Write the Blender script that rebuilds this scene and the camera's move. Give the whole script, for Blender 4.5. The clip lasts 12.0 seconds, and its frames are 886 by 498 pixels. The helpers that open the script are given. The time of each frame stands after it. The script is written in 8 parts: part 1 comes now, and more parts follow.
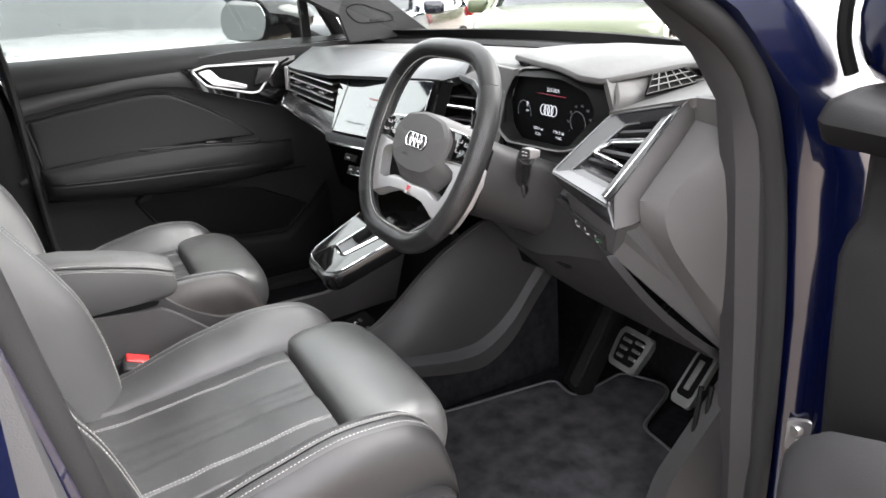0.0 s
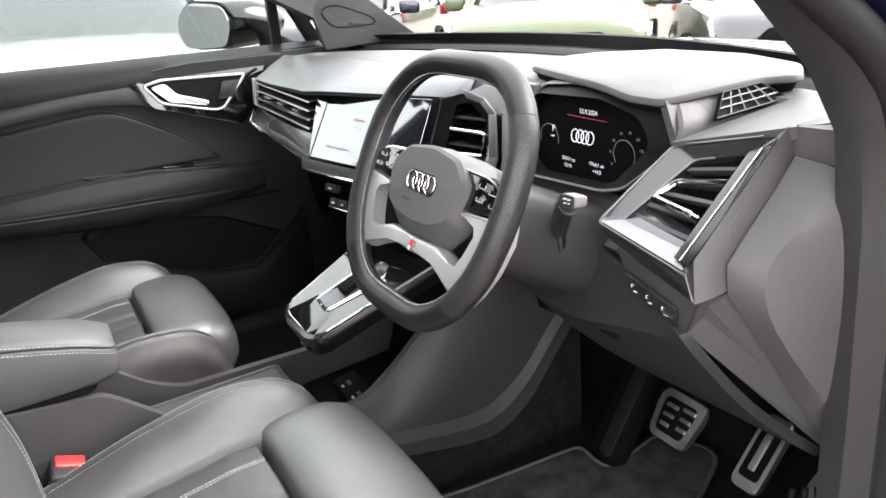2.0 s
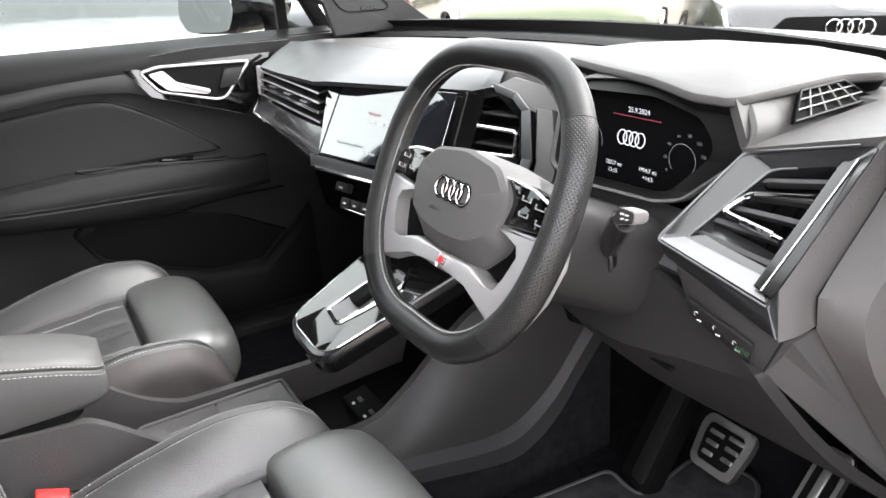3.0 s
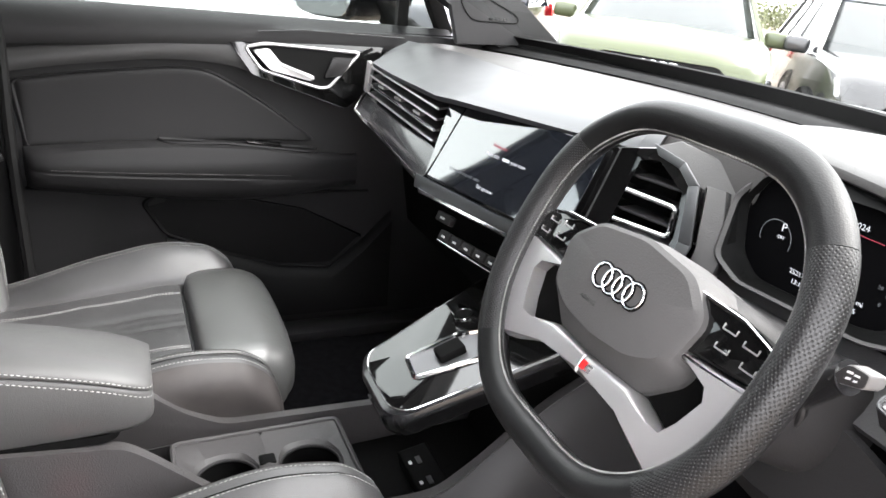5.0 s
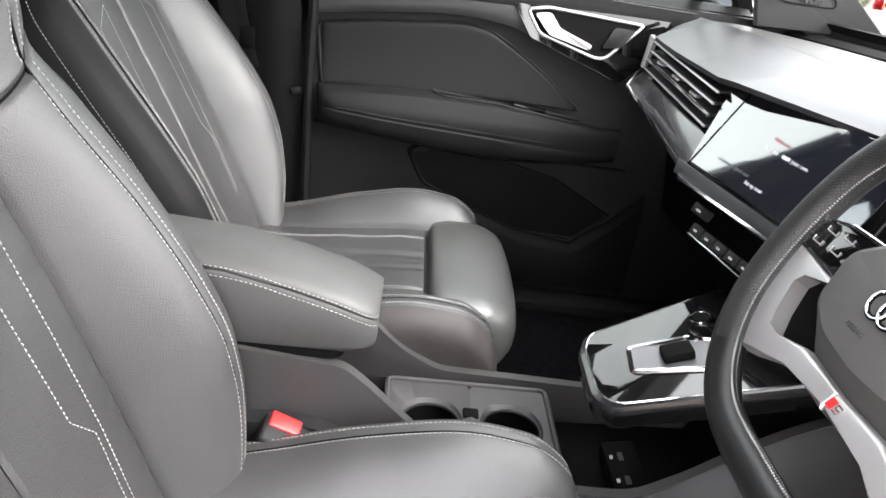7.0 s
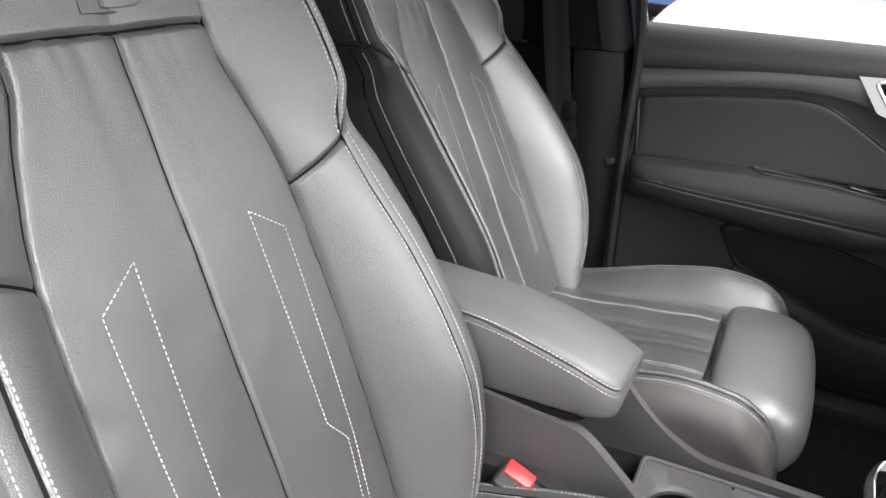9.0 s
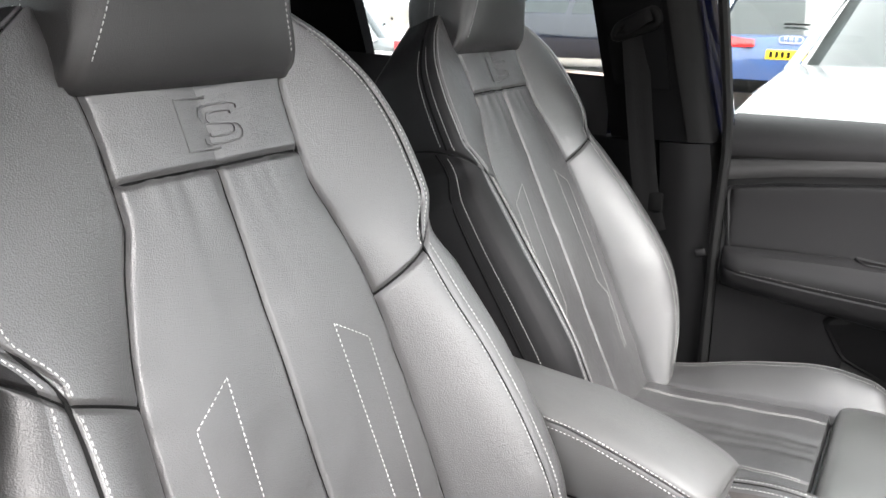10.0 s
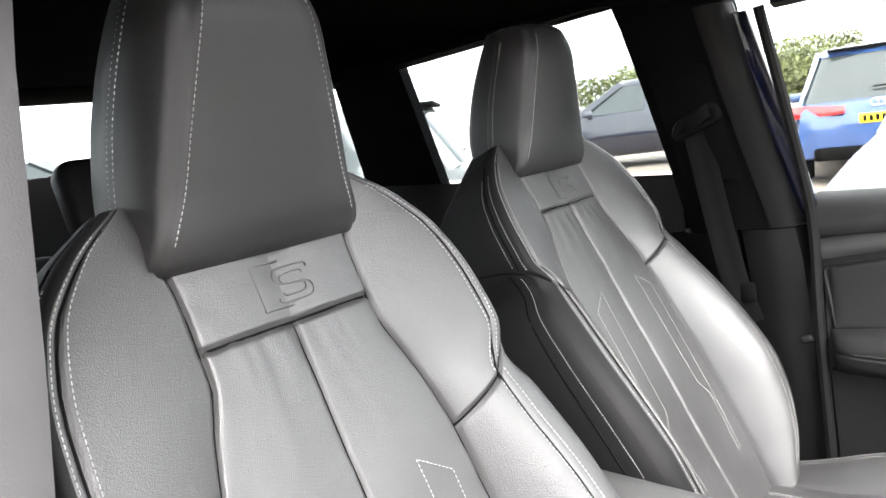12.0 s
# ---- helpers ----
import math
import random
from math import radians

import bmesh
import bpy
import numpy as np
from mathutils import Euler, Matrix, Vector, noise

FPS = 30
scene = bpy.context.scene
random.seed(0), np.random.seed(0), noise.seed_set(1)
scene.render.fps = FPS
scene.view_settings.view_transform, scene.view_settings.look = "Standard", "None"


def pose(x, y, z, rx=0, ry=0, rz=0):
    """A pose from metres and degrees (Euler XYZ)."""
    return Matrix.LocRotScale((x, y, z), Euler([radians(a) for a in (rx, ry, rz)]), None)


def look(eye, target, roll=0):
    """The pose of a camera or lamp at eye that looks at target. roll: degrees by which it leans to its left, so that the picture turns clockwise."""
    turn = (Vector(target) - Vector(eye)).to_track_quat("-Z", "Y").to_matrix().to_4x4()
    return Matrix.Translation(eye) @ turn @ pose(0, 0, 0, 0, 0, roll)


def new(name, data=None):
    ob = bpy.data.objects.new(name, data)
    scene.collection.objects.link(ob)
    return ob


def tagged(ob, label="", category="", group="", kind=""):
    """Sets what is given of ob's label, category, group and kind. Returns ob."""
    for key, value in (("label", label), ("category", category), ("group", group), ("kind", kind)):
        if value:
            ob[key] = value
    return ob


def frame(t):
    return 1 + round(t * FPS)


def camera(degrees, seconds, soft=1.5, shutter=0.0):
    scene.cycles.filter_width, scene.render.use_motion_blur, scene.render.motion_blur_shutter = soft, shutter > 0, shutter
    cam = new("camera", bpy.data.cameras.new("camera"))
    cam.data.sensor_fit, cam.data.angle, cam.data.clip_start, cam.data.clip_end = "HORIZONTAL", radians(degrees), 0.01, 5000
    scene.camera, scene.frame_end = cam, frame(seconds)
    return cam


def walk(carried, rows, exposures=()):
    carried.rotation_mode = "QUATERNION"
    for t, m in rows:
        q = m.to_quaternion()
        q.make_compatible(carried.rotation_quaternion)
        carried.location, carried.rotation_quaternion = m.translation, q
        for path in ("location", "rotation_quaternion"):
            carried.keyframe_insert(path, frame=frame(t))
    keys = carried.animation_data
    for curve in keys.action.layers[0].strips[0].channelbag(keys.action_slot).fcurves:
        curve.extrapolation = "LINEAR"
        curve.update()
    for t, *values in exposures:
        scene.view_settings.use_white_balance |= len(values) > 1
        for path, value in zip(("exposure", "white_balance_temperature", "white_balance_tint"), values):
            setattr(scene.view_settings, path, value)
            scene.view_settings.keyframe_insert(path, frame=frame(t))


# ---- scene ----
cam = camera(63.4, 12.0, soft=1.6)
PATH = [
    (0, (1.2988, 0.0009, 1.2615), (-0.3489, 0.8504, 0.5379), -4.3),
    (0.5, (1.2398, 0.0006, 1.2637), (-0.395, 0.8838, 0.5512), -4.41),
    (1, (1.1842, 0.0263, 1.2638), (-0.4423, 0.9309, 0.5593), -4.5),
    (1.5, (1.1102, 0.064, 1.2632), (-0.5126, 0.9722, 0.5547), -4.81),
    (2, (1.0559, 0.0861, 1.2574), (-0.5598, 0.9885, 0.5256), -4.99),
    (2.5, (1.0013, 0.1013, 1.2483), (-0.6071, 0.9972, 0.493), -5.09),
    (4.5, (0.8013, 0.1256, 1.2606), (-0.8345, 0.9617, 0.4956), 2.17),
    (5, (0.7647, 0.1056, 1.2587), (-0.8993, 0.8938, 0.5037), 5.58),
    (5.5, (0.7412, 0.0914, 1.2622), (-0.958, 0.7928, 0.5), 7.86),
    (6, (0.7377, 0.0925, 1.255), (-1.0035, 0.6488, 0.4684), 8.77),
    (6.5, (0.7423, 0.0982, 1.2443), (-1.0293, 0.4634, 0.4147), 8.76),
    (7, (0.7482, 0.123, 1.2431), (-1.0286, 0.2587, 0.3574), 7.89),
    (9, (0.7591, 0.2253, 1.2656), (-0.8792, -0.5762, 0.4695), 2.14),
    (9.5, (0.7589, 0.2296, 1.2892), (-0.8438, -0.7183, 0.5872), 0.99),
    (10, (0.7567, 0.2385, 1.3023), (-0.8163, -0.8232, 0.7034), -0.82),
    (10.5, (0.7576, 0.2475, 1.311), (-0.7898, -0.8958, 0.8028), -2.75),
    (11, (0.7548, 0.2627, 1.3148), (-0.7642, -0.9527, 0.8962), -5.24),
    (11.5, (0.751, 0.2732, 1.3192), (-0.743, -0.9957, 0.9756), -7.37),
    (12, (0.7515, 0.2845, 1.3211), (-0.7233, -1.0241, 1.0516), -9.45),
]
# the car stands with its nose slightly raised: its own axes, turned into the world
LEVEL = Matrix.Rotation(radians(2.7), 4, "X")
walk(cam, [(t, LEVEL @ look(eye, target, roll)) for t, eye, target, roll in PATH],
     exposures=[(0, 3.0), (1.5, 3.2), (2.5, 3.22), (5.5, 3.27), (7, 3.27), (9, 3.32), (10.5, 3.74), (12, 3.92)])

# ---- light: bright overcast sky with a soft high sun ----
world = bpy.data.worlds.new("overcast_sky")
scene.world = world
world.use_nodes = True
wn = world.node_tree.nodes
wl = world.node_tree.links
wn.clear()
sky = wn.new("ShaderNodeTexSky")
sky.sky_type = "NISHITA"
sky.sun_disc = False
sky.sun_elevation = radians(45)
sky.sun_rotation = radians(27)
sky.dust_density = 4.0
haze = wn.new("ShaderNodeMix")
haze.data_type = "RGBA"
haze.inputs[0].default_value = 0.85
haze.inputs[7].default_value = (11.3, 11.05, 11.35, 1)
backg = wn.new("ShaderNodeBackground")
backg.inputs[1].default_value = 0.12
wout = wn.new("ShaderNodeOutputWorld")
wl.new(sky.outputs[0], haze.inputs[6])
wl.new(haze.outputs[2], backg.inputs[0])
wl.new(backg.outputs[0], wout.inputs[0])
sun = new("sun", bpy.data.lights.new("sun", "SUN"))
sun.data.energy = 1.5
sun.data.angle = radians(45)
sun.data.color = (1.0, 0.975, 0.965)
sun.matrix_world = look((1.7, 3.3, 4.6), (0, 0.0, 0.8))


# ---- materials ----
def material(name, colour, rough=0.5, metal=0.0, grain=0.0, grain_scale=400.0, vary=0.12, vary_scale=6.0,
             coat=0.0, spec=0.5, rough_vary=0.08, cells=False, sheen=0.0, dots=False, crease=0.0):
    """A principled material with slow mottling of colour and gloss and a fine bump."""
    m = bpy.data.materials.new(name)
    m.use_nodes = True
    n, l = m.node_tree.nodes, m.node_tree.links
    b = n["Principled BSDF"]
    tc = n.new("ShaderNodeTexCoord")
    slow = n.new("ShaderNodeTexNoise")
    slow.inputs["Scale"].default_value = vary_scale
    slow.inputs["Detail"].default_value = 5
    l.new(tc.outputs["Object"], slow.inputs["Vector"])
    ramp = n.new("ShaderNodeMapRange")
    ramp.inputs["From Min"].default_value, ramp.inputs["From Max"].default_value = 0.3, 0.7
    ramp.inputs["To Min"].default_value, ramp.inputs["To Max"].default_value = 1 - vary, 1 + vary
    l.new(slow.outputs["Fac"], ramp.inputs["Value"])
    mul = n.new("ShaderNodeVectorMath")
    mul.operation = "SCALE"
    mul.inputs[0].default_value = colour
    l.new(ramp.outputs[0], mul.inputs["Scale"])
    l.new(mul.outputs[0], b.inputs["Base Color"])
    rr = n.new("ShaderNodeMapRange")
    rr.inputs["From Min"].default_value, rr.inputs["From Max"].default_value = 0.3, 0.7
    rr.inputs["To Min"].default_value = max(0.02, rough - rough_vary)
    rr.inputs["To Max"].default_value = min(1.0, rough + rough_vary)
    l.new(slow.outputs["Fac"], rr.inputs["Value"])
    l.new(rr.outputs[0], b.inputs["Roughness"])
    b.inputs["Metallic"].default_value = metal
    b.inputs["Specular IOR Level"].default_value = spec
    b.inputs["Coat Weight"].default_value = coat
    b.inputs["Coat Roughness"].default_value = 0.03
    b.inputs["Sheen Weight"].default_value = sheen
    if grain > 0:
        g = n.new("ShaderNodeTexVoronoi" if cells else "ShaderNodeTexNoise")
        g.inputs["Scale"].default_value = grain_scale
        l.new(tc.outputs["UV" if dots else "Object"], g.inputs["Vector"])
        high = g.outputs[0]
        if dots:
            g.inputs["Randomness"].default_value = 0.0
            hole = n.new("ShaderNodeMapRange")
            hole.inputs["From Min"].default_value, hole.inputs["From Max"].default_value = 0.16, 0.34
            l.new(high, hole.inputs["Value"])
            high = hole.outputs[0]
        bump = n.new("ShaderNodeBump")
        bump.inputs["Strength"].default_value = grain
        bump.inputs["Distance"].default_value = 0.0006
        l.new(high, bump.inputs["Height"])
        if crease > 0:
            wide = n.new("ShaderNodeTexNoise")
            wide.inputs["Scale"].default_value = 26.0
            wide.inputs["Detail"].default_value = 4
            wide.inputs["Distortion"].default_value = 1.2
            l.new(tc.outputs["Object"], wide.inputs["Vector"])
            soft_bump = n.new("ShaderNodeBump")
            soft_bump.inputs["Strength"].default_value = crease
            soft_bump.inputs["Distance"].default_value = 0.006
            l.new(wide.outputs["Fac"], soft_bump.inputs["Height"])
            l.new(soft_bump.outputs[0], bump.inputs["Normal"])
        l.new(bump.outputs[0], b.inputs["Normal"])
    return m


def glow(name, colour, strength):
    m = bpy.data.materials.new(name)
    m.use_nodes = True
    b = m.node_tree.nodes["Principled BSDF"]
    b.inputs["Base Color"].default_value = (0.01, 0.01, 0.01, 1)
    b.inputs["Emission Color"].default_value = (*colour, 1)
    b.inputs["Emission Strength"].default_value = strength
    return m


def clear_glass(name, tint, rough=0.0):
    """Thin tinted pane: see-through with a mirror-like sheen at grazing angles."""
    m = bpy.data.materials.new(name)
    m.use_nodes = True
    n, l = m.node_tree.nodes, m.node_tree.links
    n.remove(n["Principled BSDF"])
    tr = n.new("ShaderNodeBsdfTransparent")
    tr.inputs[0].default_value = (*tint, 1)
    gl = n.new("ShaderNodeBsdfGlossy")
    gl.inputs["Roughness"].default_value = rough
    edge = n.new("ShaderNodeLayerWeight")
    edge.inputs["Blend"].default_value = 0.5
    steep = n.new("ShaderNodeMath")
    steep.operation = "POWER"
    steep.inputs[1].default_value = 5.0
    l.new(edge.outputs["Facing"], steep.inputs[0])
    fr = n.new("ShaderNodeMath")
    fr.operation = "MULTIPLY_ADD"
    fr.inputs[1].default_value, fr.inputs[2].default_value = 0.7, 0.04
    l.new(steep.outputs[0], fr.inputs[0])
    mix = n.new("ShaderNodeMixShader")
    l.new(fr.outputs[0], mix.inputs[0])
    l.new(tr.outputs[0], mix.inputs[1])
    l.new(gl.outputs[0], mix.inputs[2])
    l.new(mix.outputs[0], n["Material Output"].inputs[0])
    return m


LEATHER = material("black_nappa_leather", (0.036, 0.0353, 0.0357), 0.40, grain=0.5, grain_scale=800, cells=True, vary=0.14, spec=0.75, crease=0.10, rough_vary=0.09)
# half the seat leather's tone: shade under the roof painted into the headrests
HEAD_LEATHER = material("smooth_shaded_headrest_leather", (0.018, 0.0178, 0.0180), 0.44, grain=0.3, grain_scale=1100, cells=True, vary=0.08, spec=0.5)
# smooth leather, base colour lightened to carry the sky's sheen on the pads
PAD_LEATHER = material("sky_sheen_pad_leather", (0.066, 0.0668, 0.0650), 0.37, grain=0.3, grain_scale=900, cells=True, vary=0.12, spec=1.0, crease=0.08)
LID_LEATHER = material("smooth_lid_leather", (0.056, 0.0555, 0.055), 0.50, grain=0.35, grain_scale=1000, cells=True, vary=0.08, spec=0.45)
CUSHION_SIDE = material("warm_grey_side_leather", (0.036, 0.032, 0.031), 0.55, grain=0.35, grain_scale=900, cells=True, vary=0.25, vary_scale=30, spec=0.35)
CONSOLE = material("grained_console_plastic", (0.040, 0.038, 0.0385), 0.45, grain=0.9, grain_scale=700, spec=0.4)
# the seat leather much darkened: shade on the sides put into the colour
LEATHER_SIDE = material("shade_toned_leather", (0.0085, 0.0082, 0.0086), 0.55, grain=0.25, grain_scale=1100, cells=True, spec=0.14)
PERF = material("perforated_rim_leather", (0.008, 0.008, 0.0083), 0.40, grain=0.9, grain_scale=1.0, cells=True, dots=True, spec=0.4)
RIM = material("smooth_rim_leather", (0.0065, 0.0065, 0.0067), 0.40, grain=0.2, grain_scale=900, cells=True, spec=0.3)
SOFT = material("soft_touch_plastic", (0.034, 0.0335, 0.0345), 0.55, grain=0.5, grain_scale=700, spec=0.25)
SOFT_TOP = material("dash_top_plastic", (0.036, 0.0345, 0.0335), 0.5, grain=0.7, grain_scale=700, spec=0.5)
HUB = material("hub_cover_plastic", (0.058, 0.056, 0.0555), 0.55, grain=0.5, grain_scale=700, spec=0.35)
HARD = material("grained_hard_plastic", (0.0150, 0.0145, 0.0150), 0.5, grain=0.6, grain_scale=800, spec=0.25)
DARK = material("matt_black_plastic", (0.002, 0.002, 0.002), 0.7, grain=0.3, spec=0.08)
PIANO = material("piano_black", (0.003, 0.003, 0.003), 0.05, coat=0.5, spec=0.5, rough_vary=0.02)
GREY_GLOSS = material("graphite_gloss_trim", (0.014, 0.014, 0.0150), 0.22, metal=0.1, coat=0.3, rough_vary=0.05)
ALU = material("satin_aluminium", (0.122, 0.124, 0.127), 0.47, metal=1.0, rough_vary=0.05, vary=0.05)
SATIN = material("satin_silver_paint", (0.46, 0.45, 0.45), 0.36, metal=0.7, vary=0.04)
FACET = material("brushed_graphite_metal", (0.17, 0.17, 0.175), 0.46, metal=0.85, vary=0.08)
CHROME = material("bright_chrome", (0.66, 0.66, 0.67), 0.10, metal=1.0, vary=0.03, rough_vary=0.03)
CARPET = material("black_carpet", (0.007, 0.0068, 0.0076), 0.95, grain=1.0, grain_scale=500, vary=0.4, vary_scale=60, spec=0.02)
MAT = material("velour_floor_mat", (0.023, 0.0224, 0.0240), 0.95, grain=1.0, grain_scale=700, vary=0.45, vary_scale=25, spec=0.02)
BINDING = material("mat_binding", (0.03, 0.03, 0.032), 0.7, grain=0.6)
RUBBER = material("seal_rubber", (0.006, 0.006, 0.006), 0.6, grain=0.4, spec=0.15)
SEAL = material("flocked_door_seal", (0.013, 0.0128, 0.013), 0.7, grain=0.5, spec=0.1)
BLUE = material("navy_blue_paint", (0.0006, 0.0015, 0.0105), 0.16, coat=1.0, spec=0.5, rough_vary=0.03, vary=0.08)
THREAD = material("light_grey_thread", (0.34, 0.34, 0.33), 0.85, vary=0.25, vary_scale=40, spec=0.2)
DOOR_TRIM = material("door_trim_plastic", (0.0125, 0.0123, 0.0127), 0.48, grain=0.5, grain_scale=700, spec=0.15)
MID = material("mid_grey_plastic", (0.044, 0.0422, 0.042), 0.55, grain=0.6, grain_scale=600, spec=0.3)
# worn, creased seat leather; the outer side's shade is painted in, half the tone
WORN_SHADED = material("shaded_worn_leather", (0.018, 0.0177, 0.0179), 0.42, grain=0.3, grain_scale=900, cells=True, spec=0.45, crease=0.10)
PILLAR = material("black_pillar_plastic", (0.0045, 0.0044, 0.0046), 0.5, grain=0.5, grain_scale=700, spec=0.15)
STRIP = material("gloss_black_strip", (0.003, 0.003, 0.003), 0.24, spec=0.45, rough_vary=0.05)
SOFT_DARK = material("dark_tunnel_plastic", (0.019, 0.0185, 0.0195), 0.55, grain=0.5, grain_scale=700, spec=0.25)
DOOR_VINYL = material("black_door_vinyl", (0.0085, 0.0083, 0.0086), 0.52, grain=0.5, grain_scale=900, spec=0.2)
# door trim plastic darkened, with the shade of recesses in its colour
POCKET = material("shade_dark_trim_plastic", (0.0035, 0.0034, 0.0035), 0.6, grain=0.4, spec=0.12)
LINER = material("black_headliner", (0.003, 0.003, 0.0032), 0.95, grain=0.6, grain_scale=600, spec=0.03)
BELT = material("seat_belt_webbing", (0.004, 0.0039, 0.004), 0.7, grain=0.8, grain_scale=300, spec=0.05)
RED = material("red_release_button", (0.55, 0.02, 0.02), 0.35)
SCREEN = material("screen_glass", (0.006, 0.007, 0.009), 0.05, coat=1.0, rough_vary=0.02, spec=0.8)
STEEL = material("brushed_steel", (0.34, 0.335, 0.33), 0.42, metal=1.0, vary=0.15, vary_scale=30)
DISPLAY = material("anti_glare_display", (0.0012, 0.0012, 0.0014), 0.5, spec=0.03)
SCREEN.node_tree.nodes["Principled BSDF"].inputs["Coat IOR"].default_value = 2.1
RIM_THREAD = material("grey_rim_thread", (0.26, 0.26, 0.25), 0.85, vary=0.25, vary_scale=40, spec=0.1)
WHITE_GLOW = glow("display_white", (0.9, 0.92, 1.0), 0.13)
PINK_GLOW = glow("display_pink", (0.9, 0.10, 0.18), 0.06)
GREEN_GLOW = glow("display_green", (0.1, 0.8, 0.3), 0.012)
DIM_GLOW = glow("display_dim", (0.35, 0.38, 0.42), 0.05)
SATIN_PLASTIC = material("satin_grey_plastic", (0.12, 0.118, 0.116), 0.4, vary=0.05)
PALE = material("pale_print", (0.5, 0.5, 0.5), 0.6)
GLASS = clear_glass("window_glass", (0.62, 0.645, 0.63))
GLASS_DARK = clear_glass("tinted_glass", (0.52, 0.55, 0.55))
MIRROR = material("mirror_glass", (0.9, 0.9, 0.9), 0.02, metal=1.0, rough_vary=0.0, vary=0.0)


# ---- building helpers ----
def thing(name, at, label, category, group="", kind=""):
    ob = new(name)
    ob.empty_display_size = 0.05
    ob.location = at
    return tagged(ob, label, category, group, kind)


def part(name, bm, mat, parent=None, label="", sharp=38.0, kind="", category=""):
    """Links a bmesh, in world coordinates, as one mesh under a thing or a part."""
    bmesh.ops.recalc_face_normals(bm, faces=bm.faces)
    me = bpy.data.meshes.new(name)
    bm.to_mesh(me)
    bm.free()
    me.materials.append(mat)
    me.shade_smooth()
    me.set_sharp_from_angle(angle=radians(sharp))
    ob = new(name, me)
    if parent is not None:
        ob.parent = parent
        if parent.type == "EMPTY":
            ob.matrix_parent_inverse = Matrix.Translation(-Vector(parent.location))
    return tagged(ob, label, category, "", kind)


def spl(x, xs, ys):
    """Smooth monotone interpolation through knots."""
    xs, ys = np.asarray(xs, float), np.asarray(ys, float)
    if xs[0] > xs[-1]:
        xs, ys = xs[::-1], ys[::-1]
    if x <= xs[0]:
        return float(ys[0])
    if x >= xs[-1]:
        return float(ys[-1])
    h = np.diff(xs)
    d = np.diff(ys) / h
    m = np.zeros(len(xs))
    m[0], m[-1] = d[0], d[-1]
    for k in range(1, len(xs) - 1):
        m[k] = 0 if d[k - 1] * d[k] <= 0 else 2 * d[k - 1] * d[k] / (d[k - 1] + d[k])
    i = int(np.searchsorted(xs, x) - 1)
    t = (x - xs[i]) / h[i]
    return float((2 * t**3 - 3 * t**2 + 1) * ys[i] + (t**3 - 2 * t**2 + t) * h[i] * m[i]
                 + (-2 * t**3 + 3 * t**2) * ys[i + 1] + (t**3 - t**2) * h[i] * m[i + 1])


def curve_pts(pts, n=8, closed=False):
    """Catmull-Rom points through a rough polyline."""
    p = [Vector(q) for q in pts]
    out = []
    cnt = len(p)
    for i in range(cnt if closed else cnt - 1):
        a = p[(i - 1) % cnt] if closed or i > 0 else p[i]
        b, c = p[i], p[(i + 1) % cnt]
        d = p[(i + 2) % cnt] if closed or i + 2 < cnt else c
        for k in range(n):
            t = k / n
            out.append(0.5 * (2 * b + (c - a) * t + (2 * a - 5 * b + 4 * c - d) * t * t + (3 * b - a - 3 * c + d) * t**3))
    if not closed:
        out.append(p[-1])
    return out


def round_poly(pts, r, n=4, closed=True):
    """Polygon with its corners rounded by r."""
    p = [Vector(q) for q in pts]
    out = []
    cnt = len(p)
    for i in range(cnt):
        if not closed and i in (0, cnt - 1):
            out.append(p[i])
            continue
        a, b, c = p[i - 1], p[i], p[(i + 1) % cnt]
        ra = min(r, (a - b).length * 0.48)
        rc = min(r, (c - b).length * 0.48)
        s, e = b + (a - b).normalized() * ra, b + (c - b).normalized() * rc
        for k in range(n + 1):
            t = k / n
            out.append((1 - t) ** 2 * s + 2 * t * (1 - t) * b + t * t * e)
    return out


def rings(bm, loops, closed_ring=True, cap=True, closed_path=False):
    """Skins a list of point loops of equal length."""
    vs = [[bm.verts.new(q) for q in lp] for lp in loops]
    n = len(vs[0])
    for i in range(len(vs) if closed_path else len(vs) - 1):
        a, b = vs[i], vs[(i + 1) % len(vs)]
        for j in range(n if closed_ring else n - 1):
            k = (j + 1) % n
            bm.faces.new((a[j], a[k], b[k], b[j]))
    if cap and closed_ring and not closed_path:
        bm.faces.new(vs[0])
        bm.faces.new(list(reversed(vs[-1])))
    return vs


def sweep(bm, pts, prof, closed=False, up=(0, 0, 1), cap=True, scale=None):
    """Sweeps a 2D profile (side, up) along points."""
    p = [Vector(q) for q in pts]
    cnt = len(p)
    loops = []
    for i in range(cnt):
        a = p[i - 1] if closed or i > 0 else p[i]
        b = p[(i + 1) % cnt] if closed or i < cnt - 1 else p[i]
        t = (b - a).normalized()
        u = Vector(up(i) if callable(up) else up)
        s = t.cross(u).normalized()
        u = s.cross(t).normalized()
        k = scale(i / max(1, cnt - 1)) if scale else 1.0
        loops.append([p[i] + s * (x * k) + u * (y * k) for x, y in prof])
    rings(bm, loops, cap=cap, closed_path=closed)


def circle(r, n=10, ry=None):
    ry = r if ry is None else ry
    return [(r * math.cos(2 * math.pi * k / n), ry * math.sin(2 * math.pi * k / n)) for k in range(n)]


def tube(bm, pts, r, closed=False, n=8, up=(0, 0, 1)):
    sweep(bm, pts, circle(r, n), closed, up)


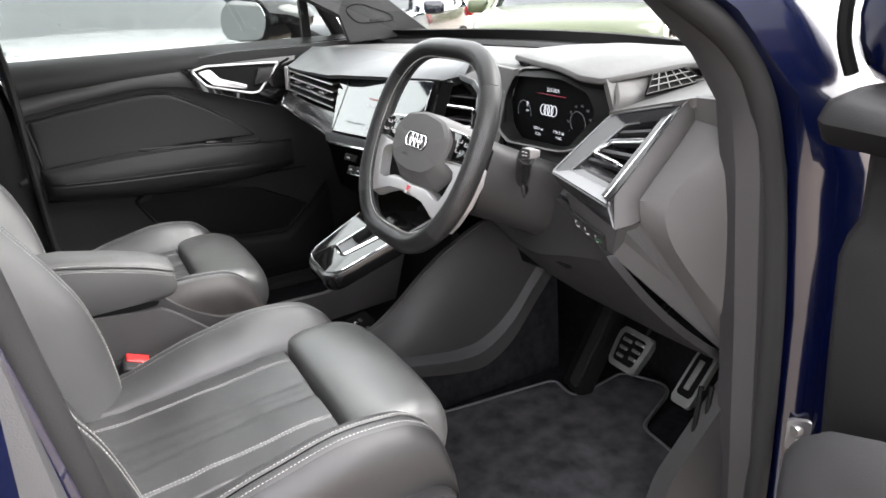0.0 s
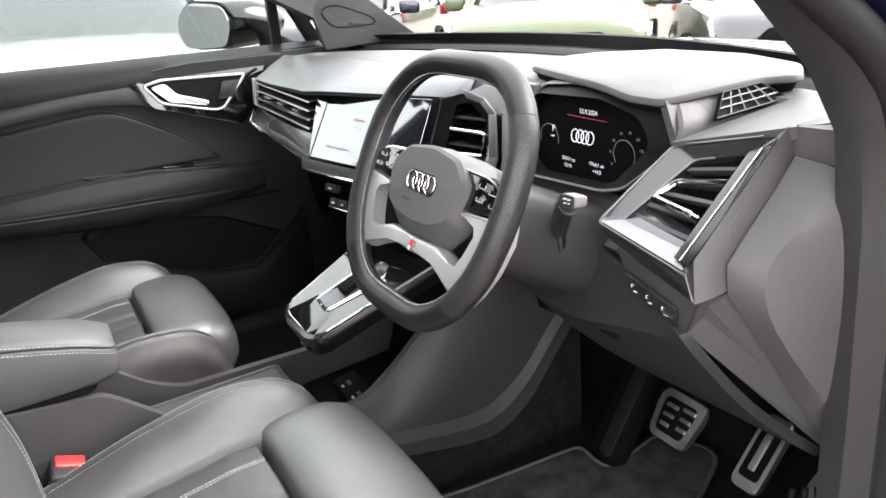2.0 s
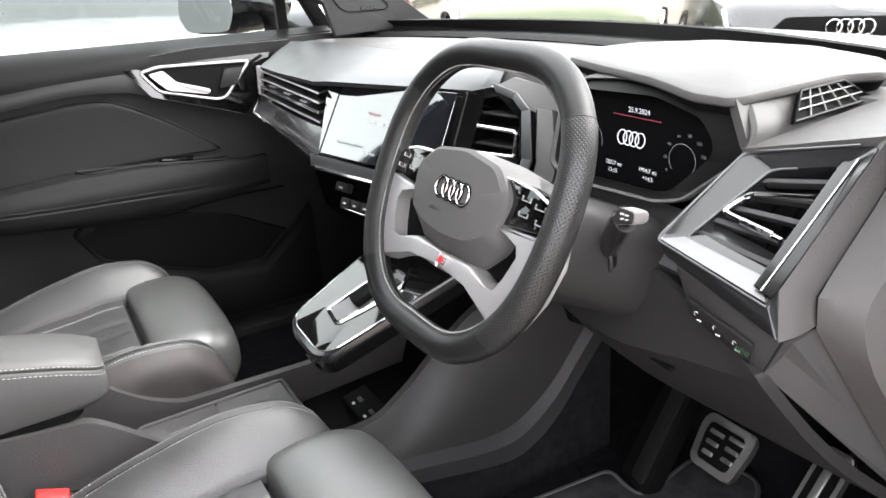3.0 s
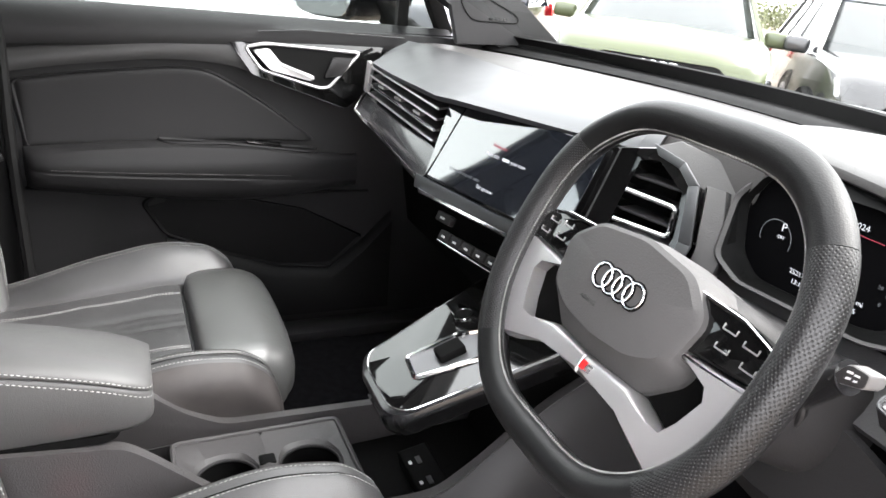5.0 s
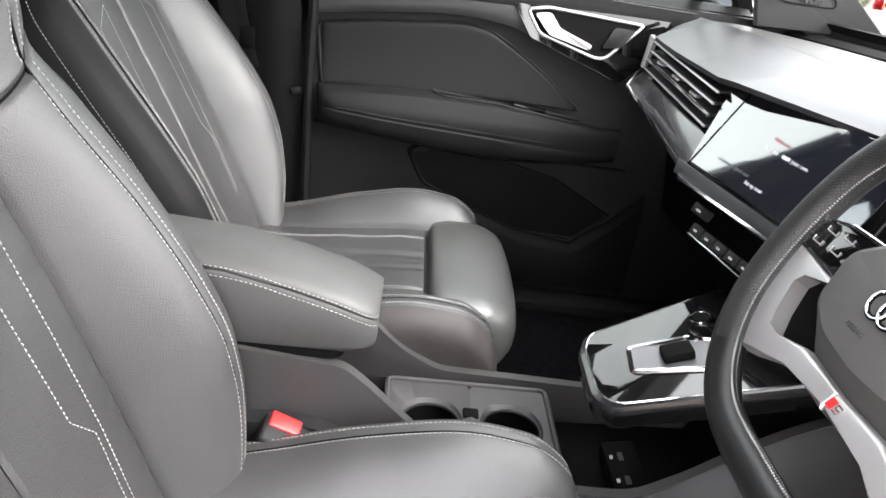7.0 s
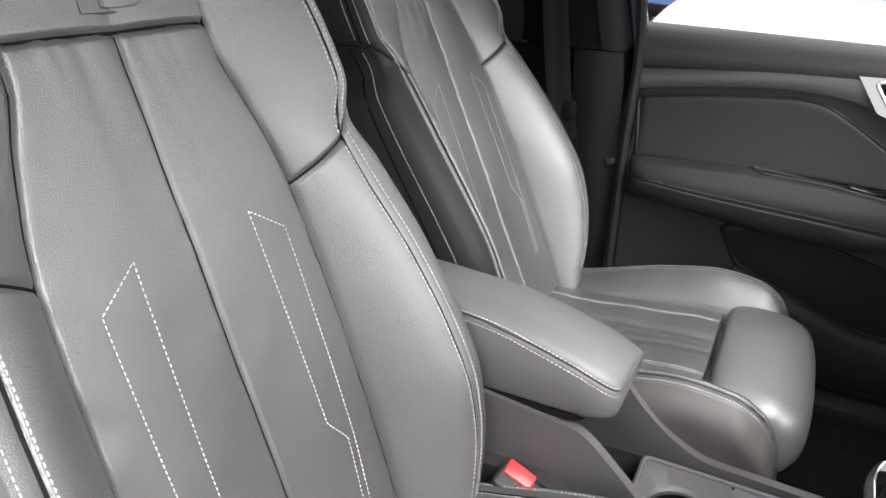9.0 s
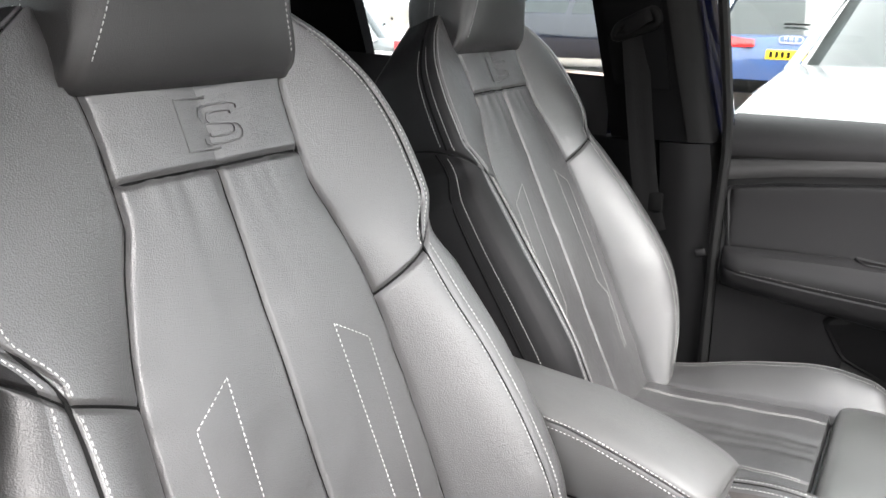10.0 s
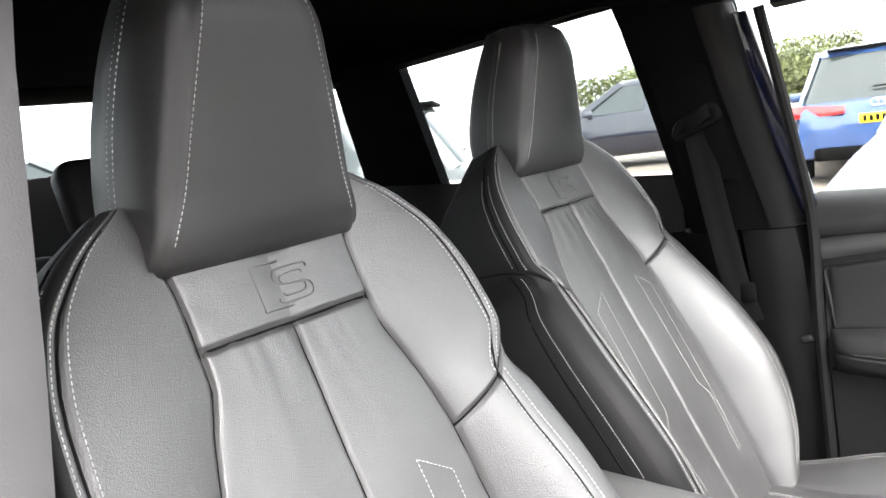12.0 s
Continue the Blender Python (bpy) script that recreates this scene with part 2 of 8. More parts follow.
def slab(bm, poly, thick, bevel=0.0, seg=2):
    """A closed plate: a flat polygon pushed along thick, with softened rims."""
    t = Vector(thick)
    a = [bm.verts.new(Vector(q)) for q in poly]
    b = [bm.verts.new(Vector(q) + t) for q in poly]
    f = [bm.faces.new(a), bm.faces.new(list(reversed(b)))]
    n = len(a)
    side = [bm.faces.new((a[i], b[i], b[(i + 1) % n], a[(i + 1) % n])) for i in range(n)]
    if bevel > 0:
        es = set(f[0].edges) | set(f[1].edges)
        bmesh.ops.bevel(bm, geom=list(es), offset=bevel, segments=seg, affect="EDGES", profile=0.5)
    return side


def box(bm, c, size, bevel=0.0, m=None, seg=2):
    """Softened block; m turns it about its centre."""
    r = bmesh.ops.create_cube(bm, size=1.0)
    vs = r["verts"]
    bmesh.ops.scale(bm, vec=Vector(size), verts=vs)
    if m is not None:
        bmesh.ops.transform(bm, matrix=m, verts=vs)
    bmesh.ops.translate(bm, vec=Vector(c), verts=vs)
    if bevel > 0:
        es = {e for v in vs for e in v.link_edges}
        bmesh.ops.bevel(bm, geom=list(es), offset=bevel, segments=seg, affect="EDGES", profile=0.5)


def sheet(bm, fn, us, vs):
    """Open skin fn(u, v)."""
    g = [[bm.verts.new(fn(u, v)) for u in us] for v in vs]
    for j in range(len(vs) - 1):
        for i in range(len(us) - 1):
            bm.faces.new((g[j][i], g[j][i + 1], g[j + 1][i + 1], g[j + 1][i]))
    return g


def thicken(bm, d):
    bmesh.ops.recalc_face_normals(bm, faces=bm.faces)
    bmesh.ops.solidify(bm, geom=list(bm.faces), thickness=d)


def quad_patch(bm, a, b, c, d, n=8, m=8, bulge=(0, 0, 0)):
    """Bilinear patch a-b (u) to d-c (v), bulged in the middle."""
    a, b, c, d, w = Vector(a), Vector(b), Vector(c), Vector(d), Vector(bulge)

    def fn(u, v):
        return (a * (1 - u) + b * u) * (1 - v) + (d * (1 - u) + c * u) * v + w * (16 * u * (1 - u) * v * (1 - v))
    sheet(bm, fn, [i / n for i in range(n + 1)], [j / m for j in range(m + 1)])


def stitches(bm, pts, normal, length=0.0034, gap=0.0018, w=0.0008, lift=0.0002):
    """Short thread dashes along a line on a surface."""
    p = [Vector(q) for q in pts]
    nr = [Vector(q) for q in normal] if isinstance(normal, list) else [Vector(normal)] * len(p)
    pos, i, carry = 0.0, 0, 0.0
    acc = [0.0]
    for k in range(len(p) - 1):
        acc.append(acc[-1] + (p[k + 1] - p[k]).length)

    def at(d):
        k = min(max(int(np.searchsorted(acc, d)) - 1, 0), len(p) - 2)
        f = (d - acc[k]) / max(1e-9, acc[k + 1] - acc[k])
        return p[k].lerp(p[k + 1], f), nr[k].lerp(nr[k + 1], f).normalized()
    d = 0.0
    while d + length < acc[-1]:
        (a, na), (b, nb) = at(d), at(d + length)
        t = (b - a).normalized()
        s = t.cross(na).normalized() * (w * 0.5)
        mid = (a + b) / 2 + na * (lift + w * 0.9)
        q = [bm.verts.new(x) for x in (a + s + na * lift * 0, a - s + na * lift * 0, b - s + na * lift * 0, b + s + na * lift * 0, mid - s * 0.8, mid + s * 0.8)]
        bm.faces.new((q[0], q[5], q[4], q[1]))
        bm.faces.new((q[5], q[3], q[2], q[4]))
        bm.faces.new((q[0], q[3], q[5]))
        bm.faces.new((q[1], q[4], q[2]))
        d += length + gap


def text_part(name, body, size, m, mat, parent, align="CENTER", depth=0.0004):
    """Raised lettering in the built-in font, turned into a mesh."""
    cu = bpy.data.curves.new(name, "FONT")
    cu.body, cu.size, cu.align_x, cu.align_y, cu.extrude = body, size, align, "CENTER", depth
    cu.resolution_u = 2
    tmp = new(name, cu)
    me = bpy.data.meshes.new_from_object(tmp.evaluated_get(bpy.context.evaluated_depsgraph_get()))
    bpy.data.objects.remove(tmp)
    me.transform(m)
    me.materials.clear()
    me.materials.append(mat)
    ob = new(name, me)
    ob.parent = parent
    if parent.type == "EMPTY":
        ob.matrix_parent_inverse = Matrix.Translation(-Vector(parent.location))
    return ob


# ---- the two sports seats ----
BACK_N = Vector((0, math.cos(radians(22)), math.sin(radians(22))))


def recline(cx):
    """The passenger's backrest leans further back than the driver's."""
    return radians(19.5 if cx > 0 else 24.7)


def lean(cx, y0, x, z, d):
    """A point of the reclined back: z as if the driver's, d forward of it."""
    k, s = recline(cx), (z - BADGE_Z) / math.cos(radians(19.5))
    return Vector((x, y0 - math.sin(k) * s + math.cos(k) * d, BADGE_Z + math.cos(k) * s + math.sin(k) * d))


BZ = [0.60, 0.68, 0.75, 0.80, 0.85, 0.94, 1.036, 1.078, 1.09, 1.12, 1.17, 1.23, 1.28, 1.315]
B_HALF = [0.125, 0.137, 0.141, 0.143, 0.143, 0.140, 0.134, 0.126, 0.122, 0.113, 0.097, 0.096, 0.103, 0.108]
B_CREST = [0.150, 0.190, 0.210, 0.214, 0.214, 0.209, 0.195, 0.193, 0.200, 0.220, 0.217, 0.201, 0.163, 0.118]
B_WIDE = [0.190, 0.245, 0.275, 0.285, 0.287, 0.285, 0.272, 0.246, 0.243, 0.251, 0.247, 0.229, 0.190, 0.140]
B_RISE = [0.035, 0.066, 0.081, 0.085, 0.080, 0.063, 0.040, 0.031, 0.030, 0.030, 0.027, 0.021, 0.013, 0.006]
BADGE_Z = 1.19


def groove(dist, depth=0.004, w=0.0024):
    return -depth * math.exp(-(dist / w) ** 2)


def back_cut(q):
    return 1.04 + min(1.0, max(0.0, (q - 0.5) / 0.3)) * 0.026 + max(0.0, q - 0.8) * 0.42


def flank_seam(z):
    """Where the second, outer seam runs over the flank of the backrest."""
    return 0.905 if z > 1.07 else 0.932


def back_point(cx, y0, u, z, lift=0.0, raw=False):
    """A point of the backrest's front skin; u runs from -1 to 1 across it."""
    q, s = abs(u), (1 if u >= 0 else -1)
    c, e, w, h = (spl(z, BZ, k) for k in (B_HALF, B_CREST, B_WIDE, B_RISE))
    if q <= 0.5:
        x = c * q / 0.5
        d = 0.0045 * max(0.0, math.sin(math.pi * min(1, q / 0.5))) ** 0.8
        if not raw:
            if z < BADGE_Z:
                d += groove(x, 0.004)
            d += groove(z - BADGE_Z, 0.0045, 0.003)
            d += groove(c - x, 0.0045)
            d += 0.0016 * noise.noise(Vector((u * 3 + cx, z * 9, y0))) + 0.0007 * noise.noise(Vector((u * 9, z * 30, cx)))
            d += 0.0030 * math.exp(-max(0.0, BADGE_Z - z) / 0.05) * noise.noise(Vector((u * 16 + 9 * (BADGE_Z - z), z * 5, cx * 3))) * (1 if z < BADGE_Z else 0)
            d += 0.0016 * math.exp(-(c - x) / 0.018) * noise.noise(Vector((u * 5, z * 62 - x * 40, cx))) + 0.0010 * math.exp(-x / 0.02) * noise.noise(Vector((u * 6, z * 55 + x * 30, cx + 5)))
    elif q <= 0.8:
        t = min(1.0, (q - 0.5) / 0.3)
        x = c + (e - c) * t
        d = h * (1 - (1 - t) ** 1.7)
        if not raw:
            d += groove(x - c, 0.0045) + groove(z - back_cut(q), 0.0042, 0.003) + groove((0.8 - q) * 0.3, 0.003, 0.0025)
            d += 0.0012 * noise.noise(Vector((x * 14, z * 8, cx)))
    else:
        t = (q - 0.8) / 0.2 * math.pi / 2
        x = e + (w - e) * math.sin(t)
        d = h - (h + 0.12 * min(1.0, max(0.30, (1.335 - z) / 0.11))) * (1 - math.cos(t)) ** 1.9
        if not raw:
            d += groove((q - 0.8) * 0.3, 0.003, 0.0025) + groove(z - back_cut(q), 0.0042, 0.003) + groove((q - flank_seam(z)) * 0.4, 0.003, 0.003)
    return lean(cx, y0, cx + s * x, z, d + lift)


def skin_normal(fn, u, v, du=0.004, dv=0.004):
    a = fn(u + du, v) - fn(u - du, v)
    b = fn(u, v + dv) - fn(u, v - dv)
    return a.cross(b).normalized()


def split_skin(fn, us, vs, classify, names, mat, parent, labels):
    """Builds a skin and shares its faces out among panels."""
    grid = [[fn(u, v) for u in us] for v in vs]
    sets = {}
    for j in range(len(vs) - 1):
        for i in range(len(us) - 1):
            k = classify((us[i] + us[i + 1]) / 2, (vs[j] + vs[j + 1]) / 2)
            sets.setdefault(k, []).append((i, j))
    for k, cells in sets.items():
        bm = bmesh.new()
        seen = {}

        def vert(i, j):
            if (i, j) not in seen:
                seen[(i, j)] = bm.verts.new(grid[j][i])
            return seen[(i, j)]
        for i, j in cells:
            bm.faces.new((vert(i, j), vert(i + 1, j), vert(i + 1, j + 1), vert(i, j + 1)))
        part(names[k], bm, mat[k] if isinstance(mat, dict) else mat, parent, labels.get(k, ""), sharp=70)


def dense(base, hot, offs):
    out = set(round(b, 5) for b in base)
    for h in hot:
        for o in offs:
            out.add(round(h + o, 5))
    return sorted(x for x in out if min(base) <= x <= max(base))


C_HALF = 0.14


def seat(cx, y0, seam_y, lift, label):
    """One front sports seat: cx its middle, y0 the badge's depth, seam_y where the thigh pad starts."""
    root = thing("front_seat", (cx, seam_y - 0.15, 0.43), label, "car seat", "front seats")

    def bp(u, v):
        """The skin's rows bend along the slanting shoulder seam."""
        rise = 0.5 + 0.5 * math.cos(math.pi * min(1.0, abs(v - 1.04) / 0.22))
        return back_point(cx, y0, u, v + (back_cut(abs(u)) - 1.04) * rise)
    braw = lambda u, z: back_point(cx, y0, u, z, 0.0013, raw=True)
    us = dense([k / 56 for k in range(-56, 57)], [0.905 * s for s in (-1, 1)] + [0.932 * s for s in (-1, 1)] + [0.97 * s for s in (-1, 1)], [-0.012, -0.006, 0, 0.006, 0.012])
    us = dense(us, [-0.8, -0.5, 0, 0.5, 0.8], [-0.03, -0.018, -0.011, -0.006, 0, 0.006, 0.011, 0.018, 0.03])
    zs = dense([0.60 + 0.715 * k / 120 for k in range(121)], [BADGE_Z], [-0.012, -0.008, -0.005, -0.0025, 0, 0.0025, 0.005, 0.008, 0.012])
    zs = dense(zs, [1.04], [-0.014, -0.009, -0.006, -0.003, 0, 0.003, 0.006, 0.009, 0.014])

    def kind(u, z):
        q = abs(u)
        if q < 0.5:
            return "badge" if z > BADGE_Z else ("left" if u < 0 else "right")
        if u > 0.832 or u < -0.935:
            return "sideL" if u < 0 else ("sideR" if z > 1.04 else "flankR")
        return ("shoulder" if z > 1.04 else "bolster") + ("L" if u < 0 else "R")
    # same leather past the crest seam; the sides' shade comes from darker tones
    split_skin(bp, us, zs, kind,
               {"badge": "badge_panel", "left": "centre_panel", "right": "centre_panel", "shoulderL": "shoulder_panel", "shoulderR": "shoulder_panel",
                "bolsterL": "back_bolster", "bolsterR": "back_bolster", "sideL": "side_panel", "sideR": "side_panel", "flankR": "side_panel"},
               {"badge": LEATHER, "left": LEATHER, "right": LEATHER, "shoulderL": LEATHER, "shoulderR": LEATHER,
                "bolsterL": LEATHER, "bolsterR": LEATHER, "sideL": LEATHER_SIDE, "sideR": LEATHER_SIDE, "flankR": WORN_SHADED if cx > 0 else LEATHER_SIDE}, root, {})
    # shell closing the back
    bm = bmesh.new()
    loops = []
    for z in [0.60 + 0.715 * k / 24 for k in range(25)]:
        a, b = bp(-1, z), bp(1, z)
        w = (b.x - a.x) / 2
        back = a.lerp(b, 0.5) - BACK_N * 0.05
        a, b = a + Vector((0.014, -0.004, 0)), b + Vector((-0.014, -0.004, 0))
        w -= 0.014
        loops.append([a] + [Vector((cx - w * math.cos(t), a.y - 0.055 * math.sin(t), a.z)) for t in [math.pi * k / 12 for k in range(1, 12)]] + [b])
    rings(bm, loops, closed_ring=False)
    top = [Vector(p) for p in loops[-1]]
    front = [bp(u, 1.315) for u in [0.8, 0.5, 0.25, 0, -0.25, -0.5, -0.8]]
    bm.faces.new([bm.verts.new(p) for p in top + front])
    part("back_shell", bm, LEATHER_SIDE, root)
    # headrest
    rows = [(1.255, -0.268, -0.345, 0.112, 0.114), (1.275, -0.252, -0.375, 0.108, 0.115), (1.32, -0.240, -0.383, 0.094, 0.113), (1.37, -0.228, -0.374, 0.084, 0.109),
            (1.42, -0.217, -0.358, 0.073, 0.101), (1.46, -0.210, -0.340, 0.064, 0.092), (1.49, -0.214, -0.326, 0.055, 0.081),
            (1.508, -0.235, -0.315, 0.054, 0.073), (1.514, -0.262, -0.295, 0.032, 0.045)]
    off = y0 + 0.253
    hub = Matrix.Translation((0, y0, BADGE_Z))
    turn = hub @ Matrix.Rotation(recline(cx) - radians(19.5), 4, "X") @ hub.inverted()
    zz = [r[0] for r in rows]
    bm = bmesh.new()
    loops = []
    lines = {k: [] for k in ("fl", "fr", "sl", "sl2", "sr", "sr2")}
    for k in range(33):
        z = zz[0] + (zz[-1] - zz[0]) * (k / 32) ** 0.85
        yf, yb, wf, ws = (spl(z, zz, [r[m] for r in rows]) for m in (1, 2, 3, 4))
        prof = [(0, yf), (wf * 0.5, yf - 0.002), (wf - 0.012, yf - 0.005), (wf - 0.004, yf - 0.008), (wf - 0.001, yf - 0.0135), (wf + 0.003, yf - 0.013), (max(wf + 0.004, min(wf + 0.012, ws - 0.008)), yf - 0.022),
                (ws - 0.004, yf - 0.05), (ws, (yf * 0.45 + yb * 0.55)), (ws - 0.003, yb * 0.8 + yf * 0.2), (ws * 0.8, yb + 0.008), (ws * 0.4, yb)]
        full = [(x, y) for x, y in prof] + [(-x, y) for x, y in reversed(prof[1:])]
        loops.append([turn @ Vector((cx + x, y + off, z)) for x, y in full])
        if 2 <= k <= 28:
            lines["fl"].append((Vector((cx - wf + 0.010, yf - 0.0055 + off, z)), Vector((-0.3, 0.9, 0))))
            lines["fr"].append((Vector((cx + wf - 0.010, yf - 0.0055 + off, z)), Vector((0.3, 0.9, 0))))
            ym = yf * 0.5 + yb * 0.5
            for nm, sx, dy in (("sl", -1, 0.004), ("sl2", -1, -0.006), ("sr", 1, 0.004), ("sr2", 1, -0.006)):
                lines[nm].append((Vector((cx + sx * (ws - 0.0006), ym + dy + off, z)), Vector((sx, 0, 0))))
    rings(bm, loops)
    head = part("headrest", bm, HEAD_LEATHER, root, "tall fixed headrest in grained black leather", sharp=180)
    bm = bmesh.new()
    for ln in lines.values():
        stitches(bm, [turn @ a for a, b in ln], [b for a, b in ln])
    part("stitching", bm, THREAD, head, kind="stuff")
    # stitched lines of the backrest
    bm = bmesh.new()

    def run(fn, pts, side=-1):
        st = []
        for (u0, v0), (u1, v1) in zip(pts, pts[1:]):
            cnt = max(2, int(((fn(u1, v1) - fn(u0, v0)).length) / 0.008))
            st += [(u0 + (u1 - u0) * k / cnt, v0 + (v1 - v0) * k / cnt) for k in range(cnt)]
        st.append(pts[-1])
        stitches(bm, [fn(u, v) for u, v in st], [skin_normal(fn, u, v) * side for u, v in st])
    for s in (-1, 1):
        for o in (-0.02, 0.022):
            run(bp, [(s * (0.8 + o), 0.63 + 0.405 * k / 12) for k in range(13)])
            run(bp, [(s * (0.8 + o), 1.047 + 0.25 * k / 8) for k in range(9)])
        run(bp, [(s * 0.918, 0.64 + 0.39 * k / 12) for k in range(13)])
        for o in (-0.014, 0.014):
            run(bp, [(s * (0.905 + o), 1.047 + 0.22 * k / 8) for k in range(9)])
        f = lambda x, z: s * 0.5 * x / spl(z, BZ, B_HALF)
        run(braw, [(f(0.078, 0.70), 0.70), (f(0.09, 0.80), 0.80), (f(0.069, 0.827), 0.827), (f(0.063, 1.034), 1.034), (f(0.102, 1.008), 1.008), (f(0.10, 0.80), 0.80), (f(0.088, 0.70), 0.70)])
    part("stitching", bm, THREAD, root, kind="stuff")
    # dark piping sunk into the seams
    def piping(fn, pts, r_=0.0016, n_=24):
        line = []
        for (u0, v0), (u1, v1) in zip(pts, pts[1:]):
            line += [fn(u0 + (u1 - u0) * k / n_, v0 + (v1 - v0) * k / n_) for k in range(n_)]
        tube(bm, line + [fn(*pts[-1])], r_, n=5, up=BACK_N)
    bm = bmesh.new()
    piping(bp, [(0, 0.62), (0, 1.186)])
    piping(bp, [(-0.5, BADGE_Z), (0.5, BADGE_Z)])
    for s in (-1, 1):
        piping(bp, [(s * 0.5, 0.62), (s * 0.5, 1.30)])
        piping(bp, [(s * 0.5, 1.04), (s * 0.98, 1.04)])
        piping(bp, [(s * 0.8, 0.62), (s * 0.8, 1.30)], 0.0018)
        piping(bp, [(s * 0.932, 0.62), (s * 0.932, 1.035)], 0.0018)
        piping(bp, [(s * 0.905, 1.045), (s * 0.905, 1.28)], 0.0018)
    part("seam_piping", bm, DARK, root, kind="stuff")
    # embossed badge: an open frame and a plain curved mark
    bm = bmesh.new()
    f = lambda x, z: back_point(cx, y0, 0.5 * x / spl(z, BZ, B_HALF), z, 0.0004, raw=True)
    tube(bm, [f(x, z) for x, z in [(-0.006, 1.2445), (0.026, 1.2445), (0.026, 1.2035), (-0.006, 1.2035)]], 0.0012, n=6, up=BACK_N)
    ess = [(0.020, 0.010), (0.017, 0.0145), (-0.013, 0.0145), (-0.019, 0.010), (-0.019, 0.005), (-0.013, 0.0012), (0.013, -0.0012), (0.019, -0.005), (0.019, -0.010), (0.013, -0.0145), (-0.017, -0.0145), (-0.020, -0.010)]
    for k in (1.05, 0.66):
        tube(bm, curve_pts([f(-0.014 - a * 0.92 * k, 1.2225 + b * k) for a, b in ess], 3), 0.0010, n=6, up=BACK_N)
    part("embossed_badge", bm, LEATHER, root)

    # cushion
    ys = seam_y
    CZ = [ys - 0.40, ys - 0.28, ys - 0.12, ys - 0.02, ys + 0.045, ys + 0.088, ys + 0.113, ys + 0.124]
    H = [-0.015, 0.014, 0.044, 0.053, 0.050, 0.036, 0.006, -0.045]
    CR = [0.195, 0.205, 0.207, 0.205, 0.202, 0.198, 0.195, 0.193]
    WD = [0.235, 0.245, 0.25, 0.25, 0.248, 0.243, 0.234, 0.222]
    MID = [0.635, 0.635, 0.648, 0.656, 0.652, 0.64, 0.62, 0.60]

    def cushion(u, y, raw=False):
        q, s = abs(u), (1 if u >= 0 else -1)
        m, h, e, w = (spl(y, CZ, k) + (lift if k is MID else 0) for k in (MID, H, CR, WD))
        if q <= 0.5:
            x = C_HALF * q / 0.5
            z = m + 0.004 * math.sin(math.pi * q / 0.5)
            if y > ys - 0.004:
                z -= 0.02
            if not raw:
                z += groove(x - 0.095, 0.004) + groove(x - 0.03 + 0.008 * math.sin(y * 9), 0.0035, 0.006) + groove(C_HALF - x, 0.007, 0.004)
                z += 0.0022 * noise.noise(Vector((u * 3.0, y * 16, cx))) + 0.0012 * noise.noise(Vector((u * 7, y * 45, cx)))
        elif q <= 0.78:
            t = min(1.0, (q - 0.5) / 0.28)
            x = C_HALF + (e - C_HALF) * t
            z = m + h * (1 - (1 - t) ** 1.8)
            if not raw:
                z += groove(x - C_HALF, 0.007, 0.004) + groove((0.78 - q) * 0.22, 0.003, 0.0025)
                z += 0.0015 * noise.noise(Vector((u * 6, y * 12, cx + 3)))
        elif q <= 0.88:
            t = (q - 0.78) / 0.1 * math.pi / 2
            x = e + (w - e) * math.sin(t)
            z = m + h - 0.045 * (1 - math.cos(t))
            if not raw:
                z += groove((q - 0.78) * 0.22, 0.003, 0.0025)
        else:
            t = (q - 0.88) / 0.12
            x = w - 0.012 * t
            z = (m + h - 0.045) * (1 - t) + (0.55 + lift) * t
        return Vector((cx + s * x, y, z))
    us = dense([k / 44 for k in range(-44, 45)], [-0.78, -0.5, -0.339, 0.339, 0.5, 0.78], [-0.03, -0.02, -0.012, -0.006, 0, 0.006, 0.012, 0.02, 0.03])
    vs = dense([ys - 0.40 + 0.524 * k / 64 for k in range(65)], [ys - 0.004, ys + 0.0], [-0.004, 0, 0.004])

    def ckind(u, y):
        q = abs(u)
        if q < 0.5:
            return "mid"
        return ("side" if q > 0.805 else "bol") + ("L" if u < 0 else "R")
    split_skin(cushion, us, vs, ckind, {"mid": "seat_panel", "bolL": "seat_bolster", "bolR": "seat_bolster", "sideL": "cushion_side", "sideR": "cushion_side"},
               {"mid": LEATHER, "bolL": LEATHER, "bolR": LEATHER, "sideL": CUSHION_SIDE, "sideR": WORN_SHADED if cx > 0 else CUSHION_SIDE}, root, {})
    bm = bmesh.new()
    bm.faces.new([bm.verts.new(cushion(u, ys + 0.124)) for u in [k / 30 for k in range(-30, 31)]])
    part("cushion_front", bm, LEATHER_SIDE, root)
    # thigh pad
    bm = bmesh.new()
    loops = []
    for k in range(17):
        t = -1 + 2 * k / 16
        x = 0.168 * math.copysign(abs(t) ** 0.8, t)
        edge = max(0.0, (abs(t) - 0.80) / 0.20)
        base = ys + 0.004
        tz = 0.674 + lift - 0.004 * t * t - 0.014 * edge ** 3
        fr = ys + 0.156 - 0.010 * t * t - 0.016 * edge ** 2
        pr = [(base + 0.004, 0.585 + lift), (base, tz - 0.040), (base + 0.003, tz - 0.014), (base + 0.012, tz - 0.002), (base + 0.045, tz + 0.005), (base + 0.09, tz + 0.003), (fr - 0.028, tz - 0.006), (fr - 0.009, tz - 0.018), (fr, tz - 0.040), (fr - 0.003, tz - 0.078), (fr - 0.03, 0.585 + lift)]
        sm = curve_pts([(0, a, b) for a, b in pr], 3)
        loops.append([Vector((cx + x, p.y, p.z + 0.0012 * noise.noise(Vector((x * 20, p.y * 20, cx))))) for p in sm])
    rings(bm, loops)
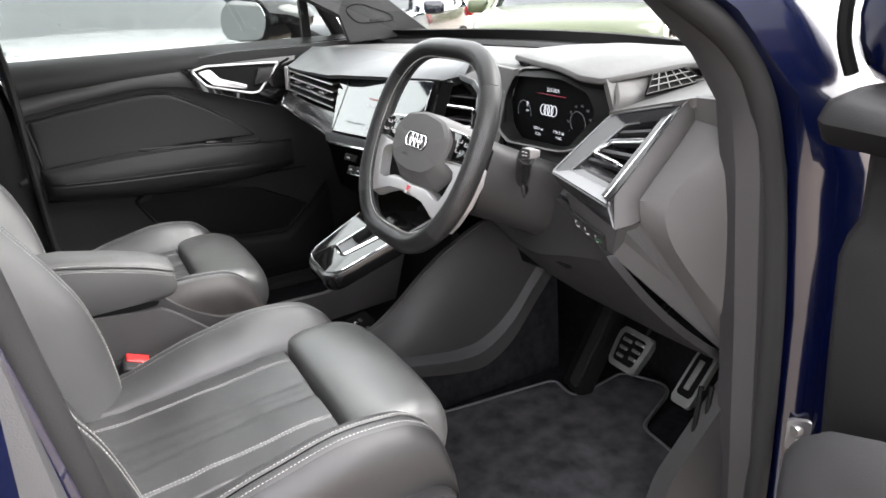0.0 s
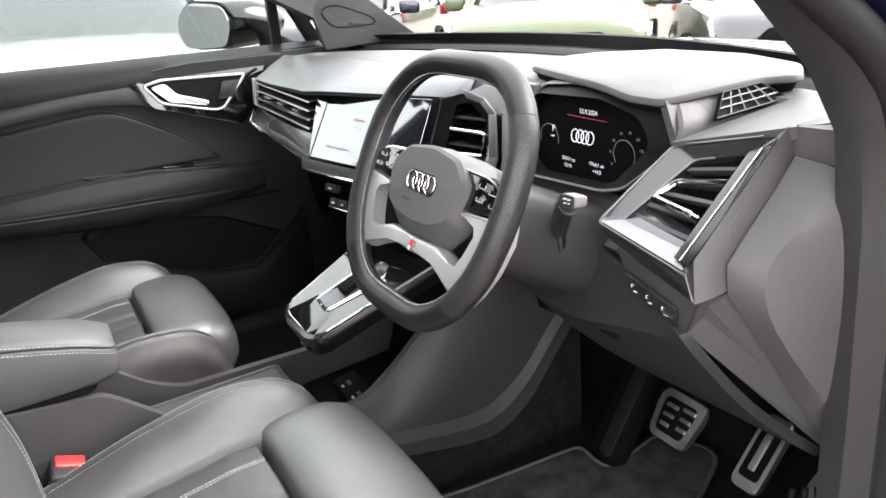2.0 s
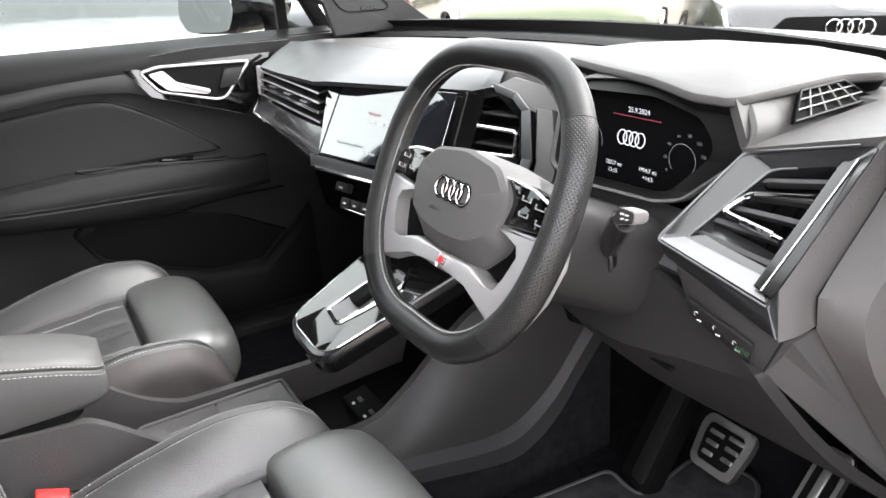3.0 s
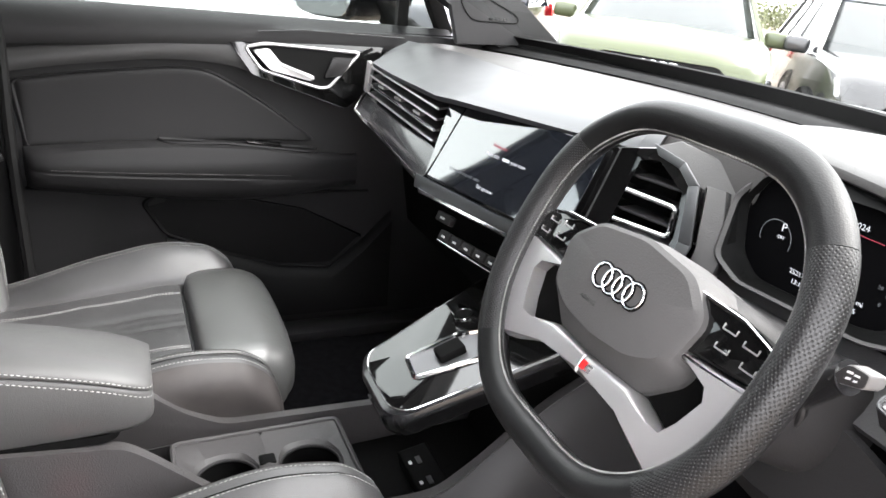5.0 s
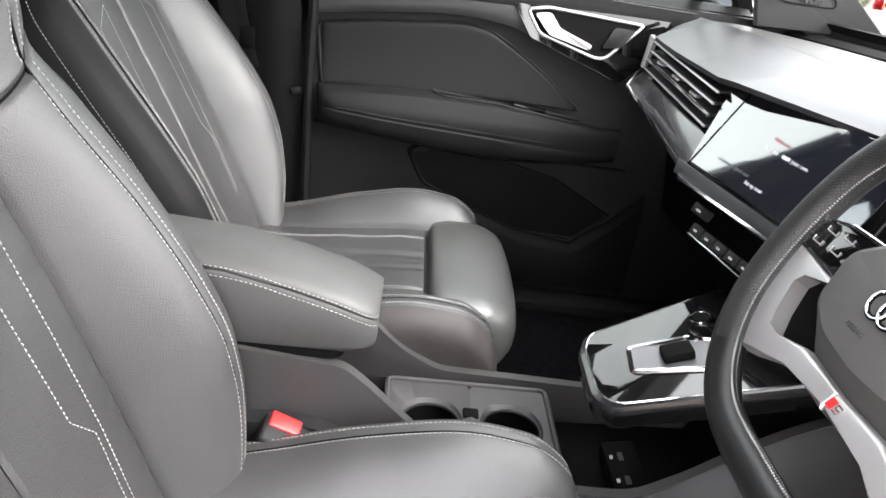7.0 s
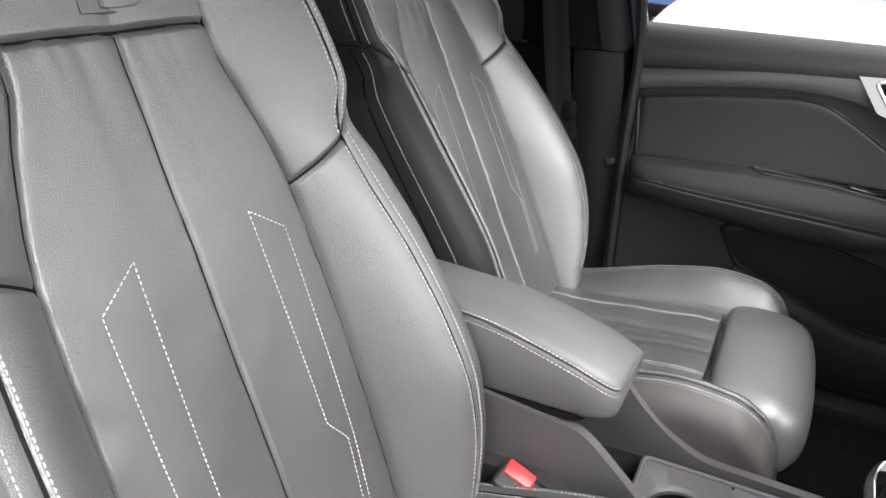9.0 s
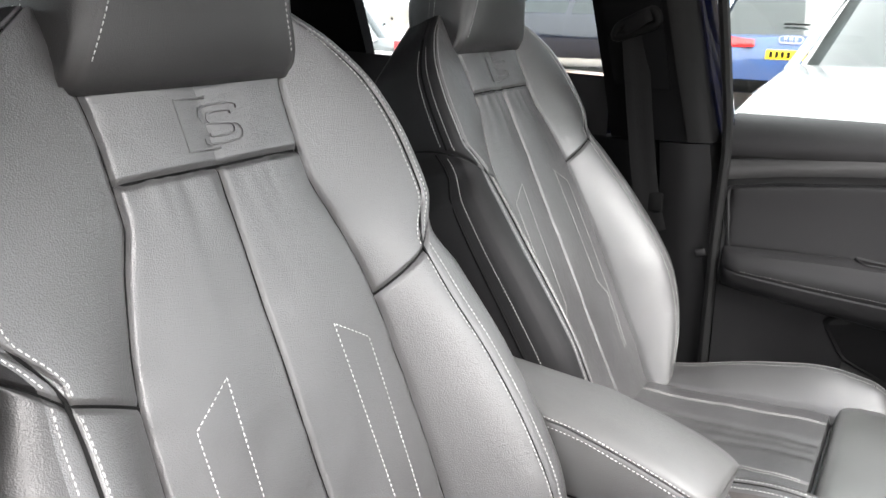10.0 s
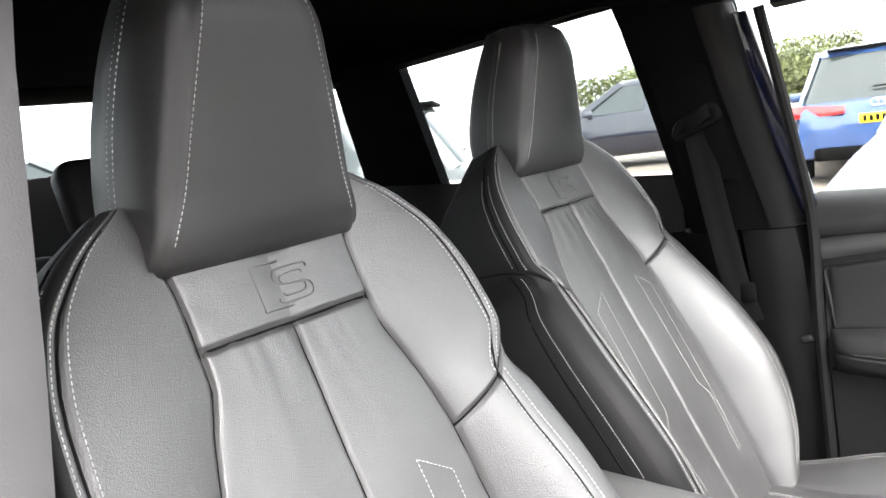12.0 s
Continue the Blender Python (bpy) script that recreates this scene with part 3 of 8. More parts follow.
    pad = part("thigh_pad", bm, PAD_LEATHER, root, "rounded pull-out thigh pad in smooth leather", sharp=60)
    bm = bmesh.new()
    for s in (-1, 1):
        for o in (-0.02, 0.02):
            run(cushion, [(s * (0.78 + o), ys - 0.30 + 0.395 * k / 14) for k in range(15)], 1)
        for o in (-0.012, 0.012):
            run(cushion, [(s * (0.339 + o), ys - 0.34), (s * (0.339 + o), ys - 0.012)], 1)
    part("stitching", bm, THREAD, root, kind="stuff")
    bm = bmesh.new()
    for s in (-1, 1):
        piping(cushion, [(s * 0.78, ys - 0.32), (s * 0.78, ys + 0.105)], 0.0014)
        piping(cushion, [(s * 0.5, ys - 0.34), (s * 0.5, ys - 0.01)])
    part("seam_piping", bm, DARK, root, kind="stuff")
    # base shell, side shields and rails
    bm = bmesh.new()
    box(bm, (cx, ys - 0.13, 0.53 + lift / 2), (0.44, 0.42, 0.12), 0.03)
    part("seat_base", bm, DARK, root)
    for s in (-1, 1):
        bm = bmesh.new()
        pr = [(ys - 0.42, 0.50), (ys - 0.40, 0.60 + lift), (ys - 0.2, 0.595 + lift), (ys + 0.0, 0.605 + lift), (ys + 0.095, 0.60 + lift), (ys + 0.105, 0.575 + lift), (ys + 0.07, 0.52), (ys - 0.1, 0.485)]
        poly = round_poly([(cx + s * 0.235, a, b) for a, b in pr], 0.03)
        slab(bm, poly, (s * 0.028, 0, 0), 0.008)
        part("side_shield", bm, HARD, root, "black plastic seat side cover")
        bm = bmesh.new()
        box(bm, (cx + s * 0.19, ys - 0.12, 0.447), (0.035, 0.50, 0.036), 0.004)
        part("seat_rail", bm, DARK, root)
    return root


seat(0.365, -0.253, 0.243, 0.032, "black leather driver's sports seat with pale contrast stitching")
seat(-0.365, -0.388, 0.182, 0.0, "black leather passenger sports seat with pale contrast stitching")


# ---- steering wheel ----
WC = Vector((0.351, 0.466, 1.020))
WT = radians(26)
WA, WB, WN = Vector((1, 0, 0)), Vector((0, math.sin(WT), math.cos(WT))), Vector((0, -math.cos(WT), math.sin(WT)))


def wp(a, b, n=0.0):
    return WC + WA * a + WB * b + WN * n


def steering_wheel():
    root = thing("steering_wheel", tuple(WC), "flat-bottomed black leather steering wheel with satin silver spokes", "steering wheel")
    half = [(0.0, 0.145), (0.075, 0.140), (0.122, 0.112), (0.1485, 0.065), (0.1545, 0.0), (0.1435, -0.063), (0.112, -0.111), (0.065, -0.139), (0.0, -0.144)]
    outline = half + [(-a, b) for a, b in reversed(half[1:-1])]
    path = curve_pts([wp(a, b) for a, b in outline], 8, closed=True)
    cnt = len(path)
    prof = [(0.0140 * math.cos(t) * (1.0 + 0.10 * math.cos(2 * t)), 0.0162 * math.sin(t)) for t in [2 * math.pi * k / 16 for k in range(16)]]
    # perforated grips at the sides, smooth leather above and below
    hp = lambda a, b, n=0.0: wp(a, b - 0.002, n - 0.0205)
    def span(lo, hi, name, mat, grow):
        bm = bmesh.new()
        pts = [path[k % cnt] for k in range(lo, hi + 1)]
        pr = [(x * grow, y * grow) for x, y in prof]
        sweep(bm, pts, pr, up=WN)
        # unrolled coordinates for the pattern of small holes
        uv = bm.loops.layers.uv.new("unrolled")
        bm.verts.index_update()
        step = (pts[1] - pts[0]).length / 0.0026
        turn = 0.105 / 16 / 0.0026
        for f in bm.faces:
            js = [lp.vert.index % 16 for lp in f.loops]
            wrap = max(js) == 15 and min(js) == 0
            for lp, j in zip(f.loops, js):
                a, b = (lp.vert.index // 16) * step, (16 if wrap and j == 0 else j) * turn
                lp[uv].uv = ((a + b) * 0.7071, (a - b) * 0.7071)
        return part(name, bm, mat, root, sharp=60)
    n8 = 8
    span(-2 * n8 - 3, 2 * n8 + 3, "rim_top", RIM, 1.0)
    span(6 * n8 - 1, 10 * n8 + 1, "rim_bottom", RIM, 1.0)
    span(2 * n8 + 3, 6 * n8 - 1, "rim_grip", PERF, 1.02)
    span(10 * n8 + 1, 14 * n8 - 3, "rim_grip", PERF, 1.02)
    # cross stitching round the inside
    bm = bmesh.new()
    mid = wp(0, 0)
    inner = []
    for k in range(cnt):
        p = path[k]
        d = (mid - p).normalized()
        inner.append(p + d * 0.0142 + WN * 0.003)
    fine_ = curve_pts(inner, 3, closed=True)
    for k in range(len(fine_)):
        a, b = fine_[k], fine_[(k + 1) % len(fine_)]
        nn = (mid - a).normalized()
        for s_ in (-1, 1):
            stitches(bm, [a - WN * 0.0030 * s_, b + WN * 0.0030 * s_], [nn] * 2, (b - a).length * 0.95, 1, 0.0011, 0.0005)
    part("stitching", bm, RIM_THREAD, root, kind="stuff")
    # airbag cover: a faceted hexagonal pad
    bm = bmesh.new()
    back = [(-0.060, 0.044), (0.0, 0.052), (0.060, 0.044), (0.089, 0.020), (0.085, -0.030), (0.056, -0.058), (0.0, -0.063), (-0.056, -0.058), (-0.085, -0.030), (-0.089, 0.020)]
    front = [(-0.056, 0.0415), (0.0, 0.049), (0.056, 0.0415), (0.083, 0.018), (0.074, -0.024), (0.044, -0.038), (0.0, -0.042), (-0.044, -0.038), (-0.074, -0.024), (-0.083, 0.018)]
    bk = round_poly([(x, y, 0) for x, y in back], 0.010)
    fr = round_poly([(x, y, 0) for x, y in front], 0.010)
    rings(bm, [[hp(v.x * 0.96, v.y * 0.96, -0.045) for v in bk], [hp(v.x, v.y, 0.002) for v in bk], [hp(v.x * 0.985, v.y * 0.985, 0.008) for v in bk],
               [hp(v.x * 1.03, v.y * 1.03, 0.0245) for v in fr], [hp(v.x * 0.95, v.y * 0.95, 0.0285) for v in fr], [hp(v.x * 0.4, v.y * 0.4, 0.0295) for v in fr]])
    pad = part("airbag_cover", bm, HUB, root, "grey-black grained hub cover", sharp=32)
    bm = bmesh.new()
    for k in range(4):
        c = (k - 1.5) * 0.0135
        tube(bm, [hp(c + 0.0105 * math.cos(t), 0.005 + 0.0105 * math.sin(t), 0.0308) for t in [2 * math.pi * j / 24 for j in range(24)]], 0.0009, closed=True, n=6, up=WN)
    part("badge", bm, CHROME, pad, "four interlaced chrome rings")
    bm = bmesh.new()
    for k in range(4):
        c = (k - 1.5) * 0.0135
        sweep(bm, [hp(c + 0.0105 * math.cos(t), 0.005 + 0.0105 * math.sin(t), 0.0300) for t in [2 * math.pi * j / 24 for j in range(24)]], [(-0.0021, -0.0004), (0.0021, -0.0004), (0.0021, 0.0002), (-0.0021, 0.0002)], closed=True, up=WN)
    part("badge_bed", bm, DARK, pad)
    text_part("lettering", "AIRBAG", 0.006, Matrix.Translation(hp(-0.022, -0.019, 0.0292)) @ Matrix((WA, WB, WN)).transposed().to_4x4(), SOFT, pad)
    # gloss black switch pads, silver C-shaped side bars and lower arms
    for s in (-1, 1):
        bm = bmesh.new()
        slab(bm, round_poly([wp(s * a, b, -0.020) for a, b in [(0.060, 0.032), (0.108, 0.030), (0.138, 0.022), (0.150, -0.001), (0.070, -0.009)]], 0.005), WN * 0.019, 0.002)
        pod = part("switch_pod", bm, PIANO, root, "gloss black switch pad")
        for a, b, w in [(0.102, 0.020, 0.012), (0.104, 0.006, 0.012), (0.123, 0.017, 0.013), (0.129, 0.004, 0.012)]:
            bm = bmesh.new()
            q = [wp(s * (a - w / 2), b + 0.004, -0.0005), wp(s * (a - w / 2), b, -0.0005), wp(s * (a + w / 2), b, -0.0005), wp(s * (a + w / 2), b + 0.004, -0.0005)]
            tube(bm, q, 0.0007, n=5, up=WN)
            part("switch_bar", bm, SATIN, pod)
        bm = bmesh.new()
        tube(bm, round_poly([wp(s * a, b, -0.001) for a, b in [(0.060, 0.0335), (0.108, 0.0315), (0.139, 0.023), (0.151, -0.0005)]], 0.004, closed=False), 0.0016, n=6, up=WN)
        part("pad_edge", bm, CHROME, pod)
        bm = bmesh.new()
        bar = [(0.072, -0.0095), (0.140, -0.006), (0.152, -0.004), (0.156, -0.024), (0.149, -0.058), (0.134, -0.088), (0.122, -0.103), (0.108, -0.100), (0.056, -0.074), (0.0, -0.078), (0.0, -0.060), (0.054, -0.058), (0.084, -0.068), (0.100, -0.072), (0.110, -0.055), (0.119, -0.030), (0.112, -0.017), (0.072, -0.0145)]
        slab(bm, [wp(s * a, b, -0.026) for a, b in bar], WN * 0.026, 0.004, 3)
        part("spoke", bm, SATIN, root, "satin silver C-shaped spoke")
        bm = bmesh.new()
        slab(bm, [wp(s * a, b, -0.042) for a, b in [(0.055, 0.035), (0.128, 0.025), (0.132, -0.06), (0.105, -0.075), (0.050, -0.055)]], WN * 0.022, 0.003)
        part("spoke_back", bm, DARK, root)
    bm = bmesh.new()
    slab(bm, [wp(a, b, 0.0002) for a, b in [(0.002, -0.0635), (0.0085, -0.0635), (0.0065, -0.0715), (0.0, -0.0715)]], WN * 0.0006)
    part("emblem", bm, RED, root, "small red emblem")
    bm = bmesh.new()
    tube(bm, [wp(a, b, 0.0006) for a, b in [(0.016, -0.0645), (0.0105, -0.0645), (0.010, -0.0675), (0.0145, -0.0675), (0.014, -0.0705), (0.0085, -0.0705)]], 0.0006, n=5, up=WN)
    part("emblem_mark", bm, CHROME, root)
    # column shroud
    bm = bmesh.new()
    loops = []
    for t, w, h in ((-0.02, 0.055, 0.05), (-0.05, 0.072, 0.062), (-0.09, 0.08, 0.058), (-0.16, 0.088, 0.058), (-0.24, 0.092, 0.060)):
        pr = round_poly([(-w, h, 0), (w, h, 0), (w * 1.05, -h * 0.4, 0), (w * 0.7, -h, 0), (-w * 0.7, -h, 0), (-w * 1.05, -h * 0.4, 0)], 0.03)
        loops.append([wp(v.x + 0.012, v.y - 0.02, t) for v in pr])
    rings(bm, loops)
    part("column_shroud", bm, HARD, root)


def stalk():
    root = thing("indicator_stalk", (0.46, 0.57, 0.95), "black plastic stalk beside the steering column, tip toned pale as a reflection", "stalk")
    bm = bmesh.new()
    pts = curve_pts([(0.434, 0.588, 0.946), (0.444, 0.582, 0.958), (0.462, 0.572, 0.980), (0.482, 0.562, 1.004), (0.490, 0.560, 1.010)], 4)
    sweep(bm, pts, circle(0.0105, 12), up=(0, 1, 0), scale=lambda t: 1.0 + 0.25 * t * t)
    part("arm", bm, GREY_GLOSS, root)
    bm = bmesh.new()
    tube(bm, [Vector((0.434, 0.586, 0.947)) + Vector((0.020 * math.cos(t), -0.009 * math.cos(t), 0)) + Vector((0.004, -0.005, 0.021)) * math.sin(t) for t in [2 * math.pi * k / 24 for k in range(24)]], 0.0026, closed=True, n=6, up=(0, -1, 0))
    part("boot_ring", bm, HARD, root)
    bm = bmesh.new()
    slab(bm, [Vector((0.435, 0.590, 0.946)) + Vector((0.019 * math.cos(t), -0.0085 * math.cos(t), 0)) + Vector((0.004, -0.005, 0.020)) * math.sin(t) for t in [2 * math.pi * k / 24 for k in range(24)]], (-0.002, 0.006, 0.0))
    part("boot", bm, DARK, root, "dark rubber boot")
    bm = bmesh.new()
    face_ = [Vector((0.493, 0.550, 1.025)), Vector((0.507, 0.555, 1.0225)), Vector((0.506, 0.555, 1.010)), Vector((0.481, 0.548, 1.005))]
    away = Vector((0.0058, 0.0135, -0.0004))
    rings(bm, [round_poly([p.lerp(sum(face_, Vector()) / 4, 0.06) for p in face_], 0.003, 3), round_poly([p + away * 0.06 for p in face_], 0.003, 3), round_poly([p + away * 0.7 for p in face_], 0.003, 3), round_poly([p.lerp(sum(face_, Vector()) / 4, 0.2) + away for p in face_], 0.003, 3)])
    # black gloss tip in a pale tone: its white reflection is in the colour
    tip = part("tip", bm, SATIN_PLASTIC, root, "satin stalk tip, pale tone for its white reflection", sharp=35)
    bm = bmesh.new()
    mid_ = sum(face_, Vector()) / 4
    slab(bm, round_poly([p.lerp(mid_, 0.08) - away * 0.02 for p in face_], 0.003, 3), away * -0.03, 0.0005)
    end_ = part("end_face", bm, HARD, tip)
    bm = bmesh.new()
    nrm = (face_[1] - face_[0]).cross(face_[3] - face_[0]).normalized()
    if nrm.y > 0:
        nrm = -nrm
    for i, j, w in ((0.35, 0.3, 0.22), (0.62, 0.34, 0.2), (0.45, 0.6, 0.16), (0.68, 0.64, 0.12)):
        q = lambda u, v: face_[0].lerp(face_[1], u).lerp(face_[3].lerp(face_[2], u), v) - away * 0.055
        slab(bm, [q(i - w / 2, j - 0.05), q(i + w / 2, j - 0.05), q(i + w / 2, j + 0.05), q(i - w / 2, j + 0.05)], nrm * 0.0003)
    part("symbols", bm, PALE, end_, kind="stuff")


# ---- dashboard ----
def dashboard():
    root = thing("dashboard", (0, 0.8, 0.7), "black dashboard with silver trim, angled screen and hooded dials", "dashboard")
    # padded top up to the windscreen
    bm = bmesh.new()
    def top(u, v):
        x = -0.70 + 1.40 * u
        front = spl(x, [-0.70, -0.62, -0.5, 0.0, 0.10, 0.16, 0.30, 0.44, 0.52, 0.60, 0.70], [0.66, 0.67, 0.695, 0.705, 0.70, 0.735, 0.74, 0.75, 0.83, 0.84, 0.85])
        rear = 1.06 - 0.18 * (abs(x) / 0.7) ** 2.2
        y = front + (rear - front) * v
        z = 1.088 + 0.010 * math.sin(math.pi * min(1, v * 1.2)) - 0.018 * v - 0.012 * (abs(x) / 0.7) ** 3 - 0.02 * (1 - min(1, v / 0.04)) ** 2
        return Vector((x, y, z))
    sheet(bm, top, [k / 56 for k in range(57)], [0, 0.01, 0.02, 0.04] + [0.08 + 0.92 * k / 20 for k in range(21)])
    thicken(bm, 0.02)
    part("top_pad", bm, SOFT_TOP, root, "grained grey-black dash pad")
    # silver trim sheet
    bm = bmesh.new()
    FX = [-0.655, -0.60, -0.45, -0.225, -0.18, 0.03, 0.085, 0.10]
    FY = [0.590, 0.560, 0.550, 0.538, 0.545, 0.632, 0.672, 0.690]
    FZ = [1.045, 1.050, 1.053, 1.062, 1.066, 1.066, 1.062, 1.055]
    def trim(u, v):
        x = -0.655 + 0.755 * u
        k = lambda ys: float(np.interp(x, FX, ys))
        a = Vector((x, k(FY), k(FZ)))
        b = Vector((x, float(np.interp(x, [-0.655, -0.6, -0.5, 0.0, 0.10], [0.655, 0.672, 0.700, 0.712, 0.705])), 1.093 - 0.008 * abs(x)))
        p = a.lerp(b, v)
        p.z += 0.010 * math.sin(math.pi * v) * (1 - v)
        return p
    sheet(bm, trim, sorted([k / 48 for k in range(49)] + [(x + 0.655) / 0.755 for x in FX[1:-1]]), [k / 10 for k in range(11)])
    thicken(bm, 0.008)
    part("silver_trim", bm, ALU, root, "brushed silver decor strip")
    # touch screen
    def facing(deg, at, tilt=24):
        """The axes of a panel turned towards the driver by deg, and its point for x across, y up, d proud."""
        a, b = radians(deg), radians(tilt)
        n = Vector((math.sin(a) * math.cos(b), -math.cos(a) * math.cos(b), math.sin(b)))
        r = Vector((math.cos(a), math.sin(a), 0))
        u = r.cross(n)
        u = -u if u.z < 0 else u
        return n, r, u, lambda x, y, d=0.0: at + r * x + u * y + n * d
    n, r, u, sp = facing(12.4, Vector((-0.222 - 0.0010, 0.545 + 0.0044, 1.0)), 24.8)
    bm = bmesh.new()
    slab(bm, [sp(-0.010, 0.060, -0.012), sp(0.322, 0.071, -0.012), sp(0.318, -0.066, -0.012), sp(0.012, -0.064, -0.012)], n * 0.012, 0.002)
    scr = part("screen_surround", bm, PIANO, root)
    bm = bmesh.new()
    slab(bm, [sp(0.035, 0.060, 0.001), sp(0.312, 0.067, 0.006), sp(0.308, -0.061, 0.009), sp(0.018, -0.061, 0.004)], n * 0.002, 0.0008)
    disp = part("touch_screen", bm, SCREEN, scr, "dark touch screen with a faint sky reflection", sharp=1)
    R = Matrix((r, u, n)).transposed().to_4x4()
    text_part("screen_text", "Welcome", 0.0075, Matrix.Translation(sp(0.126, 0.018, 0.0078)) @ R, PINK_GLOW, disp, "LEFT", 0.0001)
    text_part("screen_text", "Make this", 0.0072, Matrix.Translation(sp(0.120, 0.004, 0.0082)) @ R, WHITE_GLOW, disp, "LEFT", 0.0001)
    text_part("screen_text", "your own.", 0.0072, Matrix.Translation(sp(0.174, 0.004, 0.0088)) @ R, WHITE_GLOW, disp, "LEFT", 0.0001)
    bm = bmesh.new()
    box(bm, sp(0.163, 0.004, 0.0086), (0.014, 0.0042, 0.0004), 0, R)
    part("screen_bar", bm, WHITE_GLOW, disp)
    text_part("screen_text", "Set up now", 0.0075, Matrix.Translation(sp(0.132, -0.044, 0.0096)) @ R, WHITE_GLOW, disp, "LEFT", 0.0001)
    text_part("screen_text", "Continue as guest user", 0.0075, Matrix.Translation(sp(0.062, -0.036, 0.0085)) @ R, DIM_GLOW, disp, "LEFT", 0.0001)
    bm = bmesh.new()
    slab(bm, [sp(-0.008, 0.059, 0.0012), sp(0.033, 0.060, 0.0022), sp(0.0165, -0.060, 0.0052), sp(0.0135, -0.060, 0.0042)], n * 0.0015)
    part("screen_bezel", bm, SCREEN, scr, sharp=1)
    n, r, u, sp = facing(14, Vector((-0.222, 0.545, 1.0)))
    # silver ledge under the screen
    bm = bmesh.new()
    slab(bm, [sp(-0.008, -0.064, 0.006), sp(0.40, -0.068, 0.0), sp(0.40, -0.084, -0.004), sp(-0.002, -0.084, 0.004)], -n * 0.016, 0.003)
    part("lower_ledge", bm, ALU, root)
    # middle vent: gloss black surround with a recessed mouth, chrome bow and silver fold
    mouth = [(0.352, 0.064), (0.376, 0.070), (0.420, 0.044), (0.434, -0.006), (0.430, -0.050), (0.346, -0.048)]
    ring_o = [(0.316, 0.070), (0.372, 0.084), (0.436, 0.056), (0.458, -0.006), (0.452, -0.070), (0.314, -0.066)]
    bm = bmesh.new()
    rings(bm, [[sp(x, y, -0.03) for x, y in ring_o], [sp(x, y, -0.002) for x, y in ring_o], [sp(x * 0.9 + mx * 0.1, y * 0.9 + my * 0.1, 0) for (x, y), (mx, my) in zip(ring_o, mouth)],
               [sp(x, y, -0.004) for x, y in mouth], [sp(x, y, -0.045) for x, y in mouth]], cap=False)
    ven = part("vent_surround", bm, PIANO, root, "gloss black vent surround", sharp=20)
    bm = bmesh.new()
    slab(bm, [sp(x, y, -0.042) for x, y in mouth], n * -0.004)
    part("vent_back", bm, DARK, ven)
    for k in range(5):
        y = 0.044 - 0.021 * k
        xr = float(np.interp(y, [-0.05, -0.006, 0.044, 0.07], [0.430, 0.434, 0.420, 0.376]))
        bm = bmesh.new()
        slab(bm, [sp(0.349, y, -0.010), sp(xr - 0.002, y, -0.010), sp(xr - 0.002, y + 0.010, -0.038), sp(0.349, y + 0.010, -0.038)], u * 0.0035, 0.0008)
        part("vent_louvre", bm, HARD, ven)
    bm = bmesh.new()
    tube(bm, round_poly([sp(0.352, 0.026, -0.004), sp(0.422, 0.025, -0.003), sp(0.429, -0.008, -0.003), sp(0.352, -0.011, -0.004)], 0.006, closed=False), 0.0032, n=8, up=n)
    part("vent_bow", bm, CHROME, ven, "chrome bow round the louvres")
    for q0, q1, q2, q3 in (((0.366, 0.086), (0.412, 0.076), (0.408, 0.067), (0.376, 0.074)), ((0.412, 0.076), (0.440, 0.056), (0.428, 0.052), (0.408, 0.067)),
                           ((0.440, 0.056), (0.462, -0.008), (0.446, -0.008), (0.428, 0.052)), ((0.462, -0.008), (0.456, -0.072), (0.442, -0.068), (0.446, -0.008))):
        bm = bmesh.new()
        slab(bm, [sp(*q, 0.001) for q in (q0, q1, q2, q3)], n * 0.004, 0.0012)
        part("vent_frame", bm, ALU, ven, "silver fold of the decor strip")
    bm = bmesh.new()
    slab(bm, [sp(0.440, 0.060, -0.022), sp(0.466, -0.008, -0.022), sp(0.460, -0.075, -0.022), sp(0.485, -0.075, -0.030), sp(0.490, -0.008, -0.030), sp(0.462, 0.062, -0.030)], n * 0.016, 0.003)
    part("vent_side_pad", bm, SOFT_TOP, ven)
    bm = bmesh.new()
    slab(bm, [sp(0.335, 0.078, -0.03), sp(0.372, 0.104, -0.045), sp(0.478, 0.088, -0.04), sp(0.492, 0.0, -0.034), sp(0.455, 0.0, -0.03), sp(0.425, 0.055, -0.03)], n * 0.012, 0.003)
    part("vent_top_pad", bm, SOFT_TOP, ven)
    # passenger vent and the glossy shelf under it
    f0, f1 = Vector((-0.66, 0.568, 0)), Vector((-0.226, 0.545, 0))
    fp = lambda t, z, dy=0.0: f0.lerp(f1, t) + Vector((0, dy + (z - 1.0) * 0.12, z))
    bm = bmesh.new()
    slab(bm, [fp(0, 1.05, 0.03), fp(1, 1.055, 0.03), fp(1, 0.94, 0.03), fp(0, 0.96, 0.03)], (0, 0.02, 0))
    part("vent_back", bm, DARK, root)
    for k in range(4):
        bm = bmesh.new()
        z0, z1 = 1.040 - 0.0165 * k, 1.042 - 0.0165 * k
        slab(bm, [fp(0.10, z0, -0.002), fp(0.985, z1, -0.002), fp(0.985, z1 + 0.004, 0.028), fp(0.10, z0 + 0.004, 0.028)], (0, 0, -0.004), 0.001)
        lou = part("vent_louvre", bm, HARD, root, "louvre with a bright leading edge")
        bm = bmesh.new()
        tube(bm, [fp(0.10, z0 - 0.002, -0.003), fp(0.985, z1 - 0.002, -0.003)], 0.0019 if k != 2 else 0.0028, n=6)
        part("louvre_edge", bm, CHROME if k == 2 else SATIN, lou)
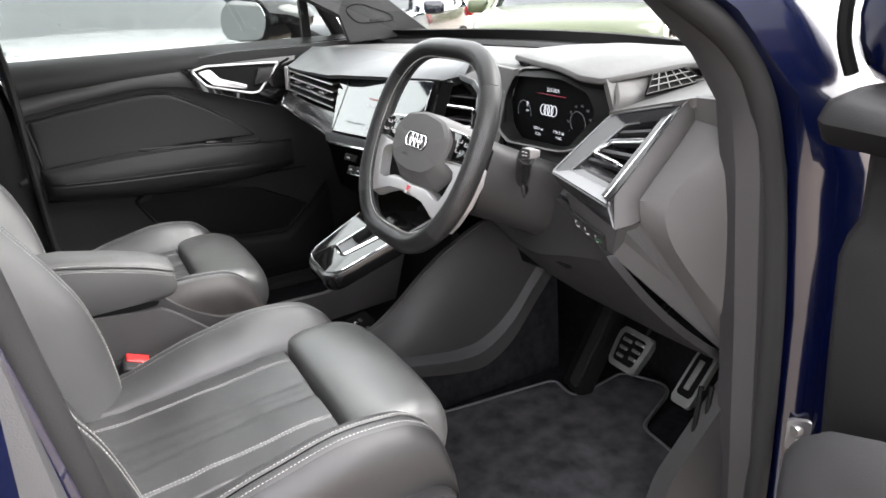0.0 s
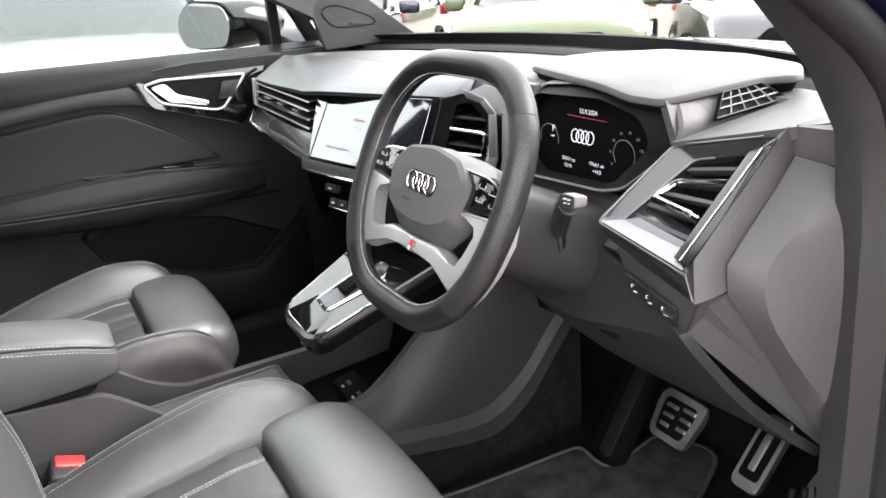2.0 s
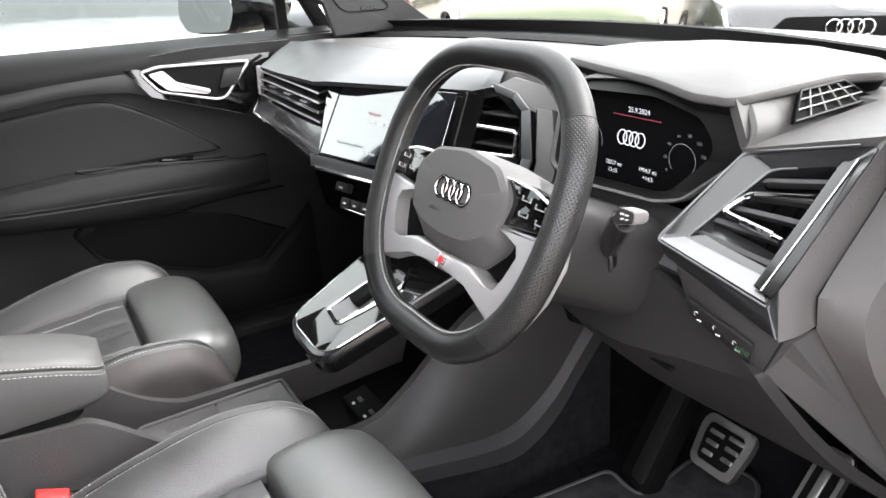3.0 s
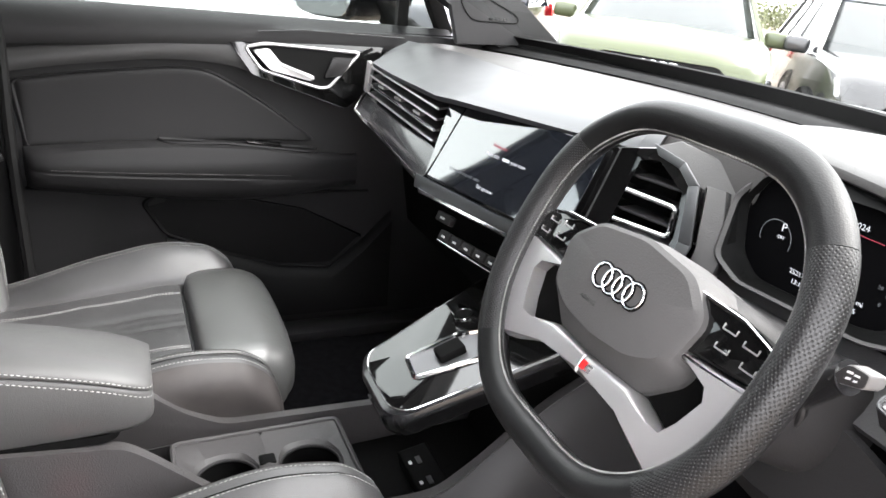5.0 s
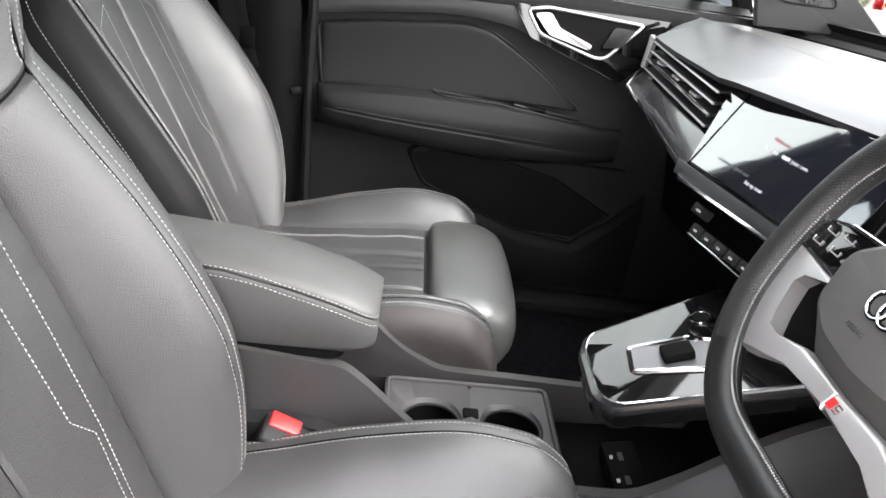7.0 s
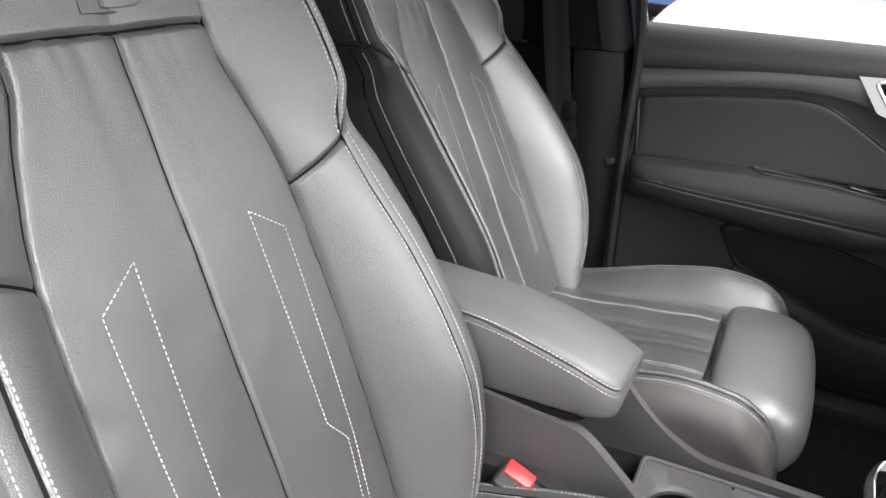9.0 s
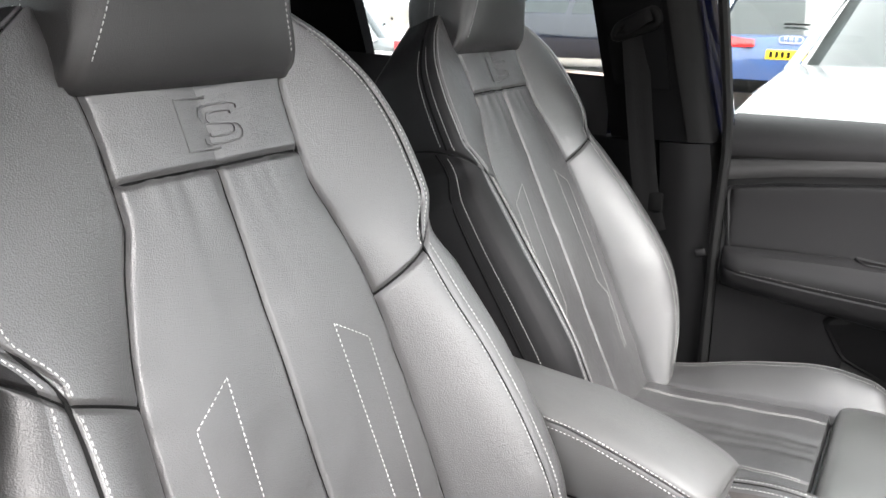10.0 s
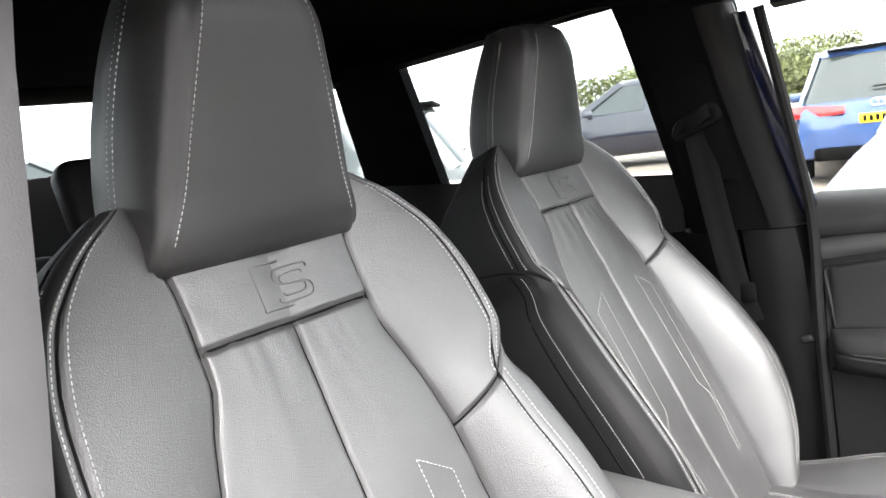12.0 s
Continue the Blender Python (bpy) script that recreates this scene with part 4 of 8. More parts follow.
    for t in (0.25, 0.5, 0.75):
        bm = bmesh.new()
        box(bm, fp(t, 1.012, 0.006), (0.03, 0.012, 0.005), 0.001)
        part("vent_tab", bm, SATIN, root)
    bm = bmesh.new()
    slab(bm, [fp(0.0, 1.045, -0.004), fp(0.075, 1.043, -0.004), fp(0.055, 0.985, -0.004), fp(0.02, 0.985, -0.004)], (0, 0.01, 0), 0.002)
    part("vent_end", bm, SATIN, root)
    bm = bmesh.new()
    quad_patch(bm, fp(-0.02, 0.985, 0.015), fp(1.0, 0.972, 0.012), fp(1.0, 0.930, -0.012), fp(0.05, 0.950, -0.018), 12, 4, (0, -0.006, 0))
    thicken(bm, 0.012)
    part("lower_shelf", bm, GREY_GLOSS, root, "graphite gloss trim shelf")
    bm = bmesh.new()
    tube(bm, [fp(-0.02, 0.968, 0.0), fp(0.05, 0.948, -0.019), fp(1.0, 0.928, -0.014), sp(0.02, -0.086, 0.006), sp(0.33, -0.086, 0.004)], 0.0035, n=6)
    part("lower_chrome_line", bm, CHROME, root)
    # lower body and glovebox, near black: shade under the dash put into the colour
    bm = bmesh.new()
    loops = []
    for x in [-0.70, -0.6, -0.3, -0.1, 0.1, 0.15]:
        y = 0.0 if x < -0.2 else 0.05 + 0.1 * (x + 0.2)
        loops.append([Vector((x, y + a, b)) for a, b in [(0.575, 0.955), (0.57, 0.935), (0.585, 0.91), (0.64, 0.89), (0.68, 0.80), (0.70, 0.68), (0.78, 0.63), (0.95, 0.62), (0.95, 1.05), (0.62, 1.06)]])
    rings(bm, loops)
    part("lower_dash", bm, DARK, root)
    # switch rows under the screen
    for x, y, w in [(0.060, -0.108, 0.034)] + [(0.078 + 0.027 * k, -0.132, 0.025) for k in range(5)]:
        bm = bmesh.new()
        box(bm, sp(x, y, -0.03), (w, 0.015, 0.013), 0.002, R)
        key = part("switch", bm, HARD, root)
        bm = bmesh.new()
        box(bm, sp(x, y - 0.001, -0.0225), (w * 0.3, 0.003, 0.0006), 0, R)
        part("switch_symbol", bm, PALE, key)
    bm = bmesh.new()
    box(bm, sp(0.133, -0.143, -0.026), (0.138, 0.003, 0.004), 0.001, R)
    part("switch_chrome", bm, CHROME, root)

    # ---- driver's side ----
    cl = [(0.262, 1.082), (0.385, 1.087), (0.449, 1.074), (0.469, 1.053), (0.470, 1.039), (0.421, 0.990), (0.400, 0.984), (0.284, 0.980), (0.258, 0.998), (0.242, 1.046)]
    ol = [(0.252, 1.092), (0.425, 1.106), (0.488, 1.092), (0.508, 1.068), (0.508, 1.042), (0.458, 0.994), (0.425, 0.985), (0.285, 0.979), (0.245, 0.992), (0.227, 1.050)]
    bm = bmesh.new()
    yd = lambda z: 0.693 + 0.15 * (z - 0.98)
    yf = lambda z: 0.662 + 0.50 * (z - 0.98)
    rim = round_poly([(x, yd(z), z) for x, z in cl], 0.010)
    slab(bm, rim, (0, 0.01, 0))
    clu = part("instrument_display", bm, DISPLAY, root, "dark digital instrument display with white figures")
    fr_ = round_poly([(x, yf(z), z) for x, z in ol], 0.010)
    cen = Vector((0.367, 0, 1.04))
    def grow(pts, k, dy, fy):
        out = []
        for p in pts:
            z = cen.z + (p.z - cen.z) * k
            out.append(Vector((cen.x + (p.x - cen.x) * k, fy(z) + dy, z)))
        return out
    bm = bmesh.new()
    rings(bm, [grow(rim, 1.0, -0.0005, yd), grow(rim, 1.03, -0.010, yd), grow(fr_, 0.955, 0.006, yf), grow(fr_, 0.97, 0.002, yf)], cap=False)
    part("display_well", bm, DARK, root, "black funnel round the display", sharp=30)
    bm = bmesh.new()
    rings(bm, [grow(fr_, 0.97, 0.002, yf), grow(fr_, 1.0, -0.001, yf), grow(fr_, 1.03, 0.002, yf), grow(fr_, 1.05, 0.02, yf), grow(fr_, 1.02, 0.06, yf)], cap=False)
    part("display_surround", bm, MID, root, "grey plastic frame of the display", sharp=30)
    M = Matrix.Translation((0, 0, 0))
    RF = Matrix(((1, 0, 0), (0, 0, -1), (0, 1, 0))).to_4x4()
    tx = lambda s_, size, x, z, mat, al="CENTER": text_part("display_text", s_, size, Matrix.Translation((x, yd(z) - 0.0015, z)) @ RF, mat, clu, al, 0.0001)
    tx("25.9.2024", 0.0085, 0.359, 1.067, WHITE_GLOW)
    tx("25217 mi", 0.007, 0.330, 1.003, WHITE_GLOW)
    tx("13:15", 0.007, 0.330, 0.9945, WHITE_GLOW)
    tx("1954.7 mi", 0.007, 0.384, 1.004, WHITE_GLOW)
    tx("+14.5", 0.007, 0.386, 0.9955, WHITE_GLOW)
    tx("P", 0.013, 0.294, 1.038, WHITE_GLOW)
    tx("OFF", 0.005, 0.294, 1.028, WHITE_GLOW)
    for k, tt in enumerate(("0", "20", "40", "60", "80", "100", "120", "140")):
        g = radians(215 - k * 33)
        tx(tt, 0.005, 0.432 + 0.026 * math.cos(g), 1.026 + 0.026 * math.sin(g), DIM_GLOW)
    bm = bmesh.new()
    for k in range(4):
        c = 0.352 + (k - 1.5) * 0.0095
        tube(bm, [(c + 0.0072 * math.cos(t), yd(1.035 + 0.0082 * math.sin(t)) - 0.001, 1.035 + 0.0082 * math.sin(t)) for t in [2 * math.pi * j / 20 for j in range(20)]], 0.0008, closed=True, n=5, up=(0, 1, 0))
    part("display_rings", bm, WHITE_GLOW, clu)
    for cx_, g0, g1, rr in ((0.432, -40, 220, 0.018), (0.290, -20, 200, 0.019)):
        bm = bmesh.new()
        tube(bm, [(cx_ + rr * math.cos(radians(g0 + (g1 - g0) * j / 24)), yd(1.026) - 0.004, 1.026 + rr * math.sin(radians(g0 + (g1 - g0) * j / 24))) for j in range(25)], 0.0004, n=4, up=(0, 1, 0))
        part("dial_arc", bm, DIM_GLOW, clu)
    bm = bmesh.new()
    box(bm, (0.356, yd(1.0595) - 0.001, 1.0595), (0.075, 0.0004, 0.0007))
    part("display_line", bm, PINK_GLOW, clu)
    # hood over the dials
    bm = bmesh.new()
    plan = [(0.140, 0.800), (0.180, 0.752), (0.27, 0.728), (0.36, 0.708), (0.43, 0.694), (0.490, 0.704), (0.520, 0.829), (0.545, 0.865), (0.50, 0.93), (0.40, 0.97), (0.25, 0.96), (0.16, 0.88)]
    pl = round_poly([(x, y, 0) for x, y in plan], 0.014, 5)
    pc = Vector((0.35, 0.84, 0))
    def hood(k, z):
        out = []
        for p in pl:
            q = pc + (p - pc) * k
            dip = 0.010 * math.exp(-((q.x - 0.465) ** 2 + (q.y - 0.70) ** 2) / 0.0028)
            out.append(Vector((q.x, q.y, z - dip + 0.006 * (1 - k))))
        return out
    rings(bm, [hood(0.90, 1.096), hood(0.985, 1.097), hood(1.0, 1.099), hood(1.0, 1.103), hood(0.99, 1.1065), hood(0.97, 1.108), hood(0.9, 1.110), hood(0.6, 1.113), hood(0.2, 1.114)])
    part("dial_hood", bm, SOFT_TOP, root, "soft hood over the instruments", sharp=35)
    bm = bmesh.new()
    rings(bm, [hood(0.97, 1.0970), hood(0.90, 1.07), hood(0.85, 1.04)], cap=False)
    part("hood_throat", bm, DARK, root)
    bm = bmesh.new()
    quad_patch(bm, (0.12, 0.700, 0.976), (0.515, 0.685, 0.976), (0.495, 0.640, 0.93), (0.13, 0.665, 0.93), 10, 8, (0, 0.004, 0))
    thicken(bm, 0.012)
    part("dash_front", bm, SOFT, root)
    bm = bmesh.new()
    slab(bm, [(0.115, 0.722, 1.092), (0.250, 0.704, 1.092), (0.250, 0.700, 0.965), (0.120, 0.700, 0.965)], (0, 0.012, 0), 0.003)
    part("dash_filler", bm, SOFT_TOP, root)
    # wall under the hood with the side window grille
    gq = [Vector(q) for q in [(0.510, 0.700, 1.052), (0.530, 0.868, 1.064), (0.510, 0.838, 1.101), (0.486, 0.705, 1.096)]]
    win = [Vector(q) for q in [(0.513, 0.750, 1.066), (0.5265, 0.852, 1.0745), (0.513, 0.822, 1.095), (0.499, 0.775, 1.090)]]
    gn = (win[1] - win[0]).cross(win[3] - win[0]).normalized()
    if gn.x < 0:
        gn = -gn
    bm = bmesh.new()
    slab(bm, gq, gn * -0.012)
    part("hood_wall", bm, SOFT_TOP, root)
    bm = bmesh.new()
    slab(bm, round_poly([p + gn * 0.004 for p in win], 0.003), gn * 0.006)
    gr = part("defroster_grille", bm, DARK, root, "barred side window vent")
    def gw(i, j):
        w = [p + gn * 0.0115 for p in win]
        return w[0].lerp(w[1], i).lerp(w[3].lerp(w[2], i), j)
    bm = bmesh.new()
    tube(bm, [gw(0, 0), gw(1, 0), gw(1, 1), gw(0, 1)], 0.0014, closed=True, n=6, up=gn)
    part("grille_frame", bm, HARD, gr)
    for k in range(1, 5):
        bm = bmesh.new()
        tube(bm, [gw(k / 5, 0), gw(k / 5, 1)], 0.0009, n=5, up=gn)
        part("grille_bar", bm, SATIN_PLASTIC, gr)
    for k in (0.36, 0.7):
        bm = bmesh.new()
        tube(bm, [gw(0, k), gw(1, k)], 0.0009, n=5, up=gn)
        part("grille_bar", bm, SATIN_PLASTIC, gr)
    # side vent pod: a deep tapering mouth between the frame's rim and the louvres
    LL, LR, UR, UL = Vector((0.488, 0.603, 0.978)), Vector((0.622, 0.590, 0.962)), Vector((0.628, 0.713, 1.077)), Vector((0.509, 0.695, 1.050))
    pn = (LR - LL).cross(UL - LL).normalized()
    if pn.y > 0:
        pn = -pn
    outer = [LL, LR, UR, UL]
    mouth_ = [Vector((0.508, 0.621, 0.981)), Vector((0.596, 0.615, 0.974)), Vector((0.598, 0.706, 1.053)), Vector((0.540, 0.693, 1.040))]
    bm = bmesh.new()
    lo_ = round_poly(outer, 0.008, 3)
    mo_ = round_poly(mouth_, 0.008, 3)
    ctr_ = sum(lo_, Vector()) / len(lo_)
    rings(bm, [[p - pn * 0.05 for p in lo_], [p - pn * 0.004 for p in lo_], [p.lerp(ctr_, 0.025) for p in lo_], [p.lerp(q, 0.12) for p, q in zip(lo_, mo_)], mo_, [p - pn * 0.03 for p in mo_]], cap=False)
    pod = part("vent_pod", bm, GREY_GLOSS, root, "graphite gloss vent surround", sharp=25)
    bm = bmesh.new()
    quad_patch(bm, LL.lerp(mouth_[0], 0.14) + pn * 0.001, LR.lerp(mouth_[1], 0.14) + pn * 0.001, mouth_[1] + pn * 0.0015, mouth_[0] + pn * 0.0015, 8, 4)
    thicken(bm, 0.001)
    part("lower_facet", bm, FACET, pod, "satin silver lower facet")
    bm = bmesh.new()
    slab(bm, [p - pn * 0.030 for p in mouth_], -pn * 0.004)
    part("vent_back", bm, DARK, pod)
    mp = lambda s_, t, d=0.0: mouth_[0].lerp(mouth_[1], s_).lerp(mouth_[3].lerp(mouth_[2], s_), t) + pn * d
    for k in range(5):
        t = 0.10 + 0.19 * k
        bm = bmesh.new()
        lift_ = (mouth_[3] - mouth_[0]).normalized() * 0.006
        slab(bm, [mp(0.02, t, -0.004), mp(0.97, t, -0.004), mp(0.97, t + 0.03, -0.018), mp(0.02, t + 0.03, -0.018)], lift_, 0.001)
        part("vent_louvre", bm, SOFT, pod)
        for q in (0.3, 0.62):
            if k < 4:
                bm = bmesh.new()
                slab(bm, [mp(q, t + 0.02, -0.022), mp(q + 0.03, t + 0.02, -0.022), mp(q + 0.05, t + 0.19, -0.022), mp(q + 0.02, t + 0.19, -0.022)], -pn * 0.004)
                part("vent_vane", bm, DARK, pod)
    bm = bmesh.new()
    tube(bm, round_poly([mp(0.96, 0.70, 0.0), mp(0.14, 0.66, 0.0), mp(0.05, 0.40, 0.0), mp(0.95, 0.30, 0.0)], 0.008, closed=False), 0.0032, n=8, up=pn)
    part("vent_bow", bm, CHROME, pod, "chrome bow round the louvres")
    bm = bmesh.new()
    box(bm, mp(0.62, 0.325, 0.003), (0.034, 0.006, 0.008), 0.002, Matrix.Rotation(radians(8), 4, "Y"))
    part("vent_tab", bm, CHROME, pod)
    bm = bmesh.new()
    slab(bm, [Vector((0.601, 0.600, 0.970)), Vector((0.622, 0.596, 0.967)), Vector((0.624, 0.709, 1.061)), Vector((0.600, 0.705, 1.057))], pn * 0.003, 0.0015)
    strip_ = part("vent_side_strip", bm, STRIP, pod, "gloss black side strip")
    bm = bmesh.new()
    tube(bm, [Vector((0.6110, 0.596, 0.9715)), Vector((0.6130, 0.705, 1.0625))], 0.0009, n=6, up=pn)
    part("strip_edge", bm, CHROME, strip_)
    bm = bmesh.new()
    tube(bm, round_poly([UL.lerp(UR, 0.85) + pn * 0.0005, UL + pn * 0.0005, LL + pn * 0.0005, LR + pn * 0.0005], 0.008, closed=False), 0.0012, n=6, up=pn)
    tube(bm, round_poly([mouth_[3].lerp(mouth_[2], 0.4), mouth_[3], mouth_[0], mouth_[1]], 0.008, closed=False), 0.0011, n=6, up=pn)
    part("vent_edge", bm, ALU, pod, "thin satin silver edge")
    bm = bmesh.new()
    slab(bm, [LL - pn * 0.002, LR - pn * 0.002, Vector((0.632, 0.592, 0.934)), Vector((0.489, 0.616, 0.956))], (0, 0.05, 0.02), 0.003)
    part("vent_lip", bm, GREY_GLOSS, pod)
    # switch block for the lights
    bm = bmesh.new()
    slab(bm, [(0.505, 0.612, 0.952), (0.634, 0.597, 0.932), (0.612, 0.609, 0.886), (0.515, 0.628, 0.895)], (0, 0.05, 0.02), 0.004)
    sw = part("light_switch_block", bm, SOFT, root)
    bm = bmesh.new()
    slab(bm, [(0.522, 0.6100, 0.925), (0.606, 0.5985, 0.915), (0.602, 0.6045, 0.893), (0.525, 0.6185, 0.902)], (0, 0.004, 0.001), 0.001)
    face_ = part("switch_face", bm, HARD, sw)
    for k in range(3):
        bm = bmesh.new()
        c = Vector((0.535 + 0.025 * k, 0.6115 - 0.0035 * k, 0.914 - 0.0035 * k))
        tube(bm, [c + Vector((0.0022 * math.cos(t), -0.001, 0.0022 * math.sin(t))) for t in (0.4, 1.4, 2.4, 3.4, 4.4)], 0.0004, n=4, up=(0, 1, 0))
        box(bm, c + Vector((0.004, -0.001, -0.006)), (0.005, 0.001, 0.0010))
        part("switch_symbol", bm, PALE, face_)
    text_part("lettering", "AUTO", 0.0062, Matrix.Translation((0.596, 0.5990, 0.9055)) @ Matrix.Rotation(radians(-7), 4, "Z") @ Matrix.Rotation(radians(75), 4, "X"), GREEN_GLOW, face_)
    # knee panel and its slanting edge
    s2_, s3_, s4_ = Vector((0.638, 0.632, 0.965)), Vector((0.640, 0.634, 0.939)), Vector((0.676, 0.787, 0.704))
    bm = bmesh.new()
    cols_ = [[(0.10, 0.70, 0.93), (0.10, 0.72, 0.84), (0.10, 0.80, 0.72)], [(0.25, 0.668, 0.93), (0.25, 0.668, 0.825), (0.25, 0.795, 0.705)], [(0.40, 0.652, 0.93), (0.40, 0.636, 0.828), (0.40, 0.79, 0.692)],
             [(0.52, 0.636, 0.91), (0.52, 0.626, 0.858), (0.53, 0.785, 0.692)], [(0.613, 0.612, 0.889), (0.616, 0.614, 0.884), (0.668, 0.781, 0.701)]]
    up_ = [curve_pts([c_[k] for c_ in cols_], 4) for k in range(3)]
    rings(bm, [[p.lerp(q, k / 3) for p, q in zip(up_[0], up_[1])] for k in range(3)] + [[p.lerp(q, k / 6) + Vector((0, -0.010, -0.006)) * math.sin(math.pi * k / 6) for p, q in zip(up_[1], up_[2])] for k in range(7)], closed_ring=False)
    thicken(bm, 0.012)
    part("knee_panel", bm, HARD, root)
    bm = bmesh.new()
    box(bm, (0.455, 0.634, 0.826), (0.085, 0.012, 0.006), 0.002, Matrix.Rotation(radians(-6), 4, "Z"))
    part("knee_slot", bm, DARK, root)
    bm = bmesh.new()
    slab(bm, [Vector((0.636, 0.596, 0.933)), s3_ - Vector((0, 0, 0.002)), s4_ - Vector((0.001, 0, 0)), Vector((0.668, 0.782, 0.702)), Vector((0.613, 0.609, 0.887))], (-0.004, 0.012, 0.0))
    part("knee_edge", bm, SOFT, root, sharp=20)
    # shoulder between the vent and the end cap
    top_ = Vector((0.634, 0.728, 1.052))
    bm = bmesh.new()
    near_ = [Vector((0.627, 0.725, 1.083)), UR, LR.lerp(UR, 0.10), Vector((0.633, 0.594, 0.933))]
    far_ = [top_, Vector((0.635, 0.700, 1.024)), s2_, s3_]
    rings(bm, [[p.lerp(q, k / 4) + Vector((0.0025, -0.0015, 0)) * math.sin(math.pi * k / 4) for k in range(5)] for p, q in zip(near_, far_)], closed_ring=False)
    thicken(bm, 0.008)
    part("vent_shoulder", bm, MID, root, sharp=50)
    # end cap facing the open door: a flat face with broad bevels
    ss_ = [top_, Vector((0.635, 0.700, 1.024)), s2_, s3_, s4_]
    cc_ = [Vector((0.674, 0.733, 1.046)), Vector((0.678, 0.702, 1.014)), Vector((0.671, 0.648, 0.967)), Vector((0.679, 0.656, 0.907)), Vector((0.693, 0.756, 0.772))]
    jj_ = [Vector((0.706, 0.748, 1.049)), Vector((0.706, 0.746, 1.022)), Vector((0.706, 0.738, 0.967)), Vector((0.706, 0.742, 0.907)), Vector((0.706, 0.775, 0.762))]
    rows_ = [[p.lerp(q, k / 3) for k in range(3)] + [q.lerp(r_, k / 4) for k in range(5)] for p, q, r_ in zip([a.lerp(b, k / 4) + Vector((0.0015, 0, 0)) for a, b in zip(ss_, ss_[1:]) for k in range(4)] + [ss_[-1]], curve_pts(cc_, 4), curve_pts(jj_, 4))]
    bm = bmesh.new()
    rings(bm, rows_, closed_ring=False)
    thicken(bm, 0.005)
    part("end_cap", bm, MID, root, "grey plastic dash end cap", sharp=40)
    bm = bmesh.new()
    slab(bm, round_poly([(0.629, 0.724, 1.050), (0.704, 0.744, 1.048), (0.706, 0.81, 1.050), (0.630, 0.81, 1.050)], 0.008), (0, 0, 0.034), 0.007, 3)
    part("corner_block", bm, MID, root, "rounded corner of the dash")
    bm = bmesh.new()
    tube(bm, [p + Vector((0.0, 0.0, 0.0)) for p in ss_], 0.0012, n=5, up=(1, 0, 0))
    part("cap_joint", bm, DARK, root)
    bm = bmesh.new()
    quad_patch(bm, (0.507, 0.692, 1.054), (0.631, 0.722, 1.083), (0.708, 0.84, 1.090), (0.556, 0.860, 1.088), 10, 10, (0, 0, 0.003))
    thicken(bm, 0.012)
    part("corner_pad", bm, SOFT_TOP, root)


steering_wheel()
stalk()
dashboard()


